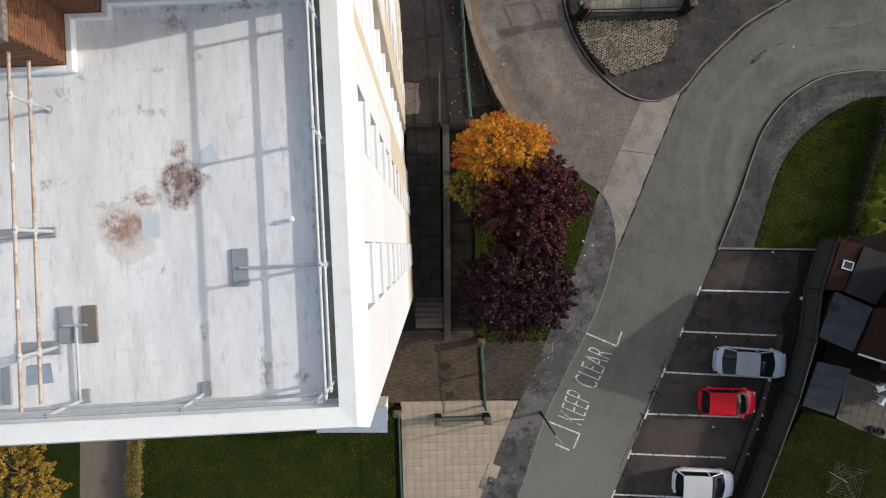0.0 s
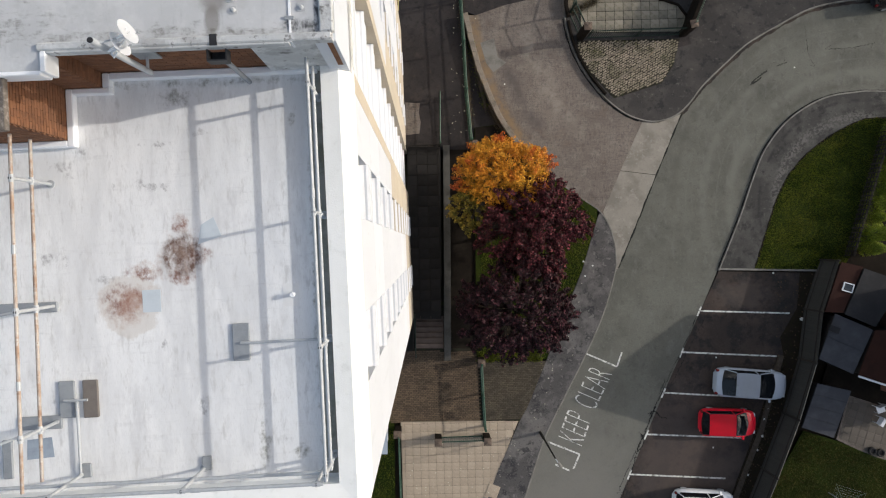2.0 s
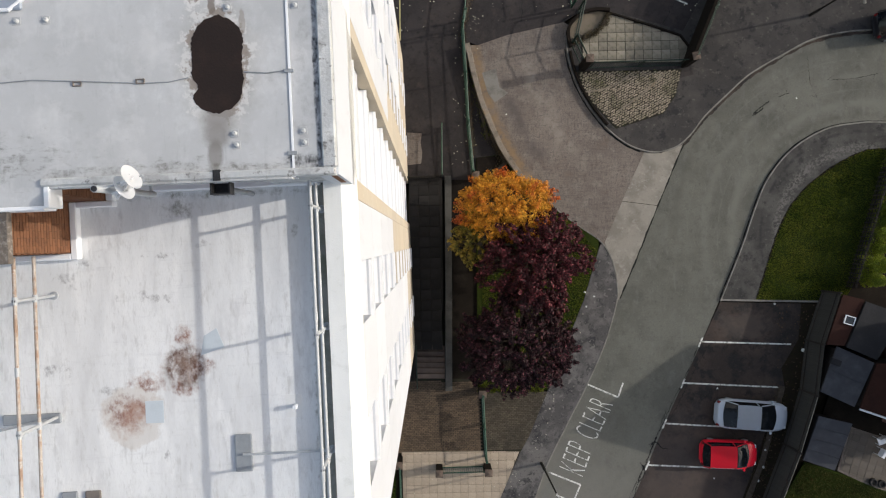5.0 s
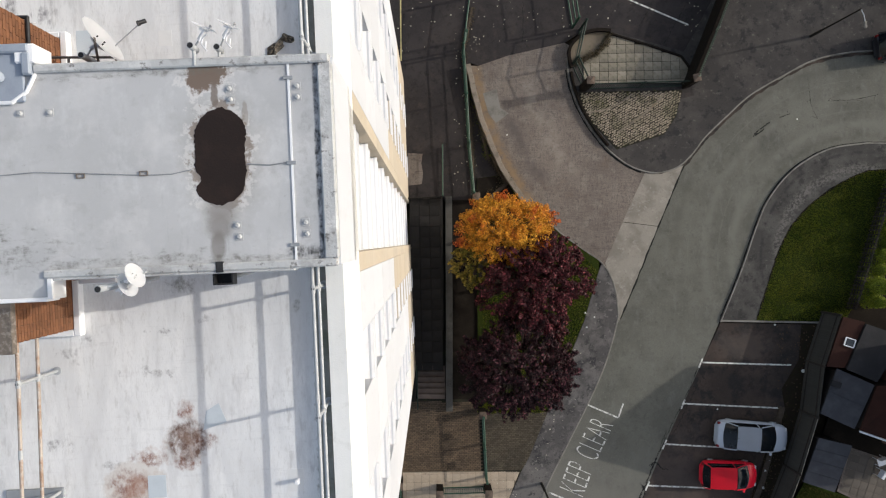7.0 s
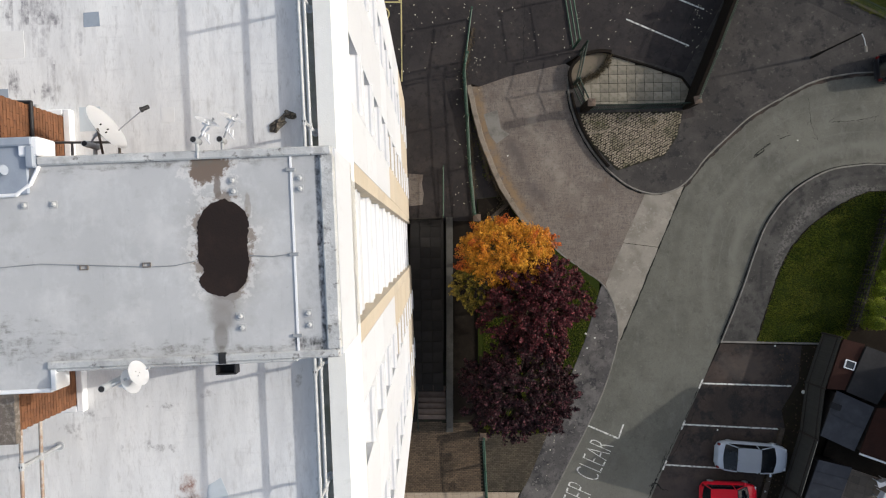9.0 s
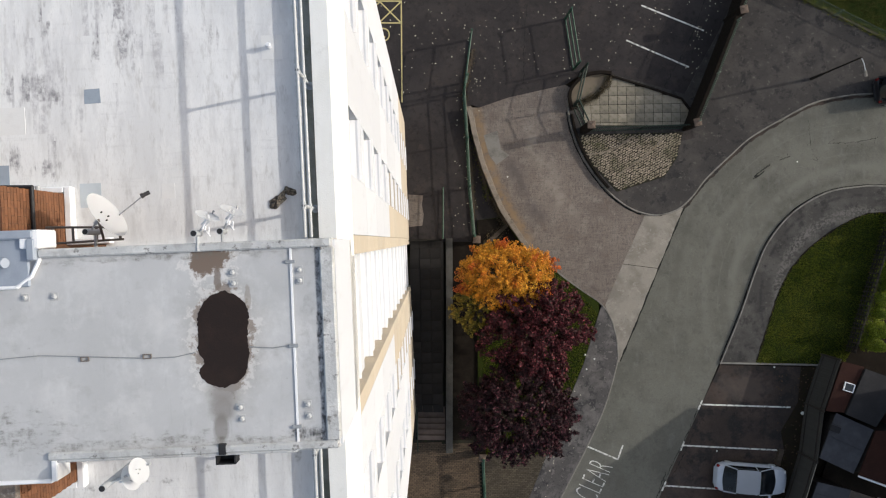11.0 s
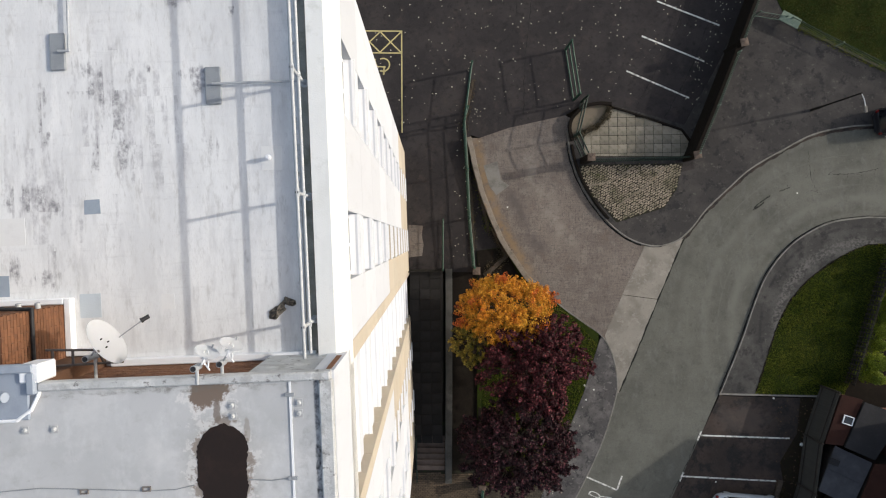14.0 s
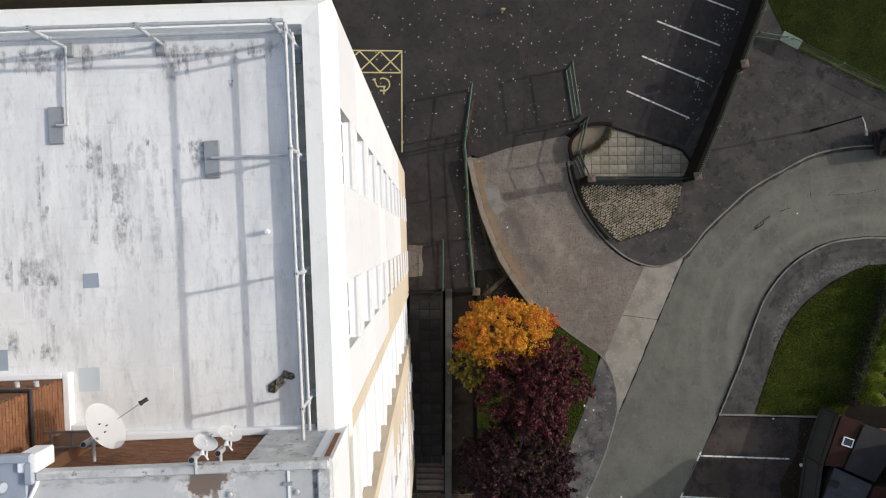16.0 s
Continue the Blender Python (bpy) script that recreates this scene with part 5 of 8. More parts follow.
# ---- street: markings, walls, fences ----
def lettering(name, text, origin, along, up, length, height, mat, label):
    """Painted letters: a line of the built-in font, stretched between two directions on the ground."""
    cu = bpy.data.curves.new(name, "FONT")
    cu.body = text
    cu.offset = -0.022
    tmp = bpy.data.objects.new(name, cu)
    scene.collection.objects.link(tmp)
    me = bpy.data.meshes.new_from_object(tmp.evaluated_get(bpy.context.evaluated_depsgraph_get()))
    bpy.data.objects.remove(tmp)
    bm = bmesh.new()
    bm.from_mesh(me)
    bpy.data.meshes.remove(me)
    xs, ys = [v.co.x for v in bm.verts], [v.co.y for v in bm.verts]
    o, a, u = Vector(origin), Vector(along).normalized() * length, Vector(up).normalized() * height
    for v in bm.verts:
        p = o + a * (v.co.x - min(xs)) / (max(xs) - min(xs)) + u * (v.co.y - min(ys)) / (max(ys) - min(ys))
        v.co = (p.x, p.y, 0.01)
    return tagged(link(name, bm, mat, drape=True), label, "road marking", kind="structure")


lettering("keep_marking", "KEEP", (8.96, -10.54), (0.34, 0.94), (-0.92, 0.39), 1.72, 1.5, WHITE_LINE, "worn white painted word on the road")
lettering("clear_marking", "CLEAR", (9.77, -8.45), (0.43, 0.90), (-0.92, 0.39), 2.38, 1.42, WHITE_LINE, "worn white painted word on the road")
for a, b in (((9.14, -5.05), (11.04, -5.85)), ((11.04, -5.85), (11.34, -5.01)), ((6.96, -10.28), (8.83, -11.01)), ((8.83, -11.01), (8.46, -11.87)), ((7.4, -11.61), (8.23, -11.97))):
    line_mark("keep_clear_bracket", a, b, 0.09, WHITE_LINE, "worn white bracket line round the painted words", "keep clear brackets")
# accessible bay
for a, b in (((-7.0, 21.37), (-2.0, 21.37)), ((-2.02, 21.41), (-1.93, 15.3)), ((-7.0, 20.06), (-2.0, 20.06)), ((-3.3, 21.33), (-2.05, 20.1)), ((-3.3, 20.1), (-2.05, 21.33)), ((-4.55, 21.33), (-3.3, 20.1)), ((-4.55, 20.1), (-3.3, 21.33)), ((-5.8, 21.33), (-4.55, 20.1)), ((-5.8, 20.1), (-4.55, 21.33))):
    line_mark("accessible_bay_line", a, b, 0.078, YELLOW_LINE, "yellow hatched accessible parking bay line", "accessible bay lines")
sym = bmesh.new()
arc = [Vector((-3.1 + 0.42 * math.cos(radians(a)), 19.35 + 0.42 * math.sin(radians(a)))) for a in range(120, -95, -12)]
for line in (arc, poly((-3.75, 19.65), (-3.55, 19.7)), poly((-3.62, 19.72), (-3.45, 19.28), (-2.95, 19.25)), poly((-3.0, 19.28), (-3.02, 18.75)), poly((-3.3, 19.02), (-2.95, 19.0))):
    sweep(line, 0.08, 0.013, 0.02, sym, 0.002)
tagged(link("wheelchair_symbol", sym, YELLOW_LINE, drape=True), "yellow wheelchair symbol painted on the tarmac", "road marking", kind="structure")

GREEN = material("green_painted_steel", (0.01728, 0.054, 0.03348), 0.5, spots=[(6, (0.027, 0.0702, 0.0459), 0.45, 0.65, 0.8, 6), (11, (0.054, 0.0378, 0.0216), 0.66, 0.74, 0.7, 6)], bump=0.1)
PALE_GREEN = material("faded_green_steel", (0.12, 0.1674, 0.126), 0.5, spots=[(6, (0.18, 0.2232, 0.18), 0.45, 0.65, 0.8, 6)], bump=0.1)
STONE = material("weathered_coping_stone", (0.21, 0.175, 0.14), 0.9, spots=[(2, (0.10, 0.085, 0.066), 0.45, 0.68, 0.8, 8), (25, (0.34, 0.32, 0.28), 0.55, 0.7, 0.5, 4), (1.2, (0.26, 0.16, 0.07), 0.58, 0.72, 0.6, 6)], bump=0.5)
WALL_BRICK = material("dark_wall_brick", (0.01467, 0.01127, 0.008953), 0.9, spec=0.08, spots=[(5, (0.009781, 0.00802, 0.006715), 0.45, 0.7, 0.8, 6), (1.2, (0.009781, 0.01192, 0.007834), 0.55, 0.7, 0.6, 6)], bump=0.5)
STEP_STONE = material("worn_brown_step_concrete", (0.20, 0.145, 0.115), 0.92, spots=[(2, (0.13, 0.095, 0.075), 0.45, 0.68, 0.8, 8)], bump=0.5)
# walls round the terrace carry the trees' shade in this dark colour
DARK_WALL = material("shade_dark_concrete", (0.02805, 0.02564, 0.02237), 0.92, spec=0.1, spots=[(1.2, (0.01785, 0.01725, 0.01428), 0.45, 0.7, 0.8, 7), (22, (0.0408, 0.03796, 0.03332), 0.55, 0.7, 0.5, 4)], bump=0.5)


def fence(points, height, pitch, mat, label, group="railings", base=0.0, bar=0.011, rails=(0.12, 0.94), rail_r=0.034, half=0.035, rail_mat=None):
    """Posts, two rails and bars along a plan line on the sloping ground."""
    pts = [Vector(p) for p in points]
    t = thing("railing", label, "railing", group, at=pose(pts[0].x, pts[0].y, gz(*pts[0]) + base))
    at = lambda p, z: (p.x - pts[0].x, p.y - pts[0].y, z + gz(*p) - gz(*pts[0]))
    shared = None
    for i, p in enumerate(pts):
        part("post", boxes((at(p, 0)[0] - half, at(p, 0)[0] + half, at(p, 0)[1] - half, at(p, 0)[1] + half, at(p, 0)[2] - 0.05, at(p, 0)[2] + height + 0.06), bevel=0.008), mat, t)
    for a, b in zip(pts, pts[1:]):
        for r in rails:
            part("rail", tube(bmesh.new(), at(a, height * r), at(b, height * r), rail_r, 6), rail_mat or mat, t)
        n = max(1, int((b - a).length / pitch))
        for k in range(1, n):
            p = a.lerp(b, k / n)
            if shared is None:
                ob = part("bar", tube(bmesh.new(), (0, 0, height * 0.06), (0, 0, height), bar, 5), mat, t)
                shared = ob.data
            else:
                ob = new("bar", shared)
                ob.parent = t
            ob.location = at(p, 0)
    return t


def densify(line, step):
    out = [line[0]]
    for p in line[1:]:
        if (p - out[-1]).length >= step:
            out.append(p)
    out[-1] = line[-1]
    return out


DARK_GREEN = material("dark_green_steel", (0.0108, 0.024, 0.0162), 0.6, spots=[(6, (0.018, 0.033, 0.0228), 0.45, 0.65, 0.8, 6)], bump=0.1)
side_rail = fence(poly((2.98, -5.55), (3.08, -7.42), (3.2, -9.3)), 1.3, 9.0, GREEN, "green steel railing beside the block paving", rails=(0.08, 0.97), rail_r=0.055, half=0.065)
# plates added to cast dark rectangles among the railing's shadows
for y in (-1.0, -2.75):
    part("plate", boxes((0.03 - 0.055 * y, 0.06 - 0.055 * y, y - 0.24, y + 0.2, 1.0, 1.24)), GREEN, side_rail, "added green plate under the top rail, for its shadow")
fence(poly((0.7, -10.0), (3.05, -9.92)), 1.15, 0.12, GREEN, "low green steel railing between two gate piers")
fence(poly((-1.8, -9.7), (-1.72, -12.2), (-1.62, -14.8), (-1.5, -18)), 1.3, 0.14, GREEN, "green steel railing beside the slab forecourt")
fence(poly((-0.9, -2.75), (-0.82, -5.2)), 0.85, 9.0, DARK_GREEN, "dark green handrail beside the terrace steps", rails=(0.5, 0.97), rail_r=0.03)
GATE = dict(rails=(0.04, 0.53, 0.97), rail_r=0.045, half=0.055)
fence(poly((2.11, 19.08), (1.75, 16.03)), 2.0, 9.0, GREEN, "tall green steel gate leaf standing open", **GATE)
fence(poly((1.9, 16.53), (1.72, 15.79), (1.92, 12.95), (2.07, 10.2), (2.36, 7.35)), 2.0, 0.14, GREEN, "tall green steel railing with thin bars and thick posts", bar=0.008, rails=(0.05, 0.3, 0.53, 0.97), rail_r=0.04, half=0.055)
fence(poly((0.55, 10.1), (0.57, 7.2)), 1.5, 0.6, GREEN, "green steel handrail in the yard", rails=(0.1, 0.5, 0.97))
fence(poly((0.5, 7.12), (-1.4, 7.04)), 1.3, 0.14, DARK_WALL, "dark railing at the head of the terrace")
fence(poly((7.78, 20.35), (8.27, 17.33)), 2.0, 9.0, GREEN, "tall green steel gate leaf standing open", **GATE)
fence(poly((8.72, 17.2), (8.25, 15.1), (8.87, 13.75)), 2.0, 0.15, DARK_GREEN, "faded dark green railing round a small bed", bar=0.009, **GATE)
fence(poly((9.3, 13.65), (12.2, 13.75), (14.9, 13.85)), 1.5, 0.13, DARK_GREEN, "dark green steel railing on the garden edge")
fence(poly((15.0, 13.95), (16.1, 16.7), (17.25, 19.75)), 0.42, 0.14, PALE_GREEN, "row of faded green pickets on a brick wall", base=1.86, bar=0.018, rails=(0.2, 0.75), rail_r=0.02, rail_mat=DARK_GREEN)
fence(poly((17.5, 20.4), (18.55, 23.3), (19.55, 26.3)), 0.42, 0.14, PALE_GREEN, "row of faded green pickets on a brick wall", base=1.86, bar=0.018, rails=(0.2, 0.75), rail_r=0.02, rail_mat=DARK_GREEN)
fence(poly((19.0, 22.45), (20.6, 22.2)), 0.9, 0.2, PALE_GREEN, "faded green gate beside the lawn", rail_r=0.022)
fence(poly((20.9, 22.1), (23.8, 20.65), (26.8, 19.2), (30, 17.6)), 1.0, 0.12, PALE_GREEN, "faded green palisade along the lawn", bar=0.013, rail_r=0.018, rail_mat=DARK_GREEN)
gate = link("gate_panel", boxes((-0.62, 0.62, -0.3, 0.3, 0.72, 0.77), bevel=0.02), PALE_GREEN)
gate.matrix_world = pose(20.85, 22.1, gz(20.85, 22.1), 6, 0, -26)
tagged(gate, "pale green metal panel lying across the fence", "panel")


def wall(name, line, width, height, label, mat, cap=None, z0=-0.12):
    w = thing(name, label, "wall", kind="structure")
    part("wall_body", sweep(line, width, z0, height, bevel=0.01), mat, w, drape=True)
    if cap:
        part("coping", sweep(offset(line, 0.03), width + 0.06, height + 0.003, height + 0.07), cap, w, "weathered stone coping", drape=True)
    return w


ramp = wall("ramp_wall", RAMP_WALL, 0.24, 0.5, "low curved wall with pale rust-stained coping", STONE)
fine = spline(RAMP_WALL, 8)
rng = random.Random(4)
k = 0
while k < len(fine) - 4:
    m = k
    while m < len(fine) - 1 and (fine[m] - fine[k]).length < rng.uniform(0.5, 0.62):
        m += 1
    run = [fine[k].lerp(fine[k + 1], 0.25), *fine[k + 1:m], fine[m - 1].lerp(fine[m], 0.8)]
    lift = rng.uniform(-0.012, 0.012)
    part("coping_stone", sweep(offset(run, 0.03 + rng.uniform(-0.015, 0.015)), 0.30, 0.503, 0.58 + lift, bevel=0.02), STONE, ramp, drape=True)
    k = m
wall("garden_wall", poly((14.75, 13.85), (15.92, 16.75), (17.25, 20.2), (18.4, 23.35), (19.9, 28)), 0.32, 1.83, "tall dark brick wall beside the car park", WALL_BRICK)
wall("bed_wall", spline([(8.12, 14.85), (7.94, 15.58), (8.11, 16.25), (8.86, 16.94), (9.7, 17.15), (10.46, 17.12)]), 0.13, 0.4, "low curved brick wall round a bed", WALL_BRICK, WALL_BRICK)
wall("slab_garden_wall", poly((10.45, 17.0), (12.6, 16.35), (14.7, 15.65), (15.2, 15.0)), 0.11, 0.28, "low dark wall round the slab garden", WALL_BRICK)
LEDGE = material("grey_weathered_ledge", (0.08438, 0.08213, 0.07537), 0.92, spec=0.1, spots=[(1.5, (0.054, 0.05175, 0.04725), 0.45, 0.66, 0.9, 8), (18, (0.1237, 0.1181, 0.1091), 0.56, 0.7, 0.6, 4)], bump=0.5)
wall("terrace_wall", poly((0.86, -5.45), (0.82, 1.5), (0.76, 7.2)), 0.34, 0.3, "retaining wall darkened for tree shade, with grey coping, beside the terrace", DARK_WALL, LEDGE, z0=-1.0)
wall("terrace_edge_wall", poly((-1.4, 7.15), (0.5, 7.15)), 0.25, 0.15, "wall darkened for tree shade at the end of the terrace", DARK_WALL, z0=-1.0)
wall("corner_low_wall", offset([p for p in KERB_NORTH if p.x < 10.4 and p.y < 14.9], -0.14), 0.12, 0.32, "low curved brick edging beside the drive", WALL_BRICK)

# sunken terrace with steps
SUNK = -0.84
ground_sheet("terrace", poly((-3.0, -3.0), (0.9, -3.0), (0.85, 7.1), (-3.0, 7.1)), SUNK, JOINT, "sunken terrace at the foot of the tower", "terrace", thick=0.2)
steps = thing("terrace_steps", "worn concrete steps from the yard down to the terrace", "steps", kind="structure")
for i in range(6):
    part("step", boxes((-0.86, 0.80, -4.85 + 0.31 * i, -4.85 + 0.31 * (i + 1) + 0.02, SUNK - 0.05, -0.02 - 0.137 * i), bevel=0.012), STEP_STONE, steps, drape=True)
for x in (-0.98,):
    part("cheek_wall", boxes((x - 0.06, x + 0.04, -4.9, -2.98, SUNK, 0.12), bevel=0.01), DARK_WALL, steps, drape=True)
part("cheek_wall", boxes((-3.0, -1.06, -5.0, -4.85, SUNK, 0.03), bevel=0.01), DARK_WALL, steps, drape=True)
# plain ground, painted dark for the shade that lies on it
ground_sheet("area_floor", poly((-3.0, -5.0), (-1.02, -5.0), (-1.02, -3.0), (-3.0, -3.0)), -0.05, DARK_WALL, "ground beside the terrace steps, darkened for shade", "yard", thick=0.6)
cover = link("access_cover", boxes((-0.8, 0.55, -0.6, 0.6, 0.0, 0.05), bevel=0.01), SHADE_SLABS)
cover.matrix_world = pose(-0.45, 5.6, gz(-0.45, 5.6) + SUNK + 0.02)
tagged(cover, "grey access cover slab on the terrace", "access cover")


CAP_STONE = material("brown_cap_stone", (0.1125, 0.0826, 0.0644), 0.92, spots=[(3, (0.06, 0.0462, 0.0385), 0.45, 0.62, 0.9, 9), (14, (0.18, 0.14, 0.1155), 0.56, 0.68, 0.7, 6)], bump=0.7)


def pier(x, y, h, label, rot=0):
    p = thing("brick_pier", label, "pier", "brick piers", at=pose(x, y, gz(x, y), 0, 0, rot))
    part("shaft", boxes((-0.19, 0.19, -0.19, 0.19, -0.1, h), bevel=0.01), WALL_BRICK, p)
    bm = boxes((-0.22, 0.22, -0.22, 0.22, h + 0.002, h + 0.07), bevel=0.01)
    a = [bm.verts.new(c) for c in ((-0.21, -0.21, h + 0.071), (0.21, -0.21, h + 0.071), (0.21, 0.21, h + 0.071), (-0.21, 0.21, h + 0.071), (0, 0, h + 0.13))]
    for i in range(4):
        bm.faces.new((a[i], a[(i + 1) % 4], a[4]))
    part("cap", bm, CAP_STONE, p, "brown weathered stone cap")


for x, y, h in ((-1.86, -9.55, 1.2), (0.48, -9.98, 1.25), (3.3, -9.93, 1.25), (2.95, -5.45, 1.2), (8.87, 13.67, 2.2), (14.94, 13.89, 2.0), (17.41, 20.22, 2.3), (2.5, 7.15, 1.3)):
    pier(x, y, h, "dark brick pier with a stone cap beside railings", 12 if x > 14 else 0)


def lamp_post(x, y, h, reach, label):
    t = thing("street_lamp", label, "street lamp", "street lamps", at=pose(x, y, gz(x, y)))
    bm = tube(bmesh.new(), (0, 0, -0.1), (0, 0, 1.2), 0.085, 12)
    part("base", bm, DARK_WALL, t, smooth=True)
    part("column", tube(bmesh.new(), (0, 0, 1.2), (0, 0, h), 0.055, 12, 0.04), DARK_WALL, t, smooth=True)
    r = Vector((*reach, 0))
    part("bracket", pipe([(0, 0, h - 0.05), tuple(r * 0.5 + Vector((0, 0, h + 0.12))), tuple(r + Vector((0, 0, h + 0.15)))], 0.025, 8), GALV, t, smooth=True)
    d = r.normalized()
    m = Matrix.Translation(r + Vector((0, 0, h + 0.15))) @ d.to_3d().to_track_quat("X", "Z").to_matrix().to_4x4()
    bm = bmesh.new()
    box(bm, -0.05, 0.3, -0.08, 0.08, -0.05, 0.05, 0.035, m=m)
    part("head", bm, KERB, t, "grey lamp head")
    return t


lamp_post(6.5, -9.72, 4.95, (0.14, -0.2), "dark street lamp column with a short bracket on the footway")
lamp_post(22.42, 16.85, 4.9, (0.1, -0.75), "dark street lamp column with a pale head on the pavement")

# covers and patches in the ground
for x, y, w, d, mat, label, r in ((3.7, -13.15, 0.7, 0.75, SLABS, "pale concrete inspection cover in the footway", -20), (3.15, -13.85, 0.3, 0.7, KERB, "grey metal cover in the footway", -20), (14.9, 11.6 + 2.0, 1.0, 0.9, TARMAC, "dark square patch in the pavement", 15)):
    ob = link("ground_cover", boxes((-w / 2, w / 2, -d / 2, d / 2, -0.05, 0.012), bevel=0.004), mat)
    ob.matrix_world = pose(x, y, gz(x, y) + (0.1 if mat != KERB or x < 3.2 else 0.02), math.degrees(math.atan(SLOPE_Y)), -math.degrees(math.atan(SLOPE_X)), r)
    tagged(ob, label, "cover", "ground covers")


def crack(points, width, label, z=0.004, seed=0, twigs=True):
    """An irregular open crack filled with tar, with short side cracks."""
    rng = random.Random(seed)
    bm = bmesh.new()

    def run(line, w0):
        rows = []
        for i, p in enumerate(line):
            t = (line[min(i + 1, len(line) - 1)] - line[max(i - 1, 0)]).normalized()
            n = Vector((-t.y, t.x)) * w0 * rng.uniform(0.15, 0.6) * (1.2 + 1.2 * noise.noise(Vector((p.x * 2.3, p.y * 2.3, seed))))
            rows.append((bm.verts.new((*(p - n), z)), bm.verts.new((*(p + n), z))))
        for a, b in zip(rows, rows[1:]):
            if rng.random() > 0.08:
                bm.faces.new((a[0], b[0], b[1], a[1]))

    def jag(line):
        return [p + Vector((rng.gauss(0, 0.022), rng.gauss(0, 0.022))) for p in line]

    base = spline(points, 24)
    run(jag(base), width * 0.6)
    for p in base[::9]:
        if twigs and rng.random() < 0.6:
            a = rng.uniform(0, 6.28)
            q = p + Vector((math.cos(a), math.sin(a))) * rng.uniform(0.15, 0.5)
            run(jag([p.lerp(q, k / 6) for k in range(7)]), width * 0.3)
    return tagged(link("road_crack", bm, CRACK, drape=True), label, "crack", "road cracks", "structure")


def channel(name, line, width, label, seed, z=0.005, least=0.35, mat=CRACK):
    """A dirty, ragged strip of broken surface along a kerb."""
    bm = bmesh.new()
    rows = []
    fine = [a.lerp(b, k / 3) for a, b in zip(line, line[1:]) for k in range(3)]
    for i, p in enumerate(fine):
        t = (fine[min(i + 1, len(fine) - 1)] - fine[max(i - 1, 0)]).normalized()
        n = Vector((-t.y, t.x))
        wide = [width * max(least, 0.75 + 0.9 * noise.noise(Vector((p.x * 1.7, p.y * 1.7, seed + q))) + 0.5 * noise.noise(Vector((p.x * 6, p.y * 6, seed + q)))) for q in (0, 9)]
        rows.append((bm.verts.new((*(p - n * wide[0] / 2), z)), bm.verts.new((*(p + n * wide[1] / 2), z))))
    for a, b in zip(rows, rows[1:]):
        bm.faces.new((a[0], b[0], b[1], a[1]))
    return tagged(link(name, bm, mat, drape=True), label, "road edge", kind="structure")


channel("verge_channel", offset([p for p in KERB_RIGHT if p.x < 30], -0.035), 0.06, "dirt gathered along the verge kerb", 1)
channel("verge_edge", offset([p for p in VERGE_IN if p.x < 30], 0.03), 0.14, "dark soil between pavement and grass", 6, 0.104, 0.3, SHADE_EARTH)
channel("corner_channel", offset([p for p in KERB_NORTH if 14.6 < p.x < 30], 0.10), 0.20, "broken brown road edge along the corner kerb", 2, least=0.04, mat=BAY_TARMAC)
channel("footway_channel", offset([p for p in KERB_ISLAND if p.y < 0.2 and p.y > -16], 0.05), 0.10, "dirt gathered along the footway kerb", 3)
channel("crossover_channel", spline([(14.93, 9.16), (13.39, 5.45), (12.37, 2.93), (11.12, -0.08)], 16), 0.10, "dark cracked joint between crossover and road", 4, 0.032)
channel("drive_channel", offset([p for p in KERB_NORTH if p.x < 12.5 and p.y < 15], 0.06), 0.10, "dirt gathered along the corner kerb beside the drive", 5, 0.024)
CRACKS = [
    ([(11.9, -12.0), (12.3, -10.6), (12.75, -9.6), (13.2, -8.4), (13.75, -7.3)], 0.10), ([(13.75, -7.3), (14.4, -5.8), (14.9, -4.9), (15.9, -2.5)], 0.05),
    ([(12.9, -8.6), (13.3, -8.5), (13.7, -8.9)], 0.09), ([(11.3, -13.6), (11.7, -12.6), (11.9, -12.0)], 0.08), ([(12.2, -10.9), (12.6, -10.4), (12.5, -9.8)], 0.10),
    ([(11.2, -12.9), (12.1, -10.9), (12.9, -9.2), (13.9, -6.6)], 0.05), ([(14.2, -7.0), (14.9, -5.6), (15.6, -4.2), (16.3, -2.9)], 0.05),
]
CRACKS += [
    ([(22.3, 14.4), (22.5, 12.8), (22.9, 11.9)], 0.03), ([(23.5, 13.0), (25.0, 13.1), (26.5, 13.4)], 0.04), ([(19.1, 11.0), (19.5, 11.35), (20.0, 11.7)], 0.12), ([(19.05, 10.9), (19.4, 11.1), (19.7, 11.35)], 0.10), ([(20.6, 12.0), (21.2, 12.25)], 0.06),
]
CRACKS += [
    ([(17.1, 0.2), (18.3, 2.9), (19.1, 5.2), (19.9, 7.0)], 0.06), ([(13.0, 15.2), (15, 18.7), (16.4, 22.3)], 0.05), ([(12.0, 16.9), (13.6, 20), (15.6, 24.8)], 0.03), ([(5.3, 16.5), (5.4, 20), (5.9, 25)], 0.04), ([(3.0, 20.0), (4.6, 21.5), (4.9, 24)], 0.03),
]
for k, (pts, w) in enumerate(CRACKS):
    crack(pts, w, "ragged dark crack in the worn surface", 0.018 if k > 12 else 0.006, k, w < 0.1)
ground_sheet("drive_patch", poly((2.95, 13.37), (3.77, 13.64), (3.99, 12.53), (4.51, 12.19), (3.74, 11.61), (3.3, 12.17)), 0.026, KERB, "worn grey repair patch in the concrete drive", "repair patch")
yard_patch = ground_sheet("yard_patch", [Vector(p) for p in ((-1.5, 7.85), (-0.66, 7.95), (-0.58, 8.6), (-0.7, 9.2), (-0.62, 9.75), (-1.5, 9.8))], 0.02, CONCRETE, "pale worn concrete patch in the yard", "yard")
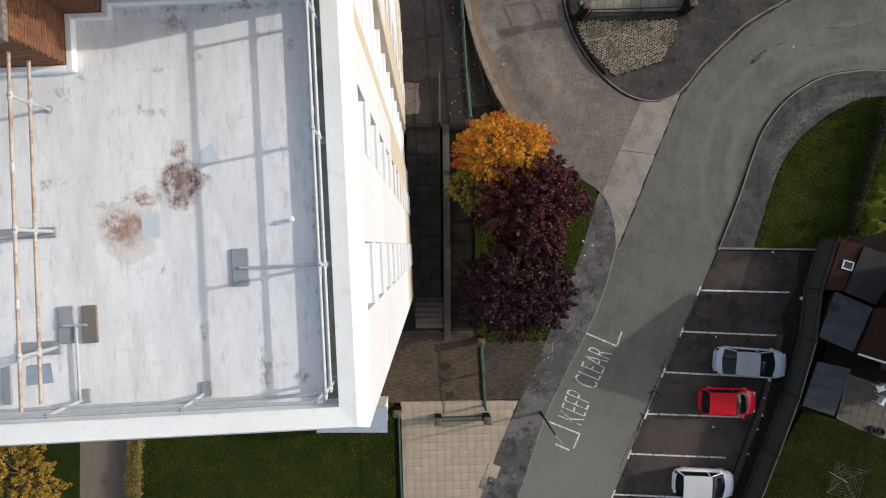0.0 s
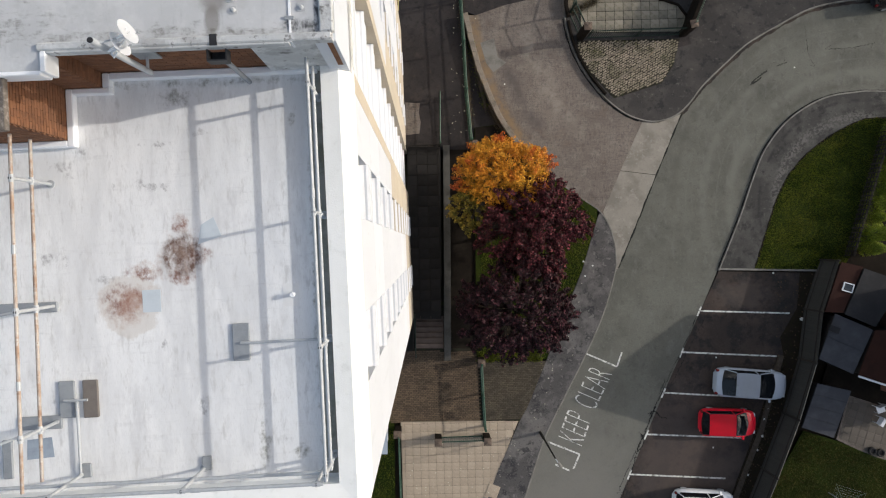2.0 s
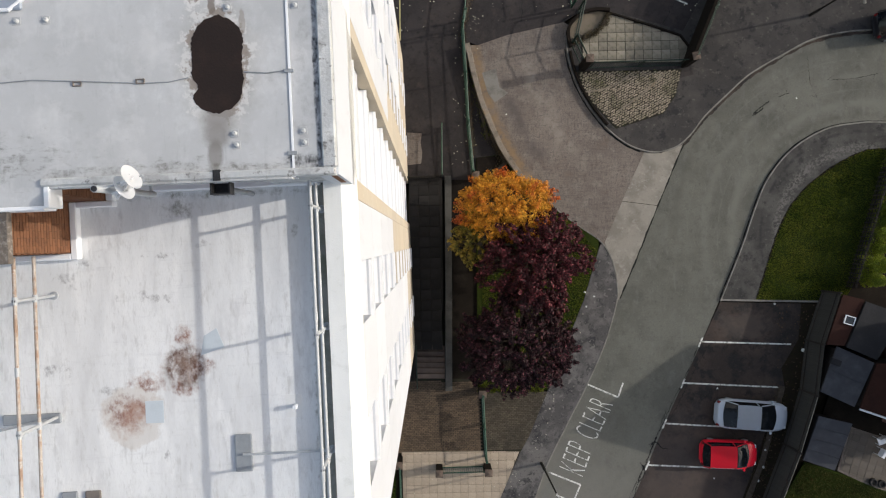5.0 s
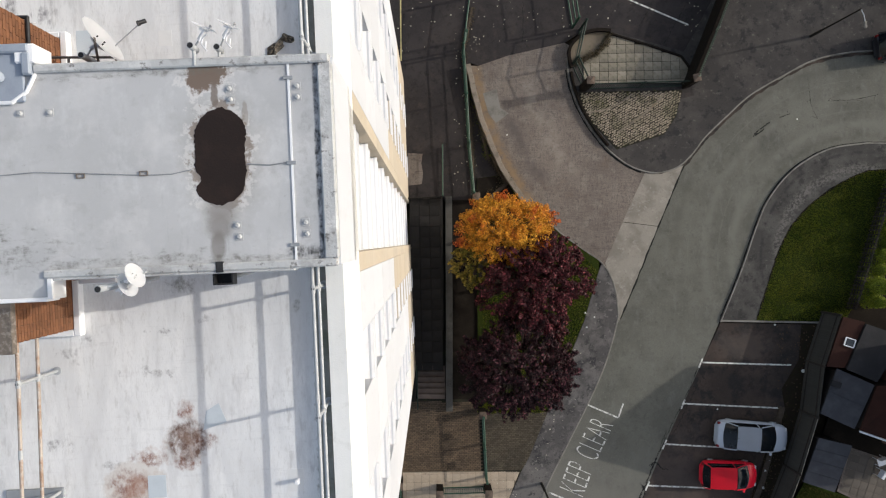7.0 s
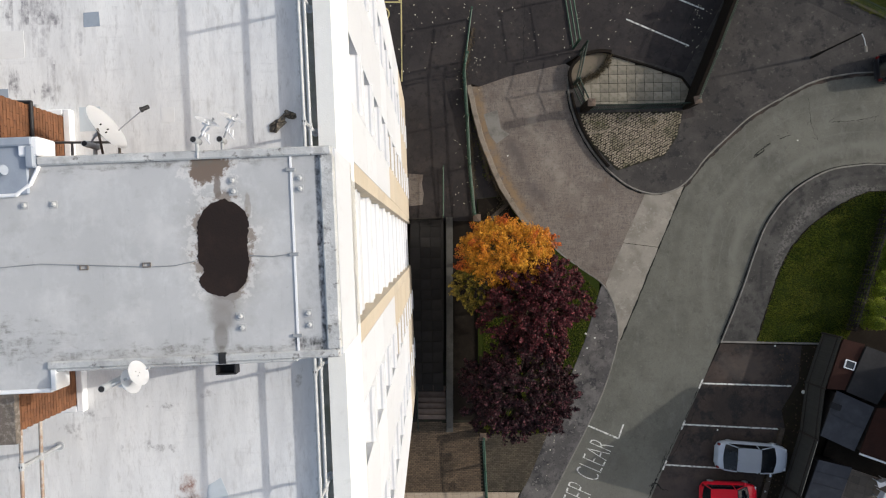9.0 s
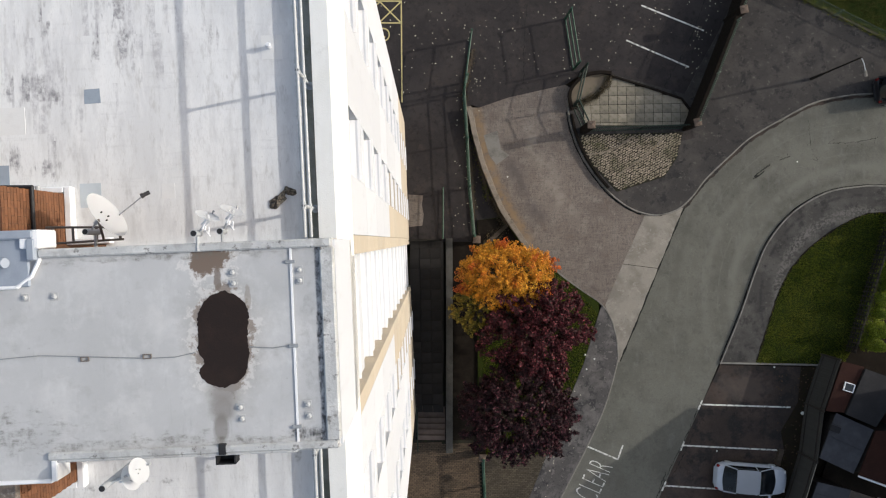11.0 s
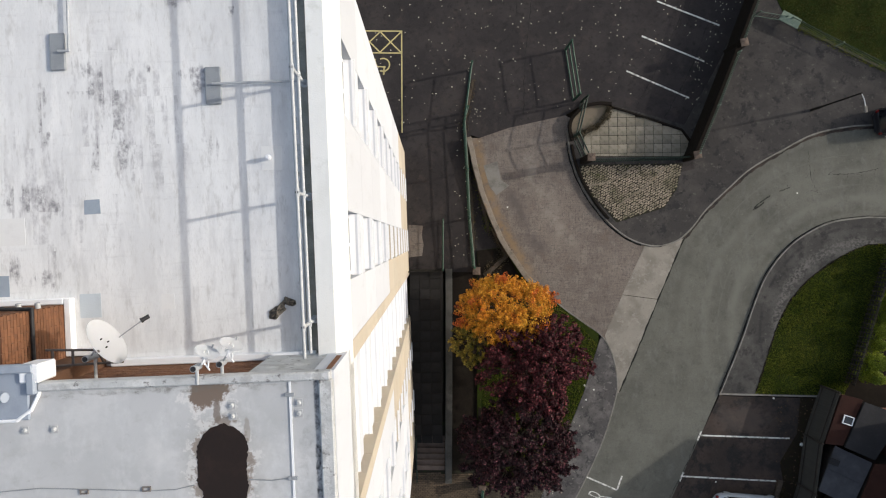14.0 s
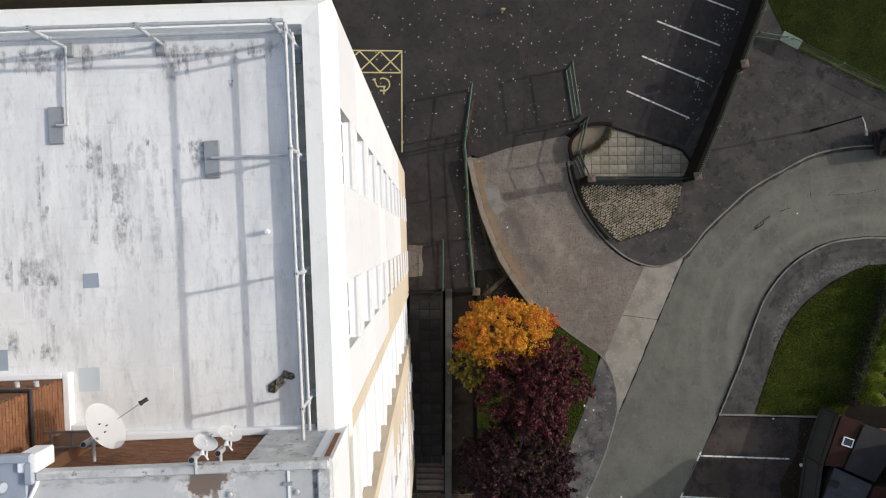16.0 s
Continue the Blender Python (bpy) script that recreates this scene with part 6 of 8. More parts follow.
hyd = thing("marker_post", "short yellow marker post on the car park", "marker post", at=pose(3.95, 23.72, gz(3.95, 23.72)))
part("post", tube(bmesh.new(), (0, 0, 0), (0, 0, 0.75), 0.05, 10), YELLOW_LINE, hyd)
part("plate", boxes((-0.12, 0.12, -0.03, 0.03, 0.5, 0.78), bevel=0.01), YELLOW_LINE, hyd)

# ---- trees, hedges, grass ----
def leaf_material(name, a, b, c, rough=0.6, spec=0.25, low=0.45, gain=1.0, power=1.6):
    """Leaves whose brightness differs one by one: most near the low value, some up to low + gain."""
    m = material(name, a, rough, spots=[(0.5, b, 0.42, 0.62, 0.9, 4), (1.6, c, 0.52, 0.68, 0.8, 4)], spec=spec)
    n, l = m.node_tree.nodes, m.node_tree.links
    bsdf = n["Principled BSDF"]
    old = bsdf.inputs["Base Color"].links[0].from_socket
    bend = n.new("ShaderNodeMath")
    bend.operation = "POWER"
    bend.inputs[1].default_value = power
    l.new(n.new("ShaderNodeNewGeometry").outputs["Random Per Island"], bend.inputs[0])
    span = n.new("ShaderNodeMapRange")
    span.inputs["To Min"].default_value, span.inputs["To Max"].default_value = low, low + gain
    l.new(bend.outputs[0], span.inputs["Value"])
    hsv = n.new("ShaderNodeHueSaturation")
    l.new(span.outputs[0], hsv.inputs["Value"])
    l.new(old, hsv.inputs["Color"])
    l.new(hsv.outputs[0], bsdf.inputs["Base Color"])
    return m


LEAF_GOLD = leaf_material("golden_leaf", (0.60, 0.25, 0.022), (0.64, 0.34, 0.035), (0.56, 0.13, 0.02), low=0.6, gain=0.8)
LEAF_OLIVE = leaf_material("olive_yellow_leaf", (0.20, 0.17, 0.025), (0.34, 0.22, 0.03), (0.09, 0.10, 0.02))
LEAF_RED = leaf_material("orange_red_leaf", (0.52, 0.12, 0.02), (0.60, 0.17, 0.02), (0.42, 0.06, 0.02))
LEAF_PURPLE = leaf_material("purple_leaf", (0.050, 0.0110, 0.0135), (0.070, 0.016, 0.019), (0.023, 0.0065, 0.008), 0.5, 0.14, 0.4, 3.2, 4.0)
LEAF_PURPLE_DARK = leaf_material("dark_purple_leaf", (0.029, 0.0095, 0.0125), (0.040, 0.0125, 0.0160), (0.014, 0.0055, 0.0075), 0.5, 0.16, 0.35, 3.4, 5.0)
LEAF_YELLOW = leaf_material("autumn_yellow_leaf", (0.33, 0.19, 0.025), (0.20, 0.15, 0.025), (0.42, 0.22, 0.025))
LEAF_HEDGE = leaf_material("hedge_leaf", (0.15, 0.125, 0.03), (0.26, 0.20, 0.045), (0.07, 0.065, 0.018))
LEAF_LIME = leaf_material("lime_conifer_leaf", (0.20, 0.27, 0.04), (0.30, 0.34, 0.06), (0.09, 0.15, 0.03))
let_through(LEAF_LIME, 0.5, (1.8, 1.7, 0.9))
LEAF_BROWN = leaf_material("brown_hedge_leaf", (0.055, 0.042, 0.02), (0.085, 0.06, 0.025), (0.03, 0.03, 0.014))
BARK = material("bark", (0.09, 0.07, 0.055), 0.95, spots=[(6, (0.05, 0.04, 0.03), 0.45, 0.65, 0.8, 6)], bump=0.8, bump_scale=30)


def leaves(bm, centre, spread, count, size, rng, flat=0.4, tone=0):
    """A clump of folded leaves round a point."""
    for _ in range(count):
        d = Vector((rng.gauss(0, 1), rng.gauss(0, 1), rng.gauss(0, 1)))
        p = centre + Vector((d.x * spread, d.y * spread, d.z * spread * 0.7))
        n = Vector((rng.gauss(0, 1), rng.gauss(0, 1), rng.gauss(0, 0.5) + flat * 2)).normalized()
        a = n.orthogonal().normalized()
        a.rotate(Matrix.Rotation(rng.uniform(0, 6.28), 3, n))
        b = n.cross(a)
        s = size * rng.uniform(0.6, 1.3)
        v = [bm.verts.new(q) for q in (p - a * s, p + b * s * 0.5 - n * s * 0.15, p + a * s, p - b * s * 0.5 - n * s * 0.15)]
        f1 = bm.faces.new((v[0], v[1], v[2]))
        f2 = bm.faces.new((v[0], v[2], v[3]))
        f1.material_index = f2.material_index = tone


def shoot(bm, centre, out, length, count, size, rng, tone=0, loose=0.55):
    """Leaves along a short shoot that grows outwards; they face away from the crown, so that each tuft has a lit and a shaded side."""
    side = out.orthogonal().normalized()
    over = out.cross(side)
    for _ in range(count):
        q = rng.random()
        swell = length * 0.42 * (1.15 - 0.8 * q)
        a = rng.uniform(0, 6.283)
        ring = side * math.cos(a) + over * math.sin(a)
        p = centre + out * length * (q - 0.35) + ring * swell * rng.random() ** 0.5 - Vector((0, 0, 0.12 * length * q))
        n = (ring * 0.7 + out * 0.55 + Vector((0, 0, 0.55)) + Vector((rng.gauss(0, 1), rng.gauss(0, 1), rng.gauss(0, 1))) * loose).normalized()
        u = n.orthogonal().normalized()
        u.rotate(Matrix.Rotation(rng.uniform(0, 6.283), 3, n))
        v = n.cross(u)
        k = size * rng.uniform(0.6, 1.3)
        w = [bm.verts.new(c) for c in (p - u * k, p + v * k * 0.55 - n * k * 0.18, p + u * k, p - v * k * 0.55 - n * k * 0.18)]
        f1, f2 = bm.faces.new((w[0], w[1], w[2])), bm.faces.new((w[0], w[2], w[3]))
        f1.material_index = f2.material_index = tone


def tree(x, y, crown, mats, seed, label, size=0.09, clumps=150, per=46, trunk=0.16, second=None, spread=0.5, ragged=0.36, loose=0.7):
    """Tapered trunk, limbs out to the tufts of the crown. crown: (dx, dy, z, rx, ry, rz)."""
    rng = random.Random(seed)
    t = thing("tree", label, "tree", "street trees", at=pose(x, y, gz(x, y)))
    cx, cy, cz, rx, ry, rz = crown
    fork = Vector((cx * 0.4, cy * 0.4, cz - rz * 0.75))
    part("trunk", tube(bmesh.new(), (0, 0, -0.1), fork, trunk, 10, trunk * 0.6), BARK, t, smooth=True)
    crown_bm = bmesh.new()
    limbs = bmesh.new()
    ends = []
    for k in range(clumps):
        while True:
            u = Vector((rng.uniform(-1, 1), rng.uniform(-1, 1), rng.uniform(-0.8, 1)))
            if 0.2 < u.length < 1:
                break
        d = u.normalized()
        w = 0.84 + ragged * noise.noise(d * 1.7 + Vector((seed * 5.1, 0, 0))) + 0.3 * ragged * noise.noise(d * 6.0 + Vector((seed * 3.3, 2, 0)))
        u = d * (u.length ** 0.5) * w
        p = Vector((cx + u.x * rx, cy + u.y * ry, cz + u.z * rz))
        ends.append(p)
        out = (Vector((d.x, d.y, d.z * 0.6 + 0.25)) + Vector((rng.gauss(0, 0.3), rng.gauss(0, 0.3), rng.gauss(0, 0.2)))).normalized()
        tone = second(p, u.length) if second else 0
        shoot(crown_bm, p, out, spread * rng.uniform(0.7, 1.35), int(per * rng.uniform(0.7, 1.3)), size, rng, tone, loose)
    for k in range(9):
        e = ends[k * len(ends) // 9]
        mid = fork.lerp(e, 0.5) + Vector((0, 0, 0.25))
        limb = tube(bmesh.new(), fork, mid, trunk * 0.45, 7, trunk * 0.25)
        tube(limb, mid, e, trunk * 0.25, 6, trunk * 0.08)
        part("limb", limb, BARK, t, smooth=True)
    for k in range(0, len(ends), 3):
        e = ends[k]
        near = fork.lerp(e, 0.55) + Vector((0, 0, 0.2))
        tube(limbs, near, e, 0.022, 5, 0.008)
    tagged(part("branchwork", limbs, BARK, t, smooth=True), kind="stuff")
    part("crown", crown_bm, mats, t)
    return t


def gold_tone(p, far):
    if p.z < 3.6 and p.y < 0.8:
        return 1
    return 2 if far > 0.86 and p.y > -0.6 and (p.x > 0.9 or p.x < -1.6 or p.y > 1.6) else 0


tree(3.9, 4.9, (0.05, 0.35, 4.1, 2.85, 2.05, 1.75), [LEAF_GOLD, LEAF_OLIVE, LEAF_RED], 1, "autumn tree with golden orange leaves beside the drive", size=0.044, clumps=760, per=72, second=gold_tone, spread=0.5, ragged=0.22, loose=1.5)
tree(2.55, 3.5, (-0.2, 0.0, 3.1, 1.35, 1.6, 0.95), [LEAF_OLIVE, LEAF_GOLD], 9, "smaller olive and yellow autumn tree in the shade", size=0.06, clumps=150, per=46, trunk=0.09, spread=0.36)
tree(5.7, 2.2, (-0.2, 0.3, 3.95, 2.95, 3.2, 2.35), [LEAF_PURPLE], 2, "purple-leaved tree on the grass bed", size=0.082, clumps=700, per=50, spread=0.46, ragged=0.40)
tree(4.75, -2.3, (-0.1, 0.0, 3.85, 3.4, 3.05, 2.35), [LEAF_PURPLE_DARK], 3, "dark purple-leaved tree on the grass bed", size=0.082, clumps=720, per=50, spread=0.46, ragged=0.40)
tree(-22.6, -12.8, (0, 0, 3.2, 2.6, 2.6, 1.8), [LEAF_YELLOW], 4, "yellow-brown autumn tree beside the garden path", size=0.06, clumps=240, per=64, spread=0.42)


def hedge(line, width, height, mat, label, seed, count=900, size=0.05, name="hedge"):
    rng = random.Random(seed)
    t = thing(name, label, "hedge")
    pts = [Vector(p) for p in line]
    part("stem_mass", sweep(densify(pts, 0.1), width * 0.4, -0.05, height * 0.6), BARK, t, drape=True)
    bm = bmesh.new()
    for a, b in zip(pts, pts[1:]):
        d = (b - a).normalized()
        s = Vector((-d.y, d.x))
        for _ in range(int(count * (b - a).length / 5)):
            p = a.lerp(b, rng.random()) - s * width * 0.2
            q = p + s * rng.uniform(-0.5, 0.5) * width * (0.85 + 0.4 * noise.noise(Vector((p.x * 1.3, p.y * 1.3, seed))))
            leaves(bm, Vector((q.x, q.y, rng.uniform(0.1, 1) ** 0.6 * height * (0.9 + 0.25 * noise.noise(Vector((p.x * 0.9, p.y * 0.9, 4)))))), 0.07, 4, size, rng, 0.4)
    part("foliage", bm, mat, t, drape=True)
    return t


hedge([(-16.95, -9.5), (-17.1, -19)], 0.9, 1.0, [LEAF_HEDGE], "clipped yellow-green hedge beside the lawn", 5, 2600, 0.04)
hedge([(27.5, 8.5), (26.7, 5.4), (25.9, 2.6), (25.45, 1.0)], 1.0, 0.75, [LEAF_LIME], "low lime-green growth between conifers behind a trellis", 6, 1900, 0.045)


def conifer(x, y, h, r, seed):
    """A narrow cone of upright sprays round a stem."""
    rng = random.Random(seed)
    t = thing("conifer", "narrow lime-green conifer behind a timber trellis", "conifer", "conifers behind the trellis", at=pose(x, y, gz(x, y)))
    part("trunk", tube(bmesh.new(), (0, 0, -0.1), (0, 0, h * 0.85), 0.05, 8, 0.015), BARK, t, smooth=True)
    bm = bmesh.new()
    for _ in range(int(210 * h)):
        q = rng.random() ** 0.8
        a = rng.uniform(0, 6.283)
        w = r * (1 - q ** 2.2) ** 0.7 * (0.75 + 0.35 * noise.noise(Vector((math.cos(a) * 1.6, math.sin(a) * 1.6, q * 3 + seed)))) * rng.uniform(0.7, 1.05)
        out = Vector((math.cos(a) * 0.45, math.sin(a) * 0.45, 1)).normalized()
        shoot(bm, Vector((math.cos(a) * w, math.sin(a) * w, 0.08 + q * (h - 0.2))), out, 0.26 * rng.uniform(0.7, 1.3), 22, 0.03, rng, 0, 0.5)
    part("foliage", bm, [LEAF_LIME], t)


for k, (y, h, r) in enumerate(((1.2, 2.0, 0.5), (2.1, 2.35, 0.62), (3.0, 1.35, 0.45), (3.8, 2.15, 0.6), (4.6, 1.15, 0.42), (5.35, 1.9, 0.58), (6.2, 1.3, 0.5), (6.9, 1.75, 0.55), (7.7, 1.9, 0.55), (8.6, 2.3, 0.6))):
    conifer(25.62 + (y - 1) * 0.273, y, h, r, k)
hedge([(2.9, -5.2), (6.6, -5.1)], 0.5, 0.28, [GRASS], "low fringe of rough grass and weeds", 8, 1100, 0.05, "weed_fringe")
hedge([(2.95, 6.9), (4.2, 8.0), (3.4, 9.6)], 0.7, 0.25, [LEAF_BROWN], "low weeds and dead stems by the ramp wall", 11, 420, 0.05, "weed_fringe")


hedge([(2.3, 8.3), (2.2, 10.9), (1.95, 13.6), (1.7, 15.9), (2.2, 18.5)], 0.4, 0.18, [LEAF_BROWN], "weeds and leaf litter along the green railing", 12, 260, 0.04, "weed_fringe")
hedge([(3.2, 9.4), (2.75, 11.3), (2.25, 13.4)], 0.5, 0.15, [GRASS], "thin weeds behind the ramp wall", 13, 220, 0.04, "weed_fringe")
hedge([(20.9, -5.2), (19.7, -9.6), (17.9, -14.2)], 0.8, 0.12, [LEAF_BROWN], "low moss and weeds in the soil margin", 14, 240, 0.035, "weed_fringe")
hedge([(16.4, 17.2), (18.0, 21.0), (19.2, 24.5)], 0.35, 0.15, [LEAF_BROWN], "weeds along the foot of the brick wall", 15, 200, 0.04, "weed_fringe")
hedge([(9.6, 12.9), (11.5, 13.4), (13.6, 13.5)], 0.5, 0.1, [GRASS], "moss and grass growing between cobbles", 16, 300, 0.03, "weed_fringe")
hedge([(10.5, 16.85), (10.25, 16.3), (9.7, 15.68), (8.96, 15.3), (8.4, 15.1)], 0.35, 0.45, [LEAF_BROWN], "low brown-green hedge across the small bed", 18, 800, 0.04)
hedge([(21.2, 22.1), (24, 20.7), (27, 19.3)], 0.4, 0.2, [GRASS], "long grass along the palisade", 17, 260, 0.05, "weed_fringe")


def turf(name, outline, count, seed, label, z=0.1, tall=0.09, mat=GRASS):
    rng = random.Random(seed)
    xs, ys = [p[0] for p in outline], [p[1] for p in outline]
    verts, faces = [], []
    while len(faces) < count:
        x, y = rng.uniform(min(xs), max(xs)), rng.uniform(min(ys), max(ys))
        if not inside((x, y), outline):
            continue
        a = rng.uniform(0, 6.28)
        h = tall * rng.uniform(0.4, 1.2) * (0.8 + 0.5 * noise.noise(Vector((x * 0.8, y * 0.8, seed))))
        w, lean = 0.02, h * 0.9
        base = gz(x, y) + z
        dx, dy = math.cos(a), math.sin(a)
        i = len(verts)
        verts += [(x - dy * w, y + dx * w, base), (x + dy * w, y - dx * w, base), (x + dx * lean, y + dy * lean, base + h)]
        faces.append((i, i + 1, i + 2))
    me = bpy.data.meshes.new(name)
    me.from_pydata(verts, [], faces)
    me.materials.append(mat)
    return tagged(new(name, me), label, "grass", kind="stuff")


turf("verge_grass", [p for p in VERGE_IN if p.x < 29] + poly((24.4, -0.1), (26.2, 3.5), (28.6, 7.6)), 26000, 1, "lush green grass blades on the verge", 0.09)
turf("bed_grass", poly((2.8, -5.4), (6.8, -5.3), (8.95, -0.08), (9.8, 2.8), (8.6, 4.1), (5.9, 6.3), (5.2, 6.8), (5.0, 2.5), (3.0, 1.2), (3.0, -0.9), (5.0, -1.5), (5.0, -4.2), (2.8, -4.7)), 19000, 2, "green grass blades under the trees", 0.11)
turf("lawn_grass", poly((-16.9, -9), (-2.2, -9.6), (-1.95, -16), (-16.6, -16)), 26000, 3, "green grass blades on the shaded lawn", 0.03)
turf("garden_grass", poly((22.0, -9.7), (24.0, -10.3), (26.2, -11.2), (30, -12.5), (30, -16), (18.6, -16)), 24000, 4, "dull green grass blades in a back garden", 0.05, mat=GRASS_DULL)
turf("north_grass", poly((19.7, 24.9), (21.0, 22.4), (27, 19.4), (31, 18), (31, 28), (20.5, 28)), 24000, 5, "dull green grass blades behind the palisade", 0.12, mat=GRASS_DULL)

# ---- parked cars ----
CAR_GLASS = material("car_glass", (0.012, 0.016, 0.022), 0.05, spec=0.6, spots=[(2, (0.02, 0.024, 0.03), 0.4, 0.7, 0.8, 3)])
TYRE = material("tyre_rubber", (0.018, 0.018, 0.018), 0.85, spots=[(9, (0.035, 0.033, 0.03), 0.5, 0.7, 0.8, 5)], bump=0.3)
LENS = material("clear_lamp_lens", (0.55, 0.57, 0.6), 0.12, spots=[(20, (0.4, 0.42, 0.45), 0.5, 0.7, 0.8, 3)])
RED_LENS = material("red_lamp_lens", (0.16, 0.012, 0.012), 0.15, spots=[(20, (0.25, 0.01, 0.01), 0.5, 0.7, 0.8, 3)])
TRIM = material("grey_black_trim", (0.03, 0.03, 0.032), 0.6, spots=[(9, (0.05, 0.05, 0.05), 0.5, 0.7, 0.8, 4)])


def paint(name, colour, rough=0.28):
    m = material(name, colour, rough, spec=0.3, spots=[(1.2, tuple(c * 0.9 for c in colour), 0.45, 0.7, 0.7, 5), (9, tuple(c * 0.8 for c in colour), 0.62, 0.8, 0.5, 6)])
    m.node_tree.nodes["Principled BSDF"].inputs["Coat Weight"].default_value = 0.25
    m.node_tree.nodes["Principled BSDF"].inputs["Coat Roughness"].default_value = 0.08
    return m


def car(x, y, turn, L, W, H, colour, label, boot):
    """Front towards +x. boot: length of the rear deck (0 for a hatchback)."""
    t = thing("car", label, "car", "parked cars", at=pose(x, y, gz(x, y) + 0.01, math.degrees(math.atan(SLOPE_Y)), -math.degrees(math.atan(SLOPE_X)), turn))
    h = W / 2
    f, r = L / 2, -L / 2
    belt = H * 0.63
    wf, wr = f - 0.235 * L, r + boot * 0.42 + 0.02 * L  # feet of the windscreen and rear window
    # body: rounded sections from tail to nose
    st = [(r, 0.60, 0.36, belt * 0.70), (r + 0.012 * L, 0.78, 0.3, belt * 0.84), (r + 0.05 * L, 0.91, 0.24, belt * 0.94), (r + 0.12 * L, 0.975, 0.2, belt * 0.985), (r + 0.3 * L, 1.0, 0.19, belt), (0, 1.0, 0.19, belt), (wf - 0.02, 0.99, 0.19, belt * 0.985), (f - 0.15 * L, 0.955, 0.2, belt * 0.90), (f - 0.08 * L, 0.88, 0.22, belt * 0.82), (f - 0.035 * L, 0.75, 0.25, belt * 0.73), (f - 0.01 * L, 0.56, 0.3, belt * 0.62), (f, 0.40, 0.34, belt * 0.52)]
    bm = bmesh.new()
    rings = []
    for sx, w, lo, hi in st:
        w *= h
        sec = [(-0.80 * w, lo), (-0.97 * w, lo + 0.1), (-w, (lo + hi) / 2), (-0.965 * w, hi - 0.12), (-0.86 * w, hi - 0.02), (-0.45 * w, hi + 0.025), (0, hi + 0.035)]
        sec = sec + [(-a, b) for a, b in sec[-2::-1]]
        rings.append([bm.verts.new((sx, a, b)) for a, b in sec])
    for a, b in zip(rings, rings[1:]):
        for i in range(len(a) - 1):
            bm.faces.new((a[i], a[i + 1], b[i + 1], b[i]))
        bm.faces.new((a[-1], a[0], b[0], b[-1]))
    bm.faces.new(rings[0])
    bm.faces.new(rings[-1][::-1])
    part("body", bm, colour, t, smooth=True)
    # roof on pillars, glass between
    xf, xr = wf - 0.22 * L, wr + (0.125 if boot else 0.06) * L
    wb, wt = 0.90 * h, 0.80 * h
    bm = bmesh.new()
    grid = []
    for i in range(7):
        u = i / 6
        xx = xr + (xf - xr) * u
        crown = 1 - (2 * u - 1) ** 2 * 0.35
        grid.append([bm.verts.new((xx, wt * q * (1 - 0.06 * abs(2 * u - 1) ** 3), H - 0.05 * (abs(q) ** 2.5) - 0.035 * (1 - crown))) for q in (-1, -0.85, -0.5, 0, 0.5, 0.85, 1)])
    for a, b in zip(grid, grid[1:]):
        for i in range(6):
            bm.faces.new((a[i], a[i + 1], b[i + 1], b[i]))
    bmesh.ops.solidify(bm, geom=bm.faces[:], thickness=0.03)
    part("roof", bm, colour, t, smooth=True)

    bm = bmesh.new()
    lo = [bm.verts.new(c) for c in ((wr + 0.03, -wb * 0.93, belt - 0.05), (wf - 0.01, -wb * 0.93, belt - 0.05), (wf - 0.01, wb * 0.93, belt - 0.05), (wr + 0.03, wb * 0.93, belt - 0.05))]
    hi = [bm.verts.new(c) for c in ((xr + 0.03, -wt * 0.93, H - 0.09), (xf - 0.03, -wt * 0.93, H - 0.09), (xf - 0.03, wt * 0.93, H - 0.09), (xr + 0.03, wt * 0.93, H - 0.09))]
    for i in range(4):
        bm.faces.new((lo[i], lo[(i + 1) % 4], hi[(i + 1) % 4], hi[i]))
    bm.faces.new(hi)
    part("cabin", bm, TRIM, t, "dark interior")

    def pane(name, quad, label):
        b = bmesh.new()
        n = 8
        bow = {"windscreen": 0.14, "rear_window": -0.10}.get(name, 0.0)
        g = [[b.verts.new(Vector(quad[0]).lerp(Vector(quad[1]), i / n).lerp(Vector(quad[3]).lerp(Vector(quad[2]), i / n), j / 2) + Vector((bow * math.sin(math.pi * i / n) * (1 - j / 2 * 0.6), 0, 0.03 * math.sin(math.pi * i / n) * (1 if name != "side_window" else 0)))) for i in range(n + 1)] for j in range(3)]
        for p, q in zip(g, g[1:]):
            for i in range(n):
                b.faces.new((p[i], p[i + 1], q[i + 1], q[i]))
        bmesh.ops.solidify(b, geom=b.faces[:], thickness=0.012)
        part(name, b, CAR_GLASS, t, label, smooth=True)

    top = H - 0.055
    pane("windscreen", ((wf + 0.03, -wb * 0.93, belt - 0.02), (wf + 0.03, wb * 0.93, belt - 0.02), (xf, wt * 0.93, top + 0.005), (xf, -wt * 0.93, top + 0.005)), "dark tinted glass")
    pane("rear_window", ((wr, -wb * 0.9, belt - 0.02), (wr, wb * 0.9, belt - 0.02), (xr, wt * 0.9, top), (xr, -wt * 0.9, top)), "dark tinted glass")
    for s in (-1, 1):
        pane("side_window", ((wr + 0.16, s * wb, belt - 0.03), (wf - 0.05, s * wb, belt - 0.03), (xf - 0.02, s * wt * 1.0, top - 0.02), (xr + 0.08, s * wt * 1.0, top - 0.02)), "dark tinted glass")
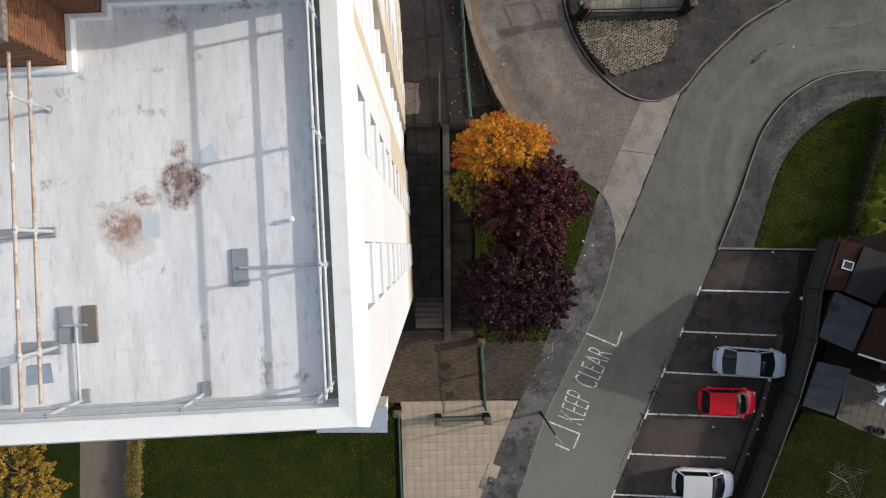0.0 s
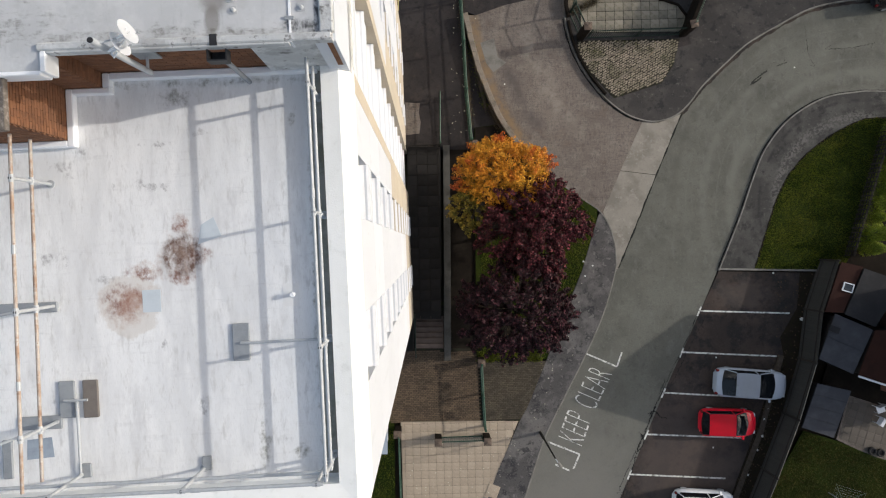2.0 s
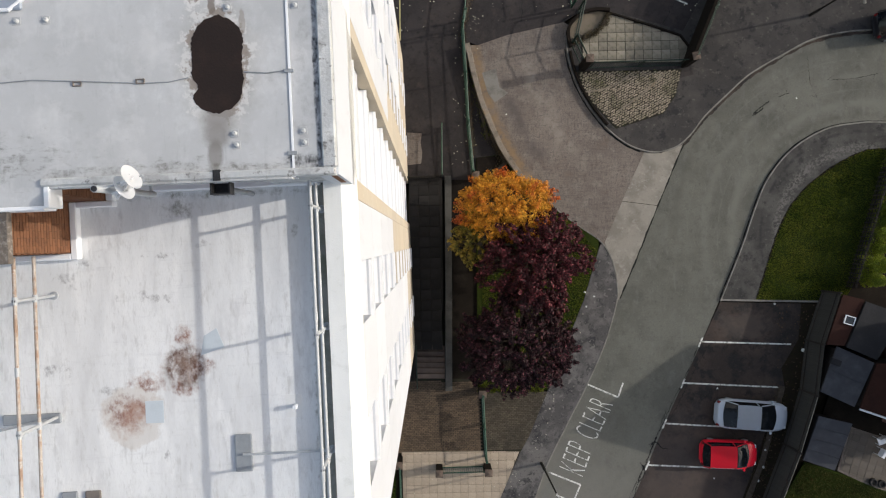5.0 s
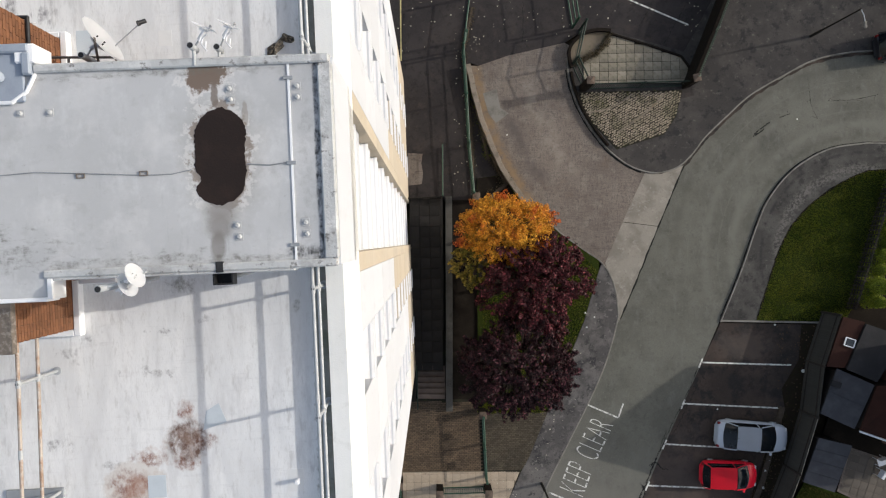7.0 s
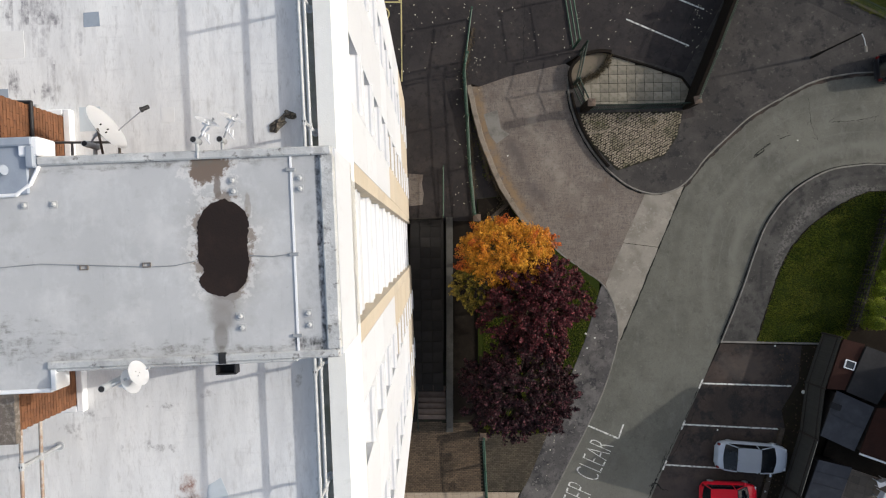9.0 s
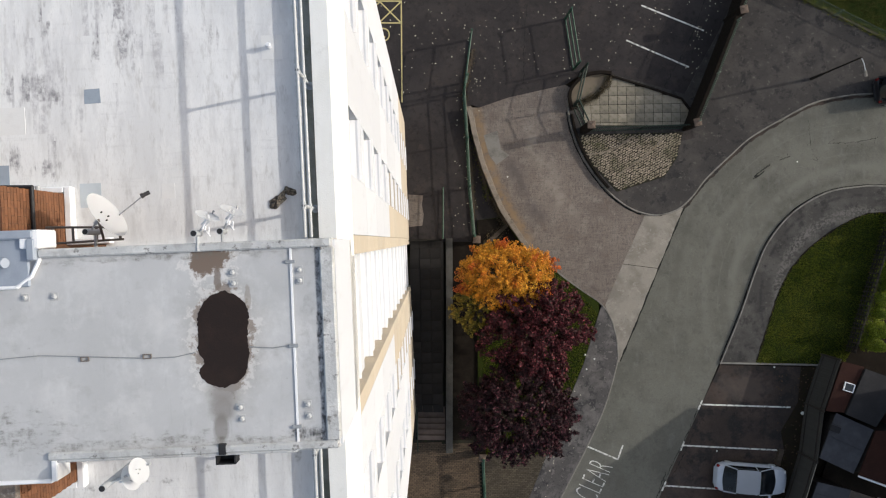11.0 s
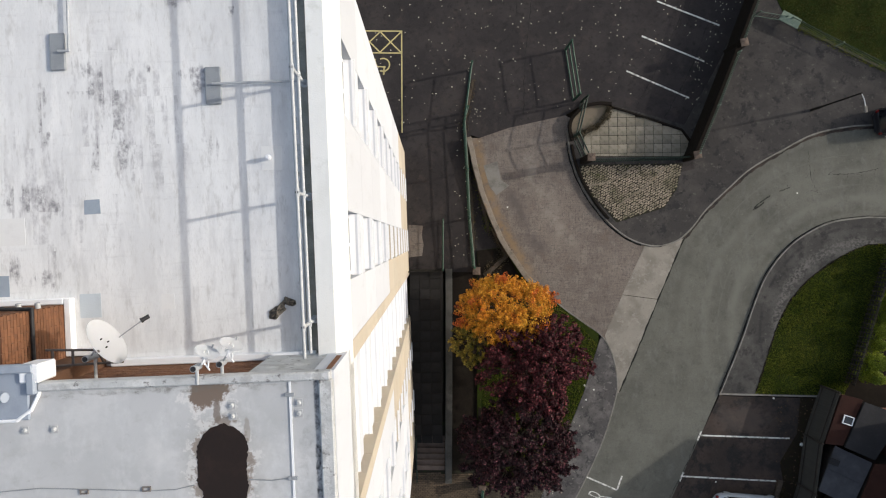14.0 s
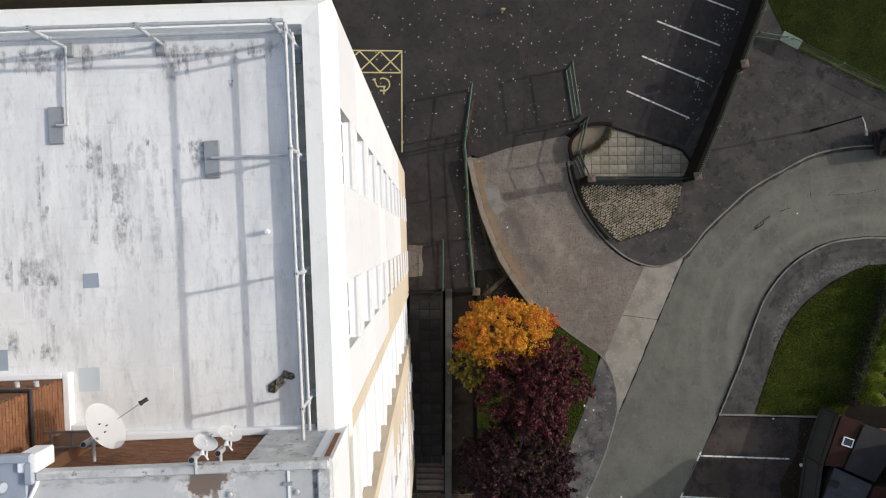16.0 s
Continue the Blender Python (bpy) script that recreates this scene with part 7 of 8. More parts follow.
        for a, b in (((wf + 0.03, s * wb, belt - 0.03), (xf, s * wt, top)), ((wr, s * wb, belt - 0.03), (xr, s * wt, top)), ((0.02 * L, s * (wb + 0.005), belt - 0.03), (0.01 * L, s * (wt + 0.005), top))):
            part("pillar", tube(bmesh.new(), a, b, 0.026, 6), colour, t, smooth=True)
        bm = bmesh.new()
        box(bm, wf - 0.2, wf - 0.08, s * (h + 0.02) - 0.08, s * (h + 0.02) + 0.08, belt - 0.02, belt + 0.1, 0.025)
        part("door_mirror", bm, colour, t)
        bm = bmesh.new()
        box(bm, f - 0.085 * L, f - 0.03 * L, s * h * 0.62 - 0.11, s * h * 0.62 + 0.11, belt * 0.66, belt * 0.765, 0.03)
        part("headlight", bm, LENS, t, "clear headlight")
        bm = bmesh.new()
        box(bm, r + 0.005 * L, r + 0.04 * L, s * h * 0.76 - 0.07, s * h * 0.76 + 0.07, belt * 0.66, belt * 0.86, 0.02)
        part("tail_light", bm, RED_LENS, t, "red tail light")
        for wx in (r + 0.19 * L, f - 0.19 * L):
            w = part("wheel", tube(bmesh.new(), (wx, s * (h - 0.24), 0.3), (wx, s * (h - 0.035), 0.3), 0.3, 20), TYRE, t, "black rubber tyre", smooth=True)
            part("rim", tube(bmesh.new(), (wx, s * (h - 0.036), 0.3), (wx, s * (h - 0.02), 0.3), 0.19, 16), GALV, w, "grey wheel rim")
    part("bumper", boxes((r - 0.02, r + 0.05, -h * 0.6, h * 0.6, 0.3, 0.48), bevel=0.03), colour, t)
    for s in (-1, 1):
        part("sill_trim", boxes((r + 0.3 * L, f - 0.3 * L, s * h * 0.97 - 0.015, s * h * 0.97 + 0.015, 0.2, 0.3)), TRIM, t)
        part("wiper", tube(bmesh.new(), (wf + 0.02, s * 0.3 * h + 0.1, belt + 0.035), (wf - 0.05 * L, s * 0.3 * h - 0.3, belt + 0.17), 0.008, 4), BLACK, t)
    part("bonnet_edge", tube(bmesh.new(), (wf + 0.05, -wb * 0.85, belt + 0.012), (wf + 0.05, wb * 0.85, belt + 0.012), 0.012, 5), TRIM, t)
    part("aerial", tube(bmesh.new(), (xr + 0.12, 0, H - 0.03), (xr - 0.1, 0, H + 0.14), 0.006, 5), BLACK, t)
    return t


car(18.68, -6.74, -4, 4.2, 1.72, 1.42, paint("silver_blue_paint", (0.43, 0.47, 0.53)), "silver-blue saloon car parked in a bay", 0.75)
car(17.35, -8.98, -1.5, 3.28, 1.58, 1.42, paint("red_paint", (0.74, 0.010, 0.03)), "small red hatchback parked in a bay", 0.0)
car(15.9, -13.72, -2.5, 3.5, 1.64, 1.48, paint("white_paint", (0.84, 0.85, 0.86)), "small white hatchback parked in a bay", 0.0)
car(28.0, 16.3, 8, 4.1, 1.72, 1.45, paint("black_paint", (0.015, 0.015, 0.018)), "black car parked at the kerb", 0.0)

# ---- houses and back gardens ----
TILE_BROWN = material("brown_roof_tile", (0.04045, 0.01801, 0.01404), 0.88, spec=0.1, spots=[(1.5, (0.02697, 0.01321, 0.01053), 0.45, 0.7, 0.8, 6), (18, (0.05731, 0.02881, 0.02283), 0.55, 0.7, 0.6, 4)], bump=0.5, island=0.12)
SLATE = material("dark_roof_felt", (0.02466, 0.02466, 0.02671), 0.85, spec=0.12, spots=[(1.2, (0.037, 0.037, 0.03905), 0.45, 0.7, 0.8, 6), (18, (0.04111, 0.04111, 0.04316), 0.55, 0.7, 0.6, 4)], bump=0.4)
SHED_ROOF = material("blue_grey_shed_felt", (0.05099, 0.05278, 0.06018), 0.88, spec=0.15, spots=[(1.5, (0.07539, 0.07811, 0.08624), 0.45, 0.7, 0.8, 6)], bump=0.4)
HOUSE_WALL = material("red_house_brick", (0.24, 0.12, 0.085), 0.9, spots=[(5, (0.18, 0.09, 0.065), 0.45, 0.7, 0.8, 6)], bump=0.5)
TIMBER = material("dark_weathered_timber", (0.036, 0.0306, 0.027), 0.9, spec=0.1, spots=[(2, (0.0243, 0.0216, 0.0198), 0.45, 0.7, 0.8, 6), (14, (0.054, 0.0468, 0.0414), 0.55, 0.7, 0.6, 4)], bump=0.5, random_=0.2, stretch=(1, 1, 0.2))


def rough_roof(bm, corners, thick=0.12):
    """A single-slope roof plate over four corners."""
    v = [bm.verts.new((p[0], p[1], p[2])) for p in corners]
    f = bm.faces.new(v)
    r = bmesh.ops.extrude_face_region(bm, geom=[f])
    for q in r["geom"]:
        if isinstance(q, bmesh.types.BMVert):
            q.co.z -= thick
    return bm


def house(x0, x1, y0, y1, eaves, ridge, label):
    """Gabled house with its ridge along x."""
    t = thing("house", label, "house", "houses", at=pose(x0, (y0 + y1) / 2, gz(x0, (y0 + y1) / 2)))
    w, d = (y1 - y0) / 2, x1 - x0
    bm = bmesh.new()
    sec = [(-w, -0.5), (w, -0.5), (w, eaves), (0, ridge - 0.12), (-w, eaves)]
    a = [bm.verts.new((0, p, q)) for p, q in sec]
    b = [bm.verts.new((d, p, q)) for p, q in sec]
    for i in range(5):
        bm.faces.new((a[i], a[(i + 1) % 5], b[(i + 1) % 5], b[i]))
    bm.faces.new(a)
    bm.faces.new(b[::-1])
    part("wall", bm, HOUSE_WALL, t)
    for s in (-1, 1):
        k = (ridge - eaves) / w
        rf = part("roof", rough_roof(bmesh.new(), [(-0.2, 0, ridge), (d + 0.2, 0, ridge), (d + 0.2, s * (w + 0.3), eaves - 0.3 * k), (-0.2, s * (w + 0.3), eaves - 0.3 * k)]), TILE_BROWN, t, "brown tiled roof slope")
        part("gutter", tube(bmesh.new(), (-0.2, s * (w + 0.36), eaves - 0.3 * k - 0.08), (d + 0.2, s * (w + 0.36), eaves - 0.3 * k - 0.08), 0.055, 8), WHITE_METAL, t)
    bm = boxes((d * 0.6, d * 0.6 + 0.6, -0.35, 0.35, ridge - 0.6, ridge + 0.9), bevel=0.02)
    part("chimney", bm, HOUSE_WALL, t)
    for zz in (1.0, 3.4):
        for yy in (-w * 0.5, w * 0.5):
            q = part("window", boxes((-0.03, 0.03, yy - 0.6, yy + 0.6, zz, zz + 1.2)), WHITE_METAL, t, "white window frame")
            for k in (-1, 1):
                part("pane", boxes((-0.045, -0.032, yy + k * 0.29 - 0.25, yy + k * 0.29 + 0.25, zz + 0.06, zz + 1.14)), GLASS, q)
    return t


house(26.6, 35, -7.2, -0.8, 5.9, 9.0, "red brick house with a brown tiled gable roof")
house(30, 38, -27, -20.5, 5.4, 8.1, "red brick house with a brown tiled gable roof")


def outhouse(corners, h0, h1, roof_mat, wall_mat, label, category="outbuilding", seams=0, name="outbuilding"):
    """A low outbuilding on four plan corners (first two at the street side, height h0; last two h1)."""
    cx, cy = sum(c[0] for c in corners) / 4, sum(c[1] for c in corners) / 4
    t = thing(name, label, category, at=pose(cx, cy, gz(cx, cy)))
    loc = [(c[0] - cx, c[1] - cy) for c in corners]
    hs = (h0, h0, h1, h1)
    bm = bmesh.new()
    k = 0.93
    lo = [bm.verts.new((p[0] * k, p[1] * k, -0.3)) for p in loc]
    hi = [bm.verts.new((p[0] * k, p[1] * k, z - 0.1)) for p, z in zip(loc, hs)]
    for i in range(4):
        bm.faces.new((lo[i], lo[(i + 1) % 4], hi[(i + 1) % 4], hi[i]))
    bm.faces.new(hi)
    part("wall", bm, wall_mat, t)
    rf = part("roof", rough_roof(bmesh.new(), [(p[0], p[1], z) for p, z in zip(loc, hs)], 0.1), roof_mat, t)
    for i in range(seams):
        u = (i + 1) / (seams + 1)
        a = Vector((*loc[0], h0)).lerp(Vector((*loc[1], h0)), u)
        b = Vector((*loc[3], h1)).lerp(Vector((*loc[2], h1)), u)
        part("seam", tube(bmesh.new(), a + Vector((0, 0, 0.01)), b + Vector((0, 0, 0.01)), 0.025, 6), roof_mat, rf, "raised roof seam")
    return t


outhouse([(22.23, -2.4), (23.16, 0.41), (24.25, 0.14), (23.14, -2.44)], 2.0, 2.2, TILE_BROWN, TIMBER, "dark outbuilding with brown tiled roof and white skylight", name="outbuilding")
sk = thing("skylight", "white-framed skylight set in a brown tiled roof", "skylight", at=pose(23.44, -1.02, gz(23.44, -1.02) + 2.13, 0, -8, -17))
part("frame", boxes((-0.28, 0.28, -0.25, -0.2, -0.1, 0.07), (-0.28, 0.28, 0.2, 0.25, -0.1, 0.07), (-0.28, -0.23, -0.2, 0.2, -0.1, 0.07), (0.23, 0.28, -0.2, 0.2, -0.1, 0.07)), WHITE_METAL, sk)
part("pane", boxes((-0.23, 0.23, -0.2, 0.2, -0.08, 0.04)), GLASS, sk)
outhouse([(23.18, -2.5), (24.27, 0.05), (26.45, -0.7), (24.85, -3.2)], 2.28, 2.36, SLATE, TIMBER, "flat-roofed rear extension with dark felt roof")
lean = outhouse([(21.88, -5.04), (22.8, -2.5), (24.78, -3.38), (23.67, -5.85)], 2.0, 2.22, SHED_ROOF, TIMBER, "lean-to with dark blue-grey felt roof", seams=1, name="lean_to")
box_vent = link("roof_box", boxes((-0.28, 0.28, -0.17, 0.17, -0.05, 0.16), bevel=0.02), SLATE)
box_vent.matrix_world = pose(22.62, -3.35, gz(22.62, -3.35) + 2.12, 0, -5, -20)
tagged(box_vent, "dark square vent box on the lean-to roof", "vent box")
outhouse([(20.97, -8.93), (21.85, -6.44), (23.66, -6.84), (22.68, -9.47)], 1.85, 2.0, SHED_ROOF, TIMBER, "timber garden shed with seamed blue-grey felt roof", "shed", 3, "shed")
outhouse([(23.91, -5.9), (24.85, -3.4), (26.5, -3.3), (26.5, -6.7)], 2.3, 2.9, TILE_BROWN, TIMBER, "dark rear extension with brown tiled lean-to roof")
gut = link("white_gutter", tube(bmesh.new(), (23.9, -5.95, gz(23.9, -5.95) + 2.26), (26.4, -6.78, gz(26.4, -6.78) + 2.8), 0.06, 8), WHITE_METAL, smooth=True)
tagged(gut, "white plastic gutter on the extension's edge", "gutter")
outhouse([(-6.2, -10.15), (-6.2, -8.7), (-2.33, -8.75), (-2.33, -10.15)], 2.9, 2.95, PATCH_BLUE, RENDER_WHITE, "small outbuilding with pale blue-grey flat roof", name="bin_store")

# garden fence of upright boards
FENCE_GREY = material("weathered_grey_board", (0.0552, 0.0528, 0.04896), 0.9, spec=0.1, spots=[(2, (0.0264, 0.02496, 0.02304), 0.45, 0.7, 0.8, 6), (14, (0.0576, 0.0552, 0.0504), 0.55, 0.7, 0.6, 4)], bump=0.5, random_=0.05, stretch=(1, 1, 0.2))
gf = thing("garden_fence", "dark weathered board fence between gardens and parking", "fence")
line = [Vector(p) for p in ((23.02, 0.5), (22.08, -2.4), (21.72, -5.3), (20.75, -8.5), (19.5, -11.75), (18.3, -14.72), (16.3, -19.5))]
board = None
for a, b in zip(line, line[1:]):
    d = b - a
    n = int(d.length / 0.15)
    ang = math.degrees(math.atan2(d.y, d.x))
    for h in (0.4, 1.7):
        part("rail", tube(bmesh.new(), (*a, gz(*a) + h), (*b, gz(*b) + h), 0.035, 4), TIMBER, gf)
    for k in range(n):
        p = a.lerp(b, (k + 0.5) / n)
        if board is None:
            ob = part("board", boxes((-0.0735, 0.0735, -0.05, -0.03, 0.03, 2.0), bevel=0.002), FENCE_GREY, gf)
            board = ob.data
        else:
            ob = new("board", board)
            ob.parent = gf
        ob.matrix_world = pose(p.x, p.y, gz(*p), 0, 0, ang + 180)
    part("post", boxes((a.x - 0.05, a.x + 0.05, a.y - 0.05, a.y + 0.05, gz(*a) - 0.2, gz(*a) + 2.08), bevel=0.01), TIMBER, gf)
    if a.y < -3:
        part("cap_rail", tube(bmesh.new(), (*a, gz(*a) + 2.03), (*b, gz(*b) + 2.03), 0.02, 4), LIGHT_CONCRETE, gf, "pale top rail")

# trellis by the verge
tr = thing("trellis", "dark timber trellis along the grass verge", "trellis")
ta, tb = Vector((26.75, 8.3)), Vector((24.45, 0.75))
for k in range(29):
    p = ta.lerp(tb, k / 28)
    part("slat", boxes((p.x - 0.03, p.x + 0.03, p.y - 0.03, p.y + 0.03, gz(*p), gz(*p) + 1.15)), TIMBER, tr)
for h in (0.25, 0.5, 0.75, 1.0, 1.12):
    part("bar", tube(bmesh.new(), (*ta, gz(*ta) + h), (*tb, gz(*tb) + h), 0.028, 4), TIMBER, tr)

# rotary clothes dryer
dx, dy = 23.45, -13.2
dr = thing("clothes_dryer", "rotary clothes dryer standing open on the lawn", "clothes dryer", at=pose(dx, dy, gz(dx, dy), 0, 0, 28))
part("pole", tube(bmesh.new(), (0, 0, 0), (0, 0, 1.9), 0.022, 8), GALV, dr)
for k in range(4):
    a = k * math.pi / 2
    part("rib", tube(bmesh.new(), (0, 0, 1.5), (1.3 * math.cos(a), 1.3 * math.sin(a), 1.85), 0.008, 6), PALE_GREEN, dr)
for q in (0.35, 0.5, 0.65, 0.8, 0.95):
    pts = [(1.3 * q * math.cos(k * math.pi / 2), 1.3 * q * math.sin(k * math.pi / 2), 1.5 + 0.35 * q) for k in range(5)]
    part("cord", pipe(pts, 0.0025, 4), GALV, dr, "thin pale cord")

# patio furniture and tyres
for x, y, a in ((26.3, -8.2, 20), (26.35, -8.95, 60)):
    c = thing("garden_chair", "white plastic garden chair on the patio", "chair", "garden chairs", at=pose(x, y, gz(x, y) + 0.06, 0, 0, a))
    part("seat", boxes((-0.24, 0.24, -0.24, 0.24, 0.40, 0.43), bevel=0.012), WHITE_METAL, c)
    part("backrest", boxes((-0.24, 0.24, 0.22, 0.26, 0.45, 0.85), bevel=0.012), WHITE_METAL, c)
    for px in (-0.21, 0.21):
        for py in (-0.21, 0.21):
            part("leg", tube(bmesh.new(), (px, py, 0), (px * 0.95, py * 0.95, 0.4), 0.02, 6), WHITE_METAL, c)
for x, y in ((26.0, -10.75), (26.5, -10.85)):
    ty = bmesh.new()
    for i in range(20):
        a0, a1 = 2 * math.pi * i / 20, 2 * math.pi * (i + 1) / 20
        ring = lambda a: [ty.verts.new(((0.19 + 0.06 * math.cos(b)) * math.cos(a), (0.19 + 0.06 * math.cos(b)) * math.sin(a), 0.08 + 0.08 * math.sin(b))) for b in [2 * math.pi * j / 8 for j in range(8)]]
        p, q = ring(a0), ring(a1)
        for j in range(8):
            ty.faces.new((p[j], p[(j + 1) % 8], q[(j + 1) % 8], q[j]))
    ob = link("old_tyre", ty, TYRE, smooth=True)
    ob.matrix_world = pose(x, y, gz(x, y) + 0.06)
    tagged(ob, "old black tyre lying on the patio", "tyre", "old tyres")

# ---- litter, leaves, stones ----
rng = random.Random(77)
LITTER = material("pale_litter", (0.6, 0.6, 0.57), 0.8, spots=[(9, (0.45, 0.44, 0.4), 0.5, 0.7, 0.7, 4)])
for x, y, s in ((21.97, -3.02, 0.22), (19.71, -8.92, 0.2), (19.57, -9.91, 0.2), (19.3, -10.74, 0.14), (19.95, -8.3, 0.16), (18.75, -12.2, 0.13), (16.9, -5.3, 0.1), (16.7, -10.6, 0.1), (20.3, -0.3, 0.13), (9.05, 0.35, 0.13), (9.6, 0.1, 0.1), (9.15, -0.5, 0.08), (4.4, 10.9, 0.09), (21.6, 11.9, 0.1), (4.3, 8.1, 0.1), (17.6, 25.2, 0.16)):
    bm = bmesh.new()
    bmesh.ops.create_icosphere(bm, subdivisions=2, radius=s * 0.5)
    for v in bm.verts:
        v.co *= 1 + 0.5 * noise.noise(v.co * 9 + Vector((x, y, 0)))
        v.co.z = max(-s * 0.2, v.co.z * 0.5)
    ob = link("stone", bm, LITTER)
    ob.matrix_world = pose(x, y, gz(x, y) + s * 0.08 + (0.1 if x < 10 and y < 3 or y > 11 and x > 20 else 0.02), 0, 0, rng.uniform(0, 360))
    tagged(ob, "small pale stone or scrap of litter on the ground", "litter", "scattered litter")


def scatter(name, outline, count, seed, mat, label, z, size=(0.025, 0.06), cluster=None):
    """Fallen leaves: small curled quads lying on the ground."""
    r = random.Random(seed)
    xs, ys = [p[0] for p in outline], [p[1] for p in outline]
    verts, faces = [], []
    while len(faces) < count:
        x, y = r.uniform(min(xs), max(xs)), r.uniform(min(ys), max(ys))
        if not inside((x, y), outline) or (cluster and r.random() > cluster(x, y)):
            continue
        s, a = r.uniform(*size), r.uniform(0, 6.28)
        b = gz(x, y) + z
        i = len(verts)
        verts += [(x + s * math.cos(a + k * 1.57) * (1 if k % 2 else 0.7), y + s * math.sin(a + k * 1.57) * (1 if k % 2 else 0.7), b + (0.02 if k == 0 else 0.006)) for k in range(4)]
        faces.append((i, i + 1, i + 2, i + 3))
    me = bpy.data.meshes.new(name)
    me.from_pydata(verts, [], faces)
    me.materials.append(mat)
    return tagged(new(name, me), label, "fallen leaves", kind="stuff")


FALLEN = material("fallen_pale_leaf", (0.50, 0.47, 0.36), 0.8, spots=[(3, (0.55, 0.52, 0.42), 0.45, 0.6, 0.9, 3)], island=0.3)
FALLEN_BROWN = material("fallen_brown_leaf", (0.077, 0.04675, 0.02475), 0.85, spots=[(3, (0.0495, 0.033, 0.01925), 0.45, 0.6, 0.9, 3)], island=0.3)
scatter("fallen_leaves", poly((-4, 16), (2, 15.5), (8, 16.5), (14, 18.5), (19, 26), (19, 30), (-4, 30)), 470, 1, FALLEN, "pale yellow leaves scattered on the car park", 0.014, (0.022, 0.055))
scatter("fallen_leaves", poly((1.2, 7.5), (2.6, 7.5), (2.8, 20), (1.2, 20)), 70, 2, FALLEN, "yellow leaves gathered along the railing", 0.014, (0.022, 0.05))
scatter("fallen_leaves", poly((14.5, 17), (15.6, 17), (18.5, 24), (17.2, 24)), 60, 3, FALLEN, "yellow leaves gathered along the wall", 0.014, (0.022, 0.05))
scatter("fallen_leaves", poly((2.7, 7.6), (6, 6.6), (10, 3.4), (8.9, 0), (6.9, -5.3), (2.8, -5.4)), 380, 4, FALLEN_BROWN, "brown leaves lying under the trees", 0.16, (0.03, 0.06))
scatter("fallen_leaves", poly((20.4, -0.3), (24, -0.4), (22, -8), (18.8, -14.5), (17.6, -14.5), (20.5, -6)), 300, 5, FALLEN_BROWN, "brown leaves and bits along the board fence", 0.034, (0.03, 0.07))
scatter("fallen_leaves", poly((-1.5, -9.8), (5, -9.3), (9, -0.5), (8.5, -5), (3, -14.7), (-1.4, -14.7)), 110, 6, FALLEN, "few pale leaves on the pavement", 0.112, (0.02, 0.045))

# ---- paving, piece by piece ----


def clip(shape, outline):
    """The part of a convex shape that lies inside a convex outline."""
    turn = 1 if sum(a[0] * b[1] - b[0] * a[1] for a, b in zip(outline, outline[1:] + outline[:1])) > 0 else -1
    for a, b in zip(outline, outline[1:] + outline[:1]):
        side = lambda p: turn * ((b[0] - a[0]) * (p.y - a[1]) - (b[1] - a[1]) * (p.x - a[0]))
        kept = []
        for p, q in zip(shape, shape[1:] + shape[:1]):
            u, v = side(p), side(q)
            if u >= 0:
                kept.append(p)
            if (u > 0 > v) or (u < 0 < v):
                kept.append(p.lerp(q, u / (u - v)))
        shape = kept
        if len(shape) < 3:
            return []
    return shape


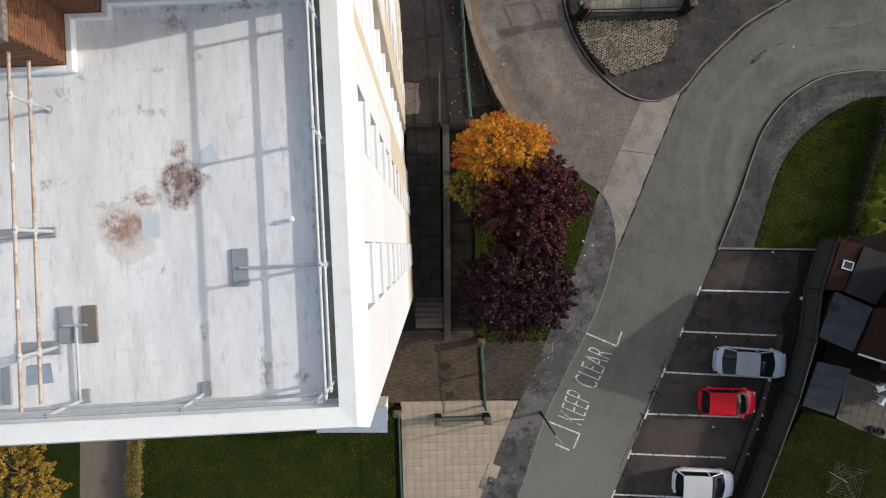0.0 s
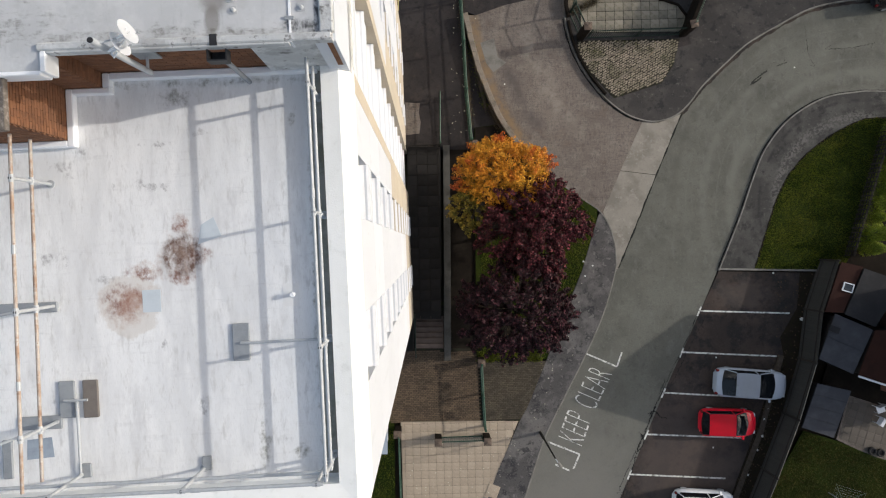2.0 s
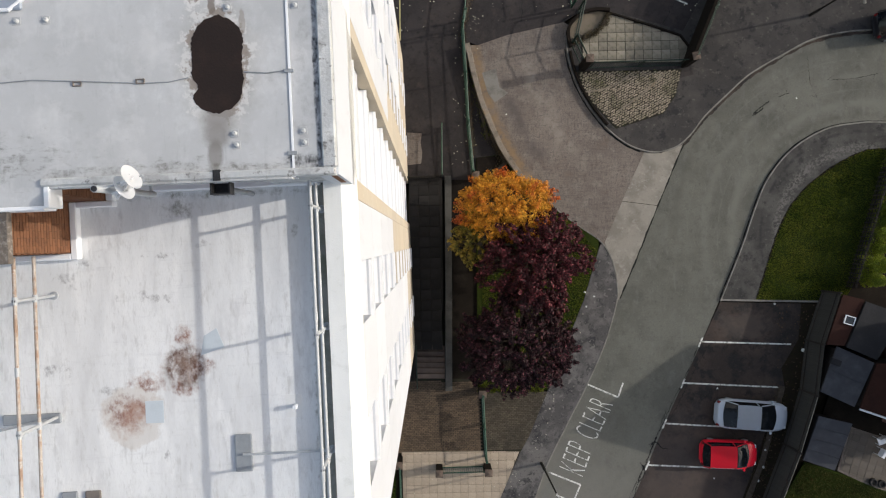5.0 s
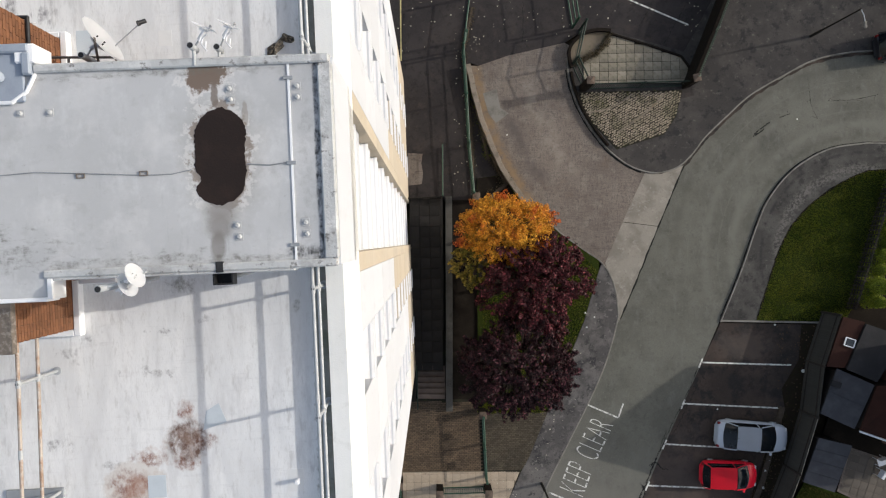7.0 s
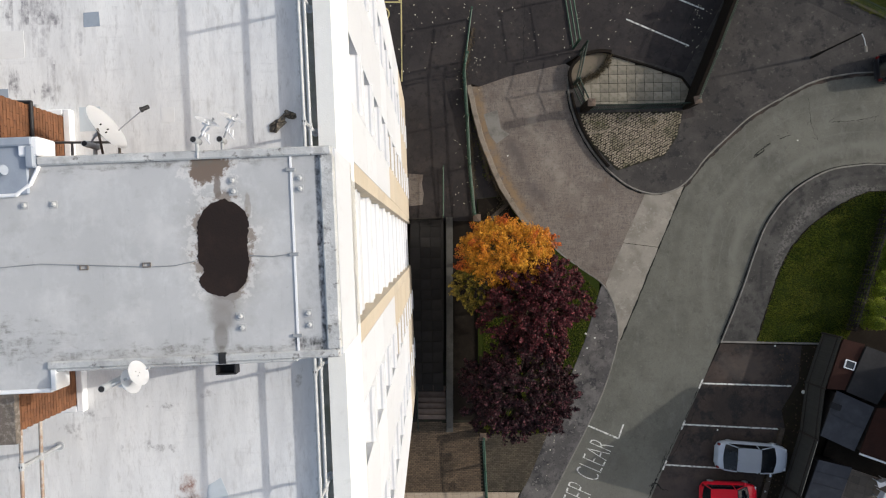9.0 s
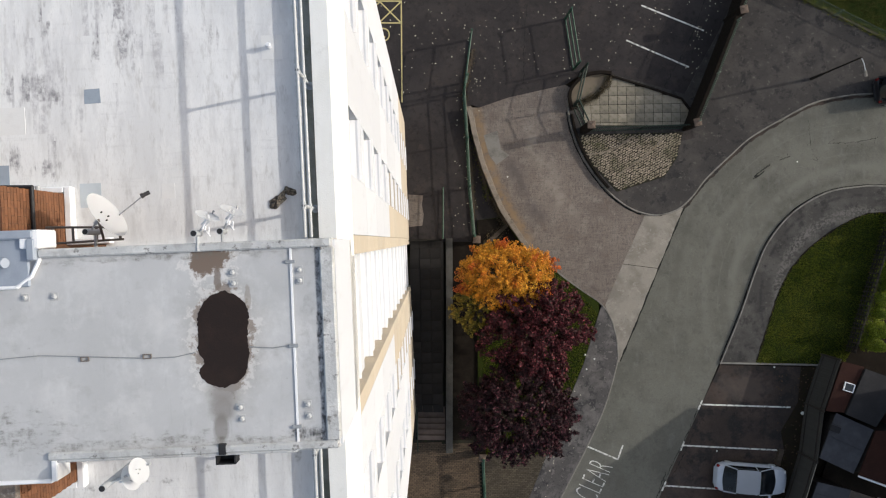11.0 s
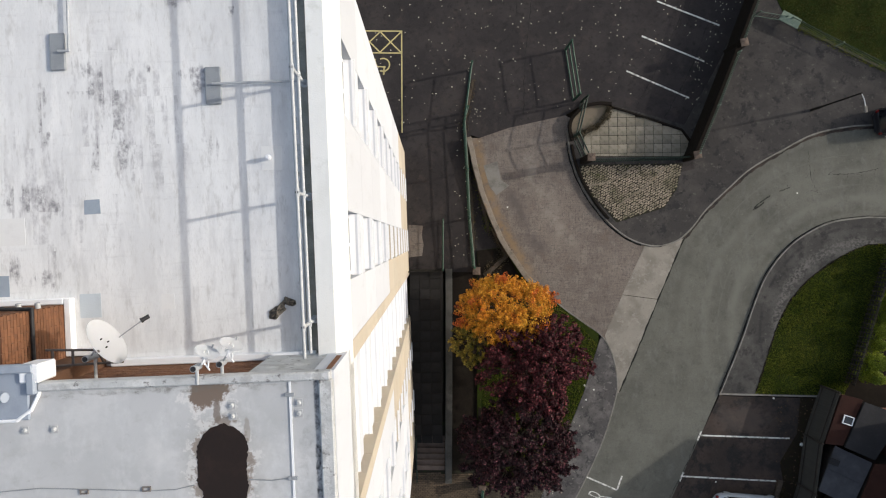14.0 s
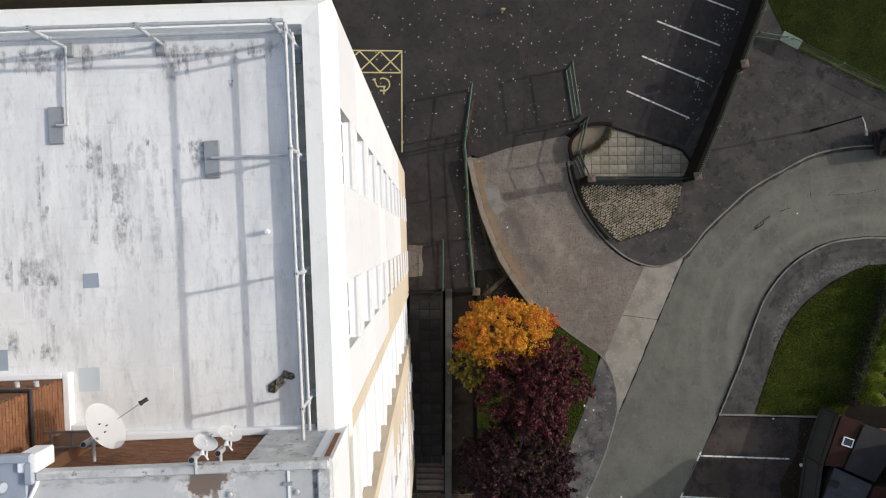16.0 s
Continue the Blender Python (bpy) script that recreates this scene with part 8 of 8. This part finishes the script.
def pave(owner, name, outline, origin, angle, sx, sy, gap, z, mat, thick=0.04, limit=300, rough=0.004):
    """Pieces laid in rows inside a convex outline: separate objects on one mesh up to the limit, the rest joined; edge pieces are cut to the outline."""
    rng = random.Random(name + str(origin))
    c, s = math.cos(radians(angle)), math.sin(radians(angle))
    xs, ys = [p[0] for p in outline], [p[1] for p in outline]
    reach = int(max(max(xs) - min(xs), max(ys) - min(ys)) / min(sx, sy)) + 4
    bm = boxes((-sx / 2 + gap / 2, sx / 2 - gap / 2, -sy / 2 + gap / 2, sy / 2 - gap / 2, -thick, 0), bevel=min(0.008, gap))
    me = bpy.data.meshes.new(name)
    bm.to_mesh(me)
    bm.free()
    me.materials.append(mat)
    spots, cuts = [], []
    for j in range(-reach, reach):
        for i in range(-reach, reach):
            corner = lambda du, dv: Vector((origin[0] + (i * sx + du) * c - (j * sy + dv) * s, origin[1] + (i * sx + du) * s + (j * sy + dv) * c))
            hu, hv = sx / 2 - gap / 2, sy / 2 - gap / 2
            rim = [corner(-hu, -hv), corner(hu, -hv), corner(hu, hv), corner(-hu, hv)]
            held = sum(inside(q, outline) for q in rim)
            if held == 4:
                spots.append(tuple(corner(0, 0)))
            else:
                rim = clip(rim, outline)
                if len(rim) > 2 and abs(sum(a.x * b.y - b.x * a.y for a, b in zip(rim, rim[1:] + rim[:1]))) > 0.16 * sx * sy:
                    cuts.append(rim)
    for rim in cuts:
        ob = link(name, slab(rim, z - thick, z + rng.uniform(-rough, rough)), mat, drape=True)
        ob.parent = owner
    rest = bmesh.new()
    for k, p in enumerate(spots):
        m = Matrix.Translation((p[0], p[1], gz(*p) + z + rng.uniform(-rough, rough))) @ pose(0, 0, 0, math.degrees(math.atan(SLOPE_Y)) + rng.uniform(-0.3, 0.3), -math.degrees(math.atan(SLOPE_X)) + rng.uniform(-0.3, 0.3), angle + rng.uniform(-0.5, 0.5))
        if k < limit:
            ob = new(name, me)
            ob.parent = owner
            ob.matrix_world = m
        else:
            n0 = len(rest.verts)
            rest.from_mesh(me)
            rest.verts.ensure_lookup_table()
            bmesh.ops.transform(rest, matrix=m, verts=rest.verts[n0:])
    if len(spots) > limit:
        me2 = bpy.data.meshes.new(name + "_field")
        rest.to_mesh(me2)
        me2.materials.append(mat)
        ob = new(name + "_field", me2)
        ob.parent = owner
        tagged(ob, kind="stuff")
    rest.free()
    return len(spots)


def field(name, outline, sx, sy, gap, z, mat, angle=0.0, stagger=0.0, thick=0.04, owner=None, rough=0.002, loose=0.0):
    """Many small pavers as one joined sheet of real pieces."""
    rng = random.Random(name)
    c, s = math.cos(radians(angle)), math.sin(radians(angle))
    xs, ys = [p[0] for p in outline], [p[1] for p in outline]
    ox, oy = sum(xs) / len(xs), sum(ys) / len(ys)
    reach = int(max(max(xs) - min(xs), max(ys) - min(ys)) / min(sx, sy)) + 2
    verts, faces = [], []
    for j in range(-reach, reach):
        for i in range(-reach, reach):
            u, v = (i + (stagger if j % 2 else 0)) * sx, j * sy
            x, y = ox + u * c - v * s, oy + u * s + v * c
            if not inside((x, y), outline):
                continue
            h = z + rng.uniform(-rough, rough)
            x, y = x + rng.gauss(0, loose), y + rng.gauss(0, loose)
            wide, deep = 1 - rng.random() * loose * 12, 1 - rng.random() * loose * 12
            b = len(verts)
            for k, (zz, q) in enumerate(((h - thick, 0.0), (h - 0.006, 0.0), (h, 0.006))):
                for du, dv in ((-1, -1), (1, -1), (1, 1), (-1, 1)):
                    lu, lv = du * ((sx / 2 - gap / 2) * wide - q), dv * ((sy / 2 - gap / 2) * deep - q)
                    px, py = x + lu * c - lv * s, y + lu * s + lv * c
                    verts.append((px, py, zz + gz(px, py)))
            for r in (0, 4):
                for k in range(4):
                    faces.append((b + r + k, b + r + (k + 1) % 4, b + r + 4 + (k + 1) % 4, b + r + 4 + k))
            faces.append((b + 8, b + 9, b + 10, b + 11))
    me = bpy.data.meshes.new(name)
    me.from_pydata(verts, [], faces)
    me.materials.append(mat)
    ob = new(name, me)
    ob.parent = owner
    return tagged(ob, kind="stuff")


def sheet_of(name):
    return bpy.data.objects[name]


# square slabs on the forecourt, terrace slabs, corner garden
pave(sheet_of("slab_forecourt"), "slab", poly((-1.7, -9.14), (5.2, -9.02), (3.0, -14.7), (0.75, -19.8), (-1.4, -19.8)), (-1.25, -9.95), 1.5, 0.455, 0.455, 0.012, 0.085, SLABS)
pave(sheet_of("terrace"), "slab", poly((-1.3, -2.98), (0.68, -2.98), (0.58, 7.05), (-1.35, 7.05)), (-0.95, 0.2), 1.5, 0.61, 0.61, 0.018, 0.675, SHADE_SLABS, rough=0.008)
garden = ground_sheet("corner_garden", poly((8.95, 13.95), (14.9, 14.0), (15.2, 14.95), (14.75, 15.65), (10.6, 16.95), (10.3, 16.3), (9.7, 15.6), (8.9, 15.2)), 0.128, JOINT, "slabbed corner garden behind railings", "paving")
pave(garden, "slab", poly((8.95, 13.98), (14.95, 14.03), (15.12, 14.95), (14.65, 15.58), (10.55, 16.88), (8.9, 15.25)), (9.6, 14.4), 1.5, 0.53, 0.53, 0.022, 0.15, GARDEN_SLABS, rough=0.012)
bed = ground_sheet("corner_bed", spline([(8.2, 15.0), (8.06, 15.6), (8.25, 16.2), (8.95, 16.85), (9.7, 17.03), (10.45, 17.0), (10.2, 16.3), (9.65, 15.68), (8.95, 15.22), (8.3, 14.98)], 4)[:-1], 0.14, SANDY, "small concrete bed behind a curved wall", "bed")
# block paving
field("block_paving", poly((-7.5, -4.95), (2.85, -4.95), (3.05, -9.15), (-7.5, -9.15)), 0.21, 0.105, 0.016, 0.04, PAVER, 2, 0.5, owner=sheet_of("south_yard"))
field("footway_blocks", poly((3.0, -5.55), (6.95, -5.5), (6.1, -8.1), (5.5, -8.95), (3.2, -8.95)), 0.21, 0.105, 0.016, 0.094, PAVER_GREY, 2, 0.5, owner=sheet_of("paver_footway"))
cob = ground_sheet("cobble_bed", poly((8.6, 13.45), (14.8, 13.6), (14.4, 12.0), (13.7, 10.95), (10.9, 10.05), (9.2, 11.9)), 0.12, JOINT, "mossy bed of cobbles at the pavement corner", "paving")
field("cobbles", poly((8.72, 13.42), (14.75, 13.52), (14.35, 12.05), (13.7, 11.05), (10.95, 10.15), (9.5, 11.65), (8.95, 12.5)), 0.17, 0.125, 0.03, 0.15, COBBLE, 30, 0.5, owner=cob, rough=0.016, loose=0.012)
for k, pts in enumerate(([(8.9, 12.27), (9.74, 12.36), (10.75, 12.66), (11.75, 13.35)], [(10.93, 11.1), (11.77, 11.66), (12.77, 12.43), (13.72, 13.42)])):
    edging = link("cobble_edging", sweep(spline(pts, 10), 0.09, 0.12, 0.175), STONE, drape=True)
    tagged(edging, "weathered curved stone edging between two cobbled fields", "edging", "cobble edgings", "structure")
# house patio
patio = ground_sheet("patio", poly((24.7, -7.5), (27.5, -8.4), (27, -11.5), (26.06, -11.1), (23.95, -10.1)), 0.048, CONCRETE, "garden patio of worn slabs", "patio")
pave(patio, "slab", poly((24.75, -7.65), (27.3, -8.5), (26.8, -11.2), (26.06, -10.95), (24.1, -10.05)), (25.2, -9.2), -18, 0.46, 0.46, 0.015, 0.06, PATIO_SLABS)
for a, b in (((13.4, 5.5), (11.3, 5.75)),):
    line_mark("crossover_joint", a, b, 0.03, JOINT, "dark joint between crossover slabs", "drive joints").location.z = 0.02
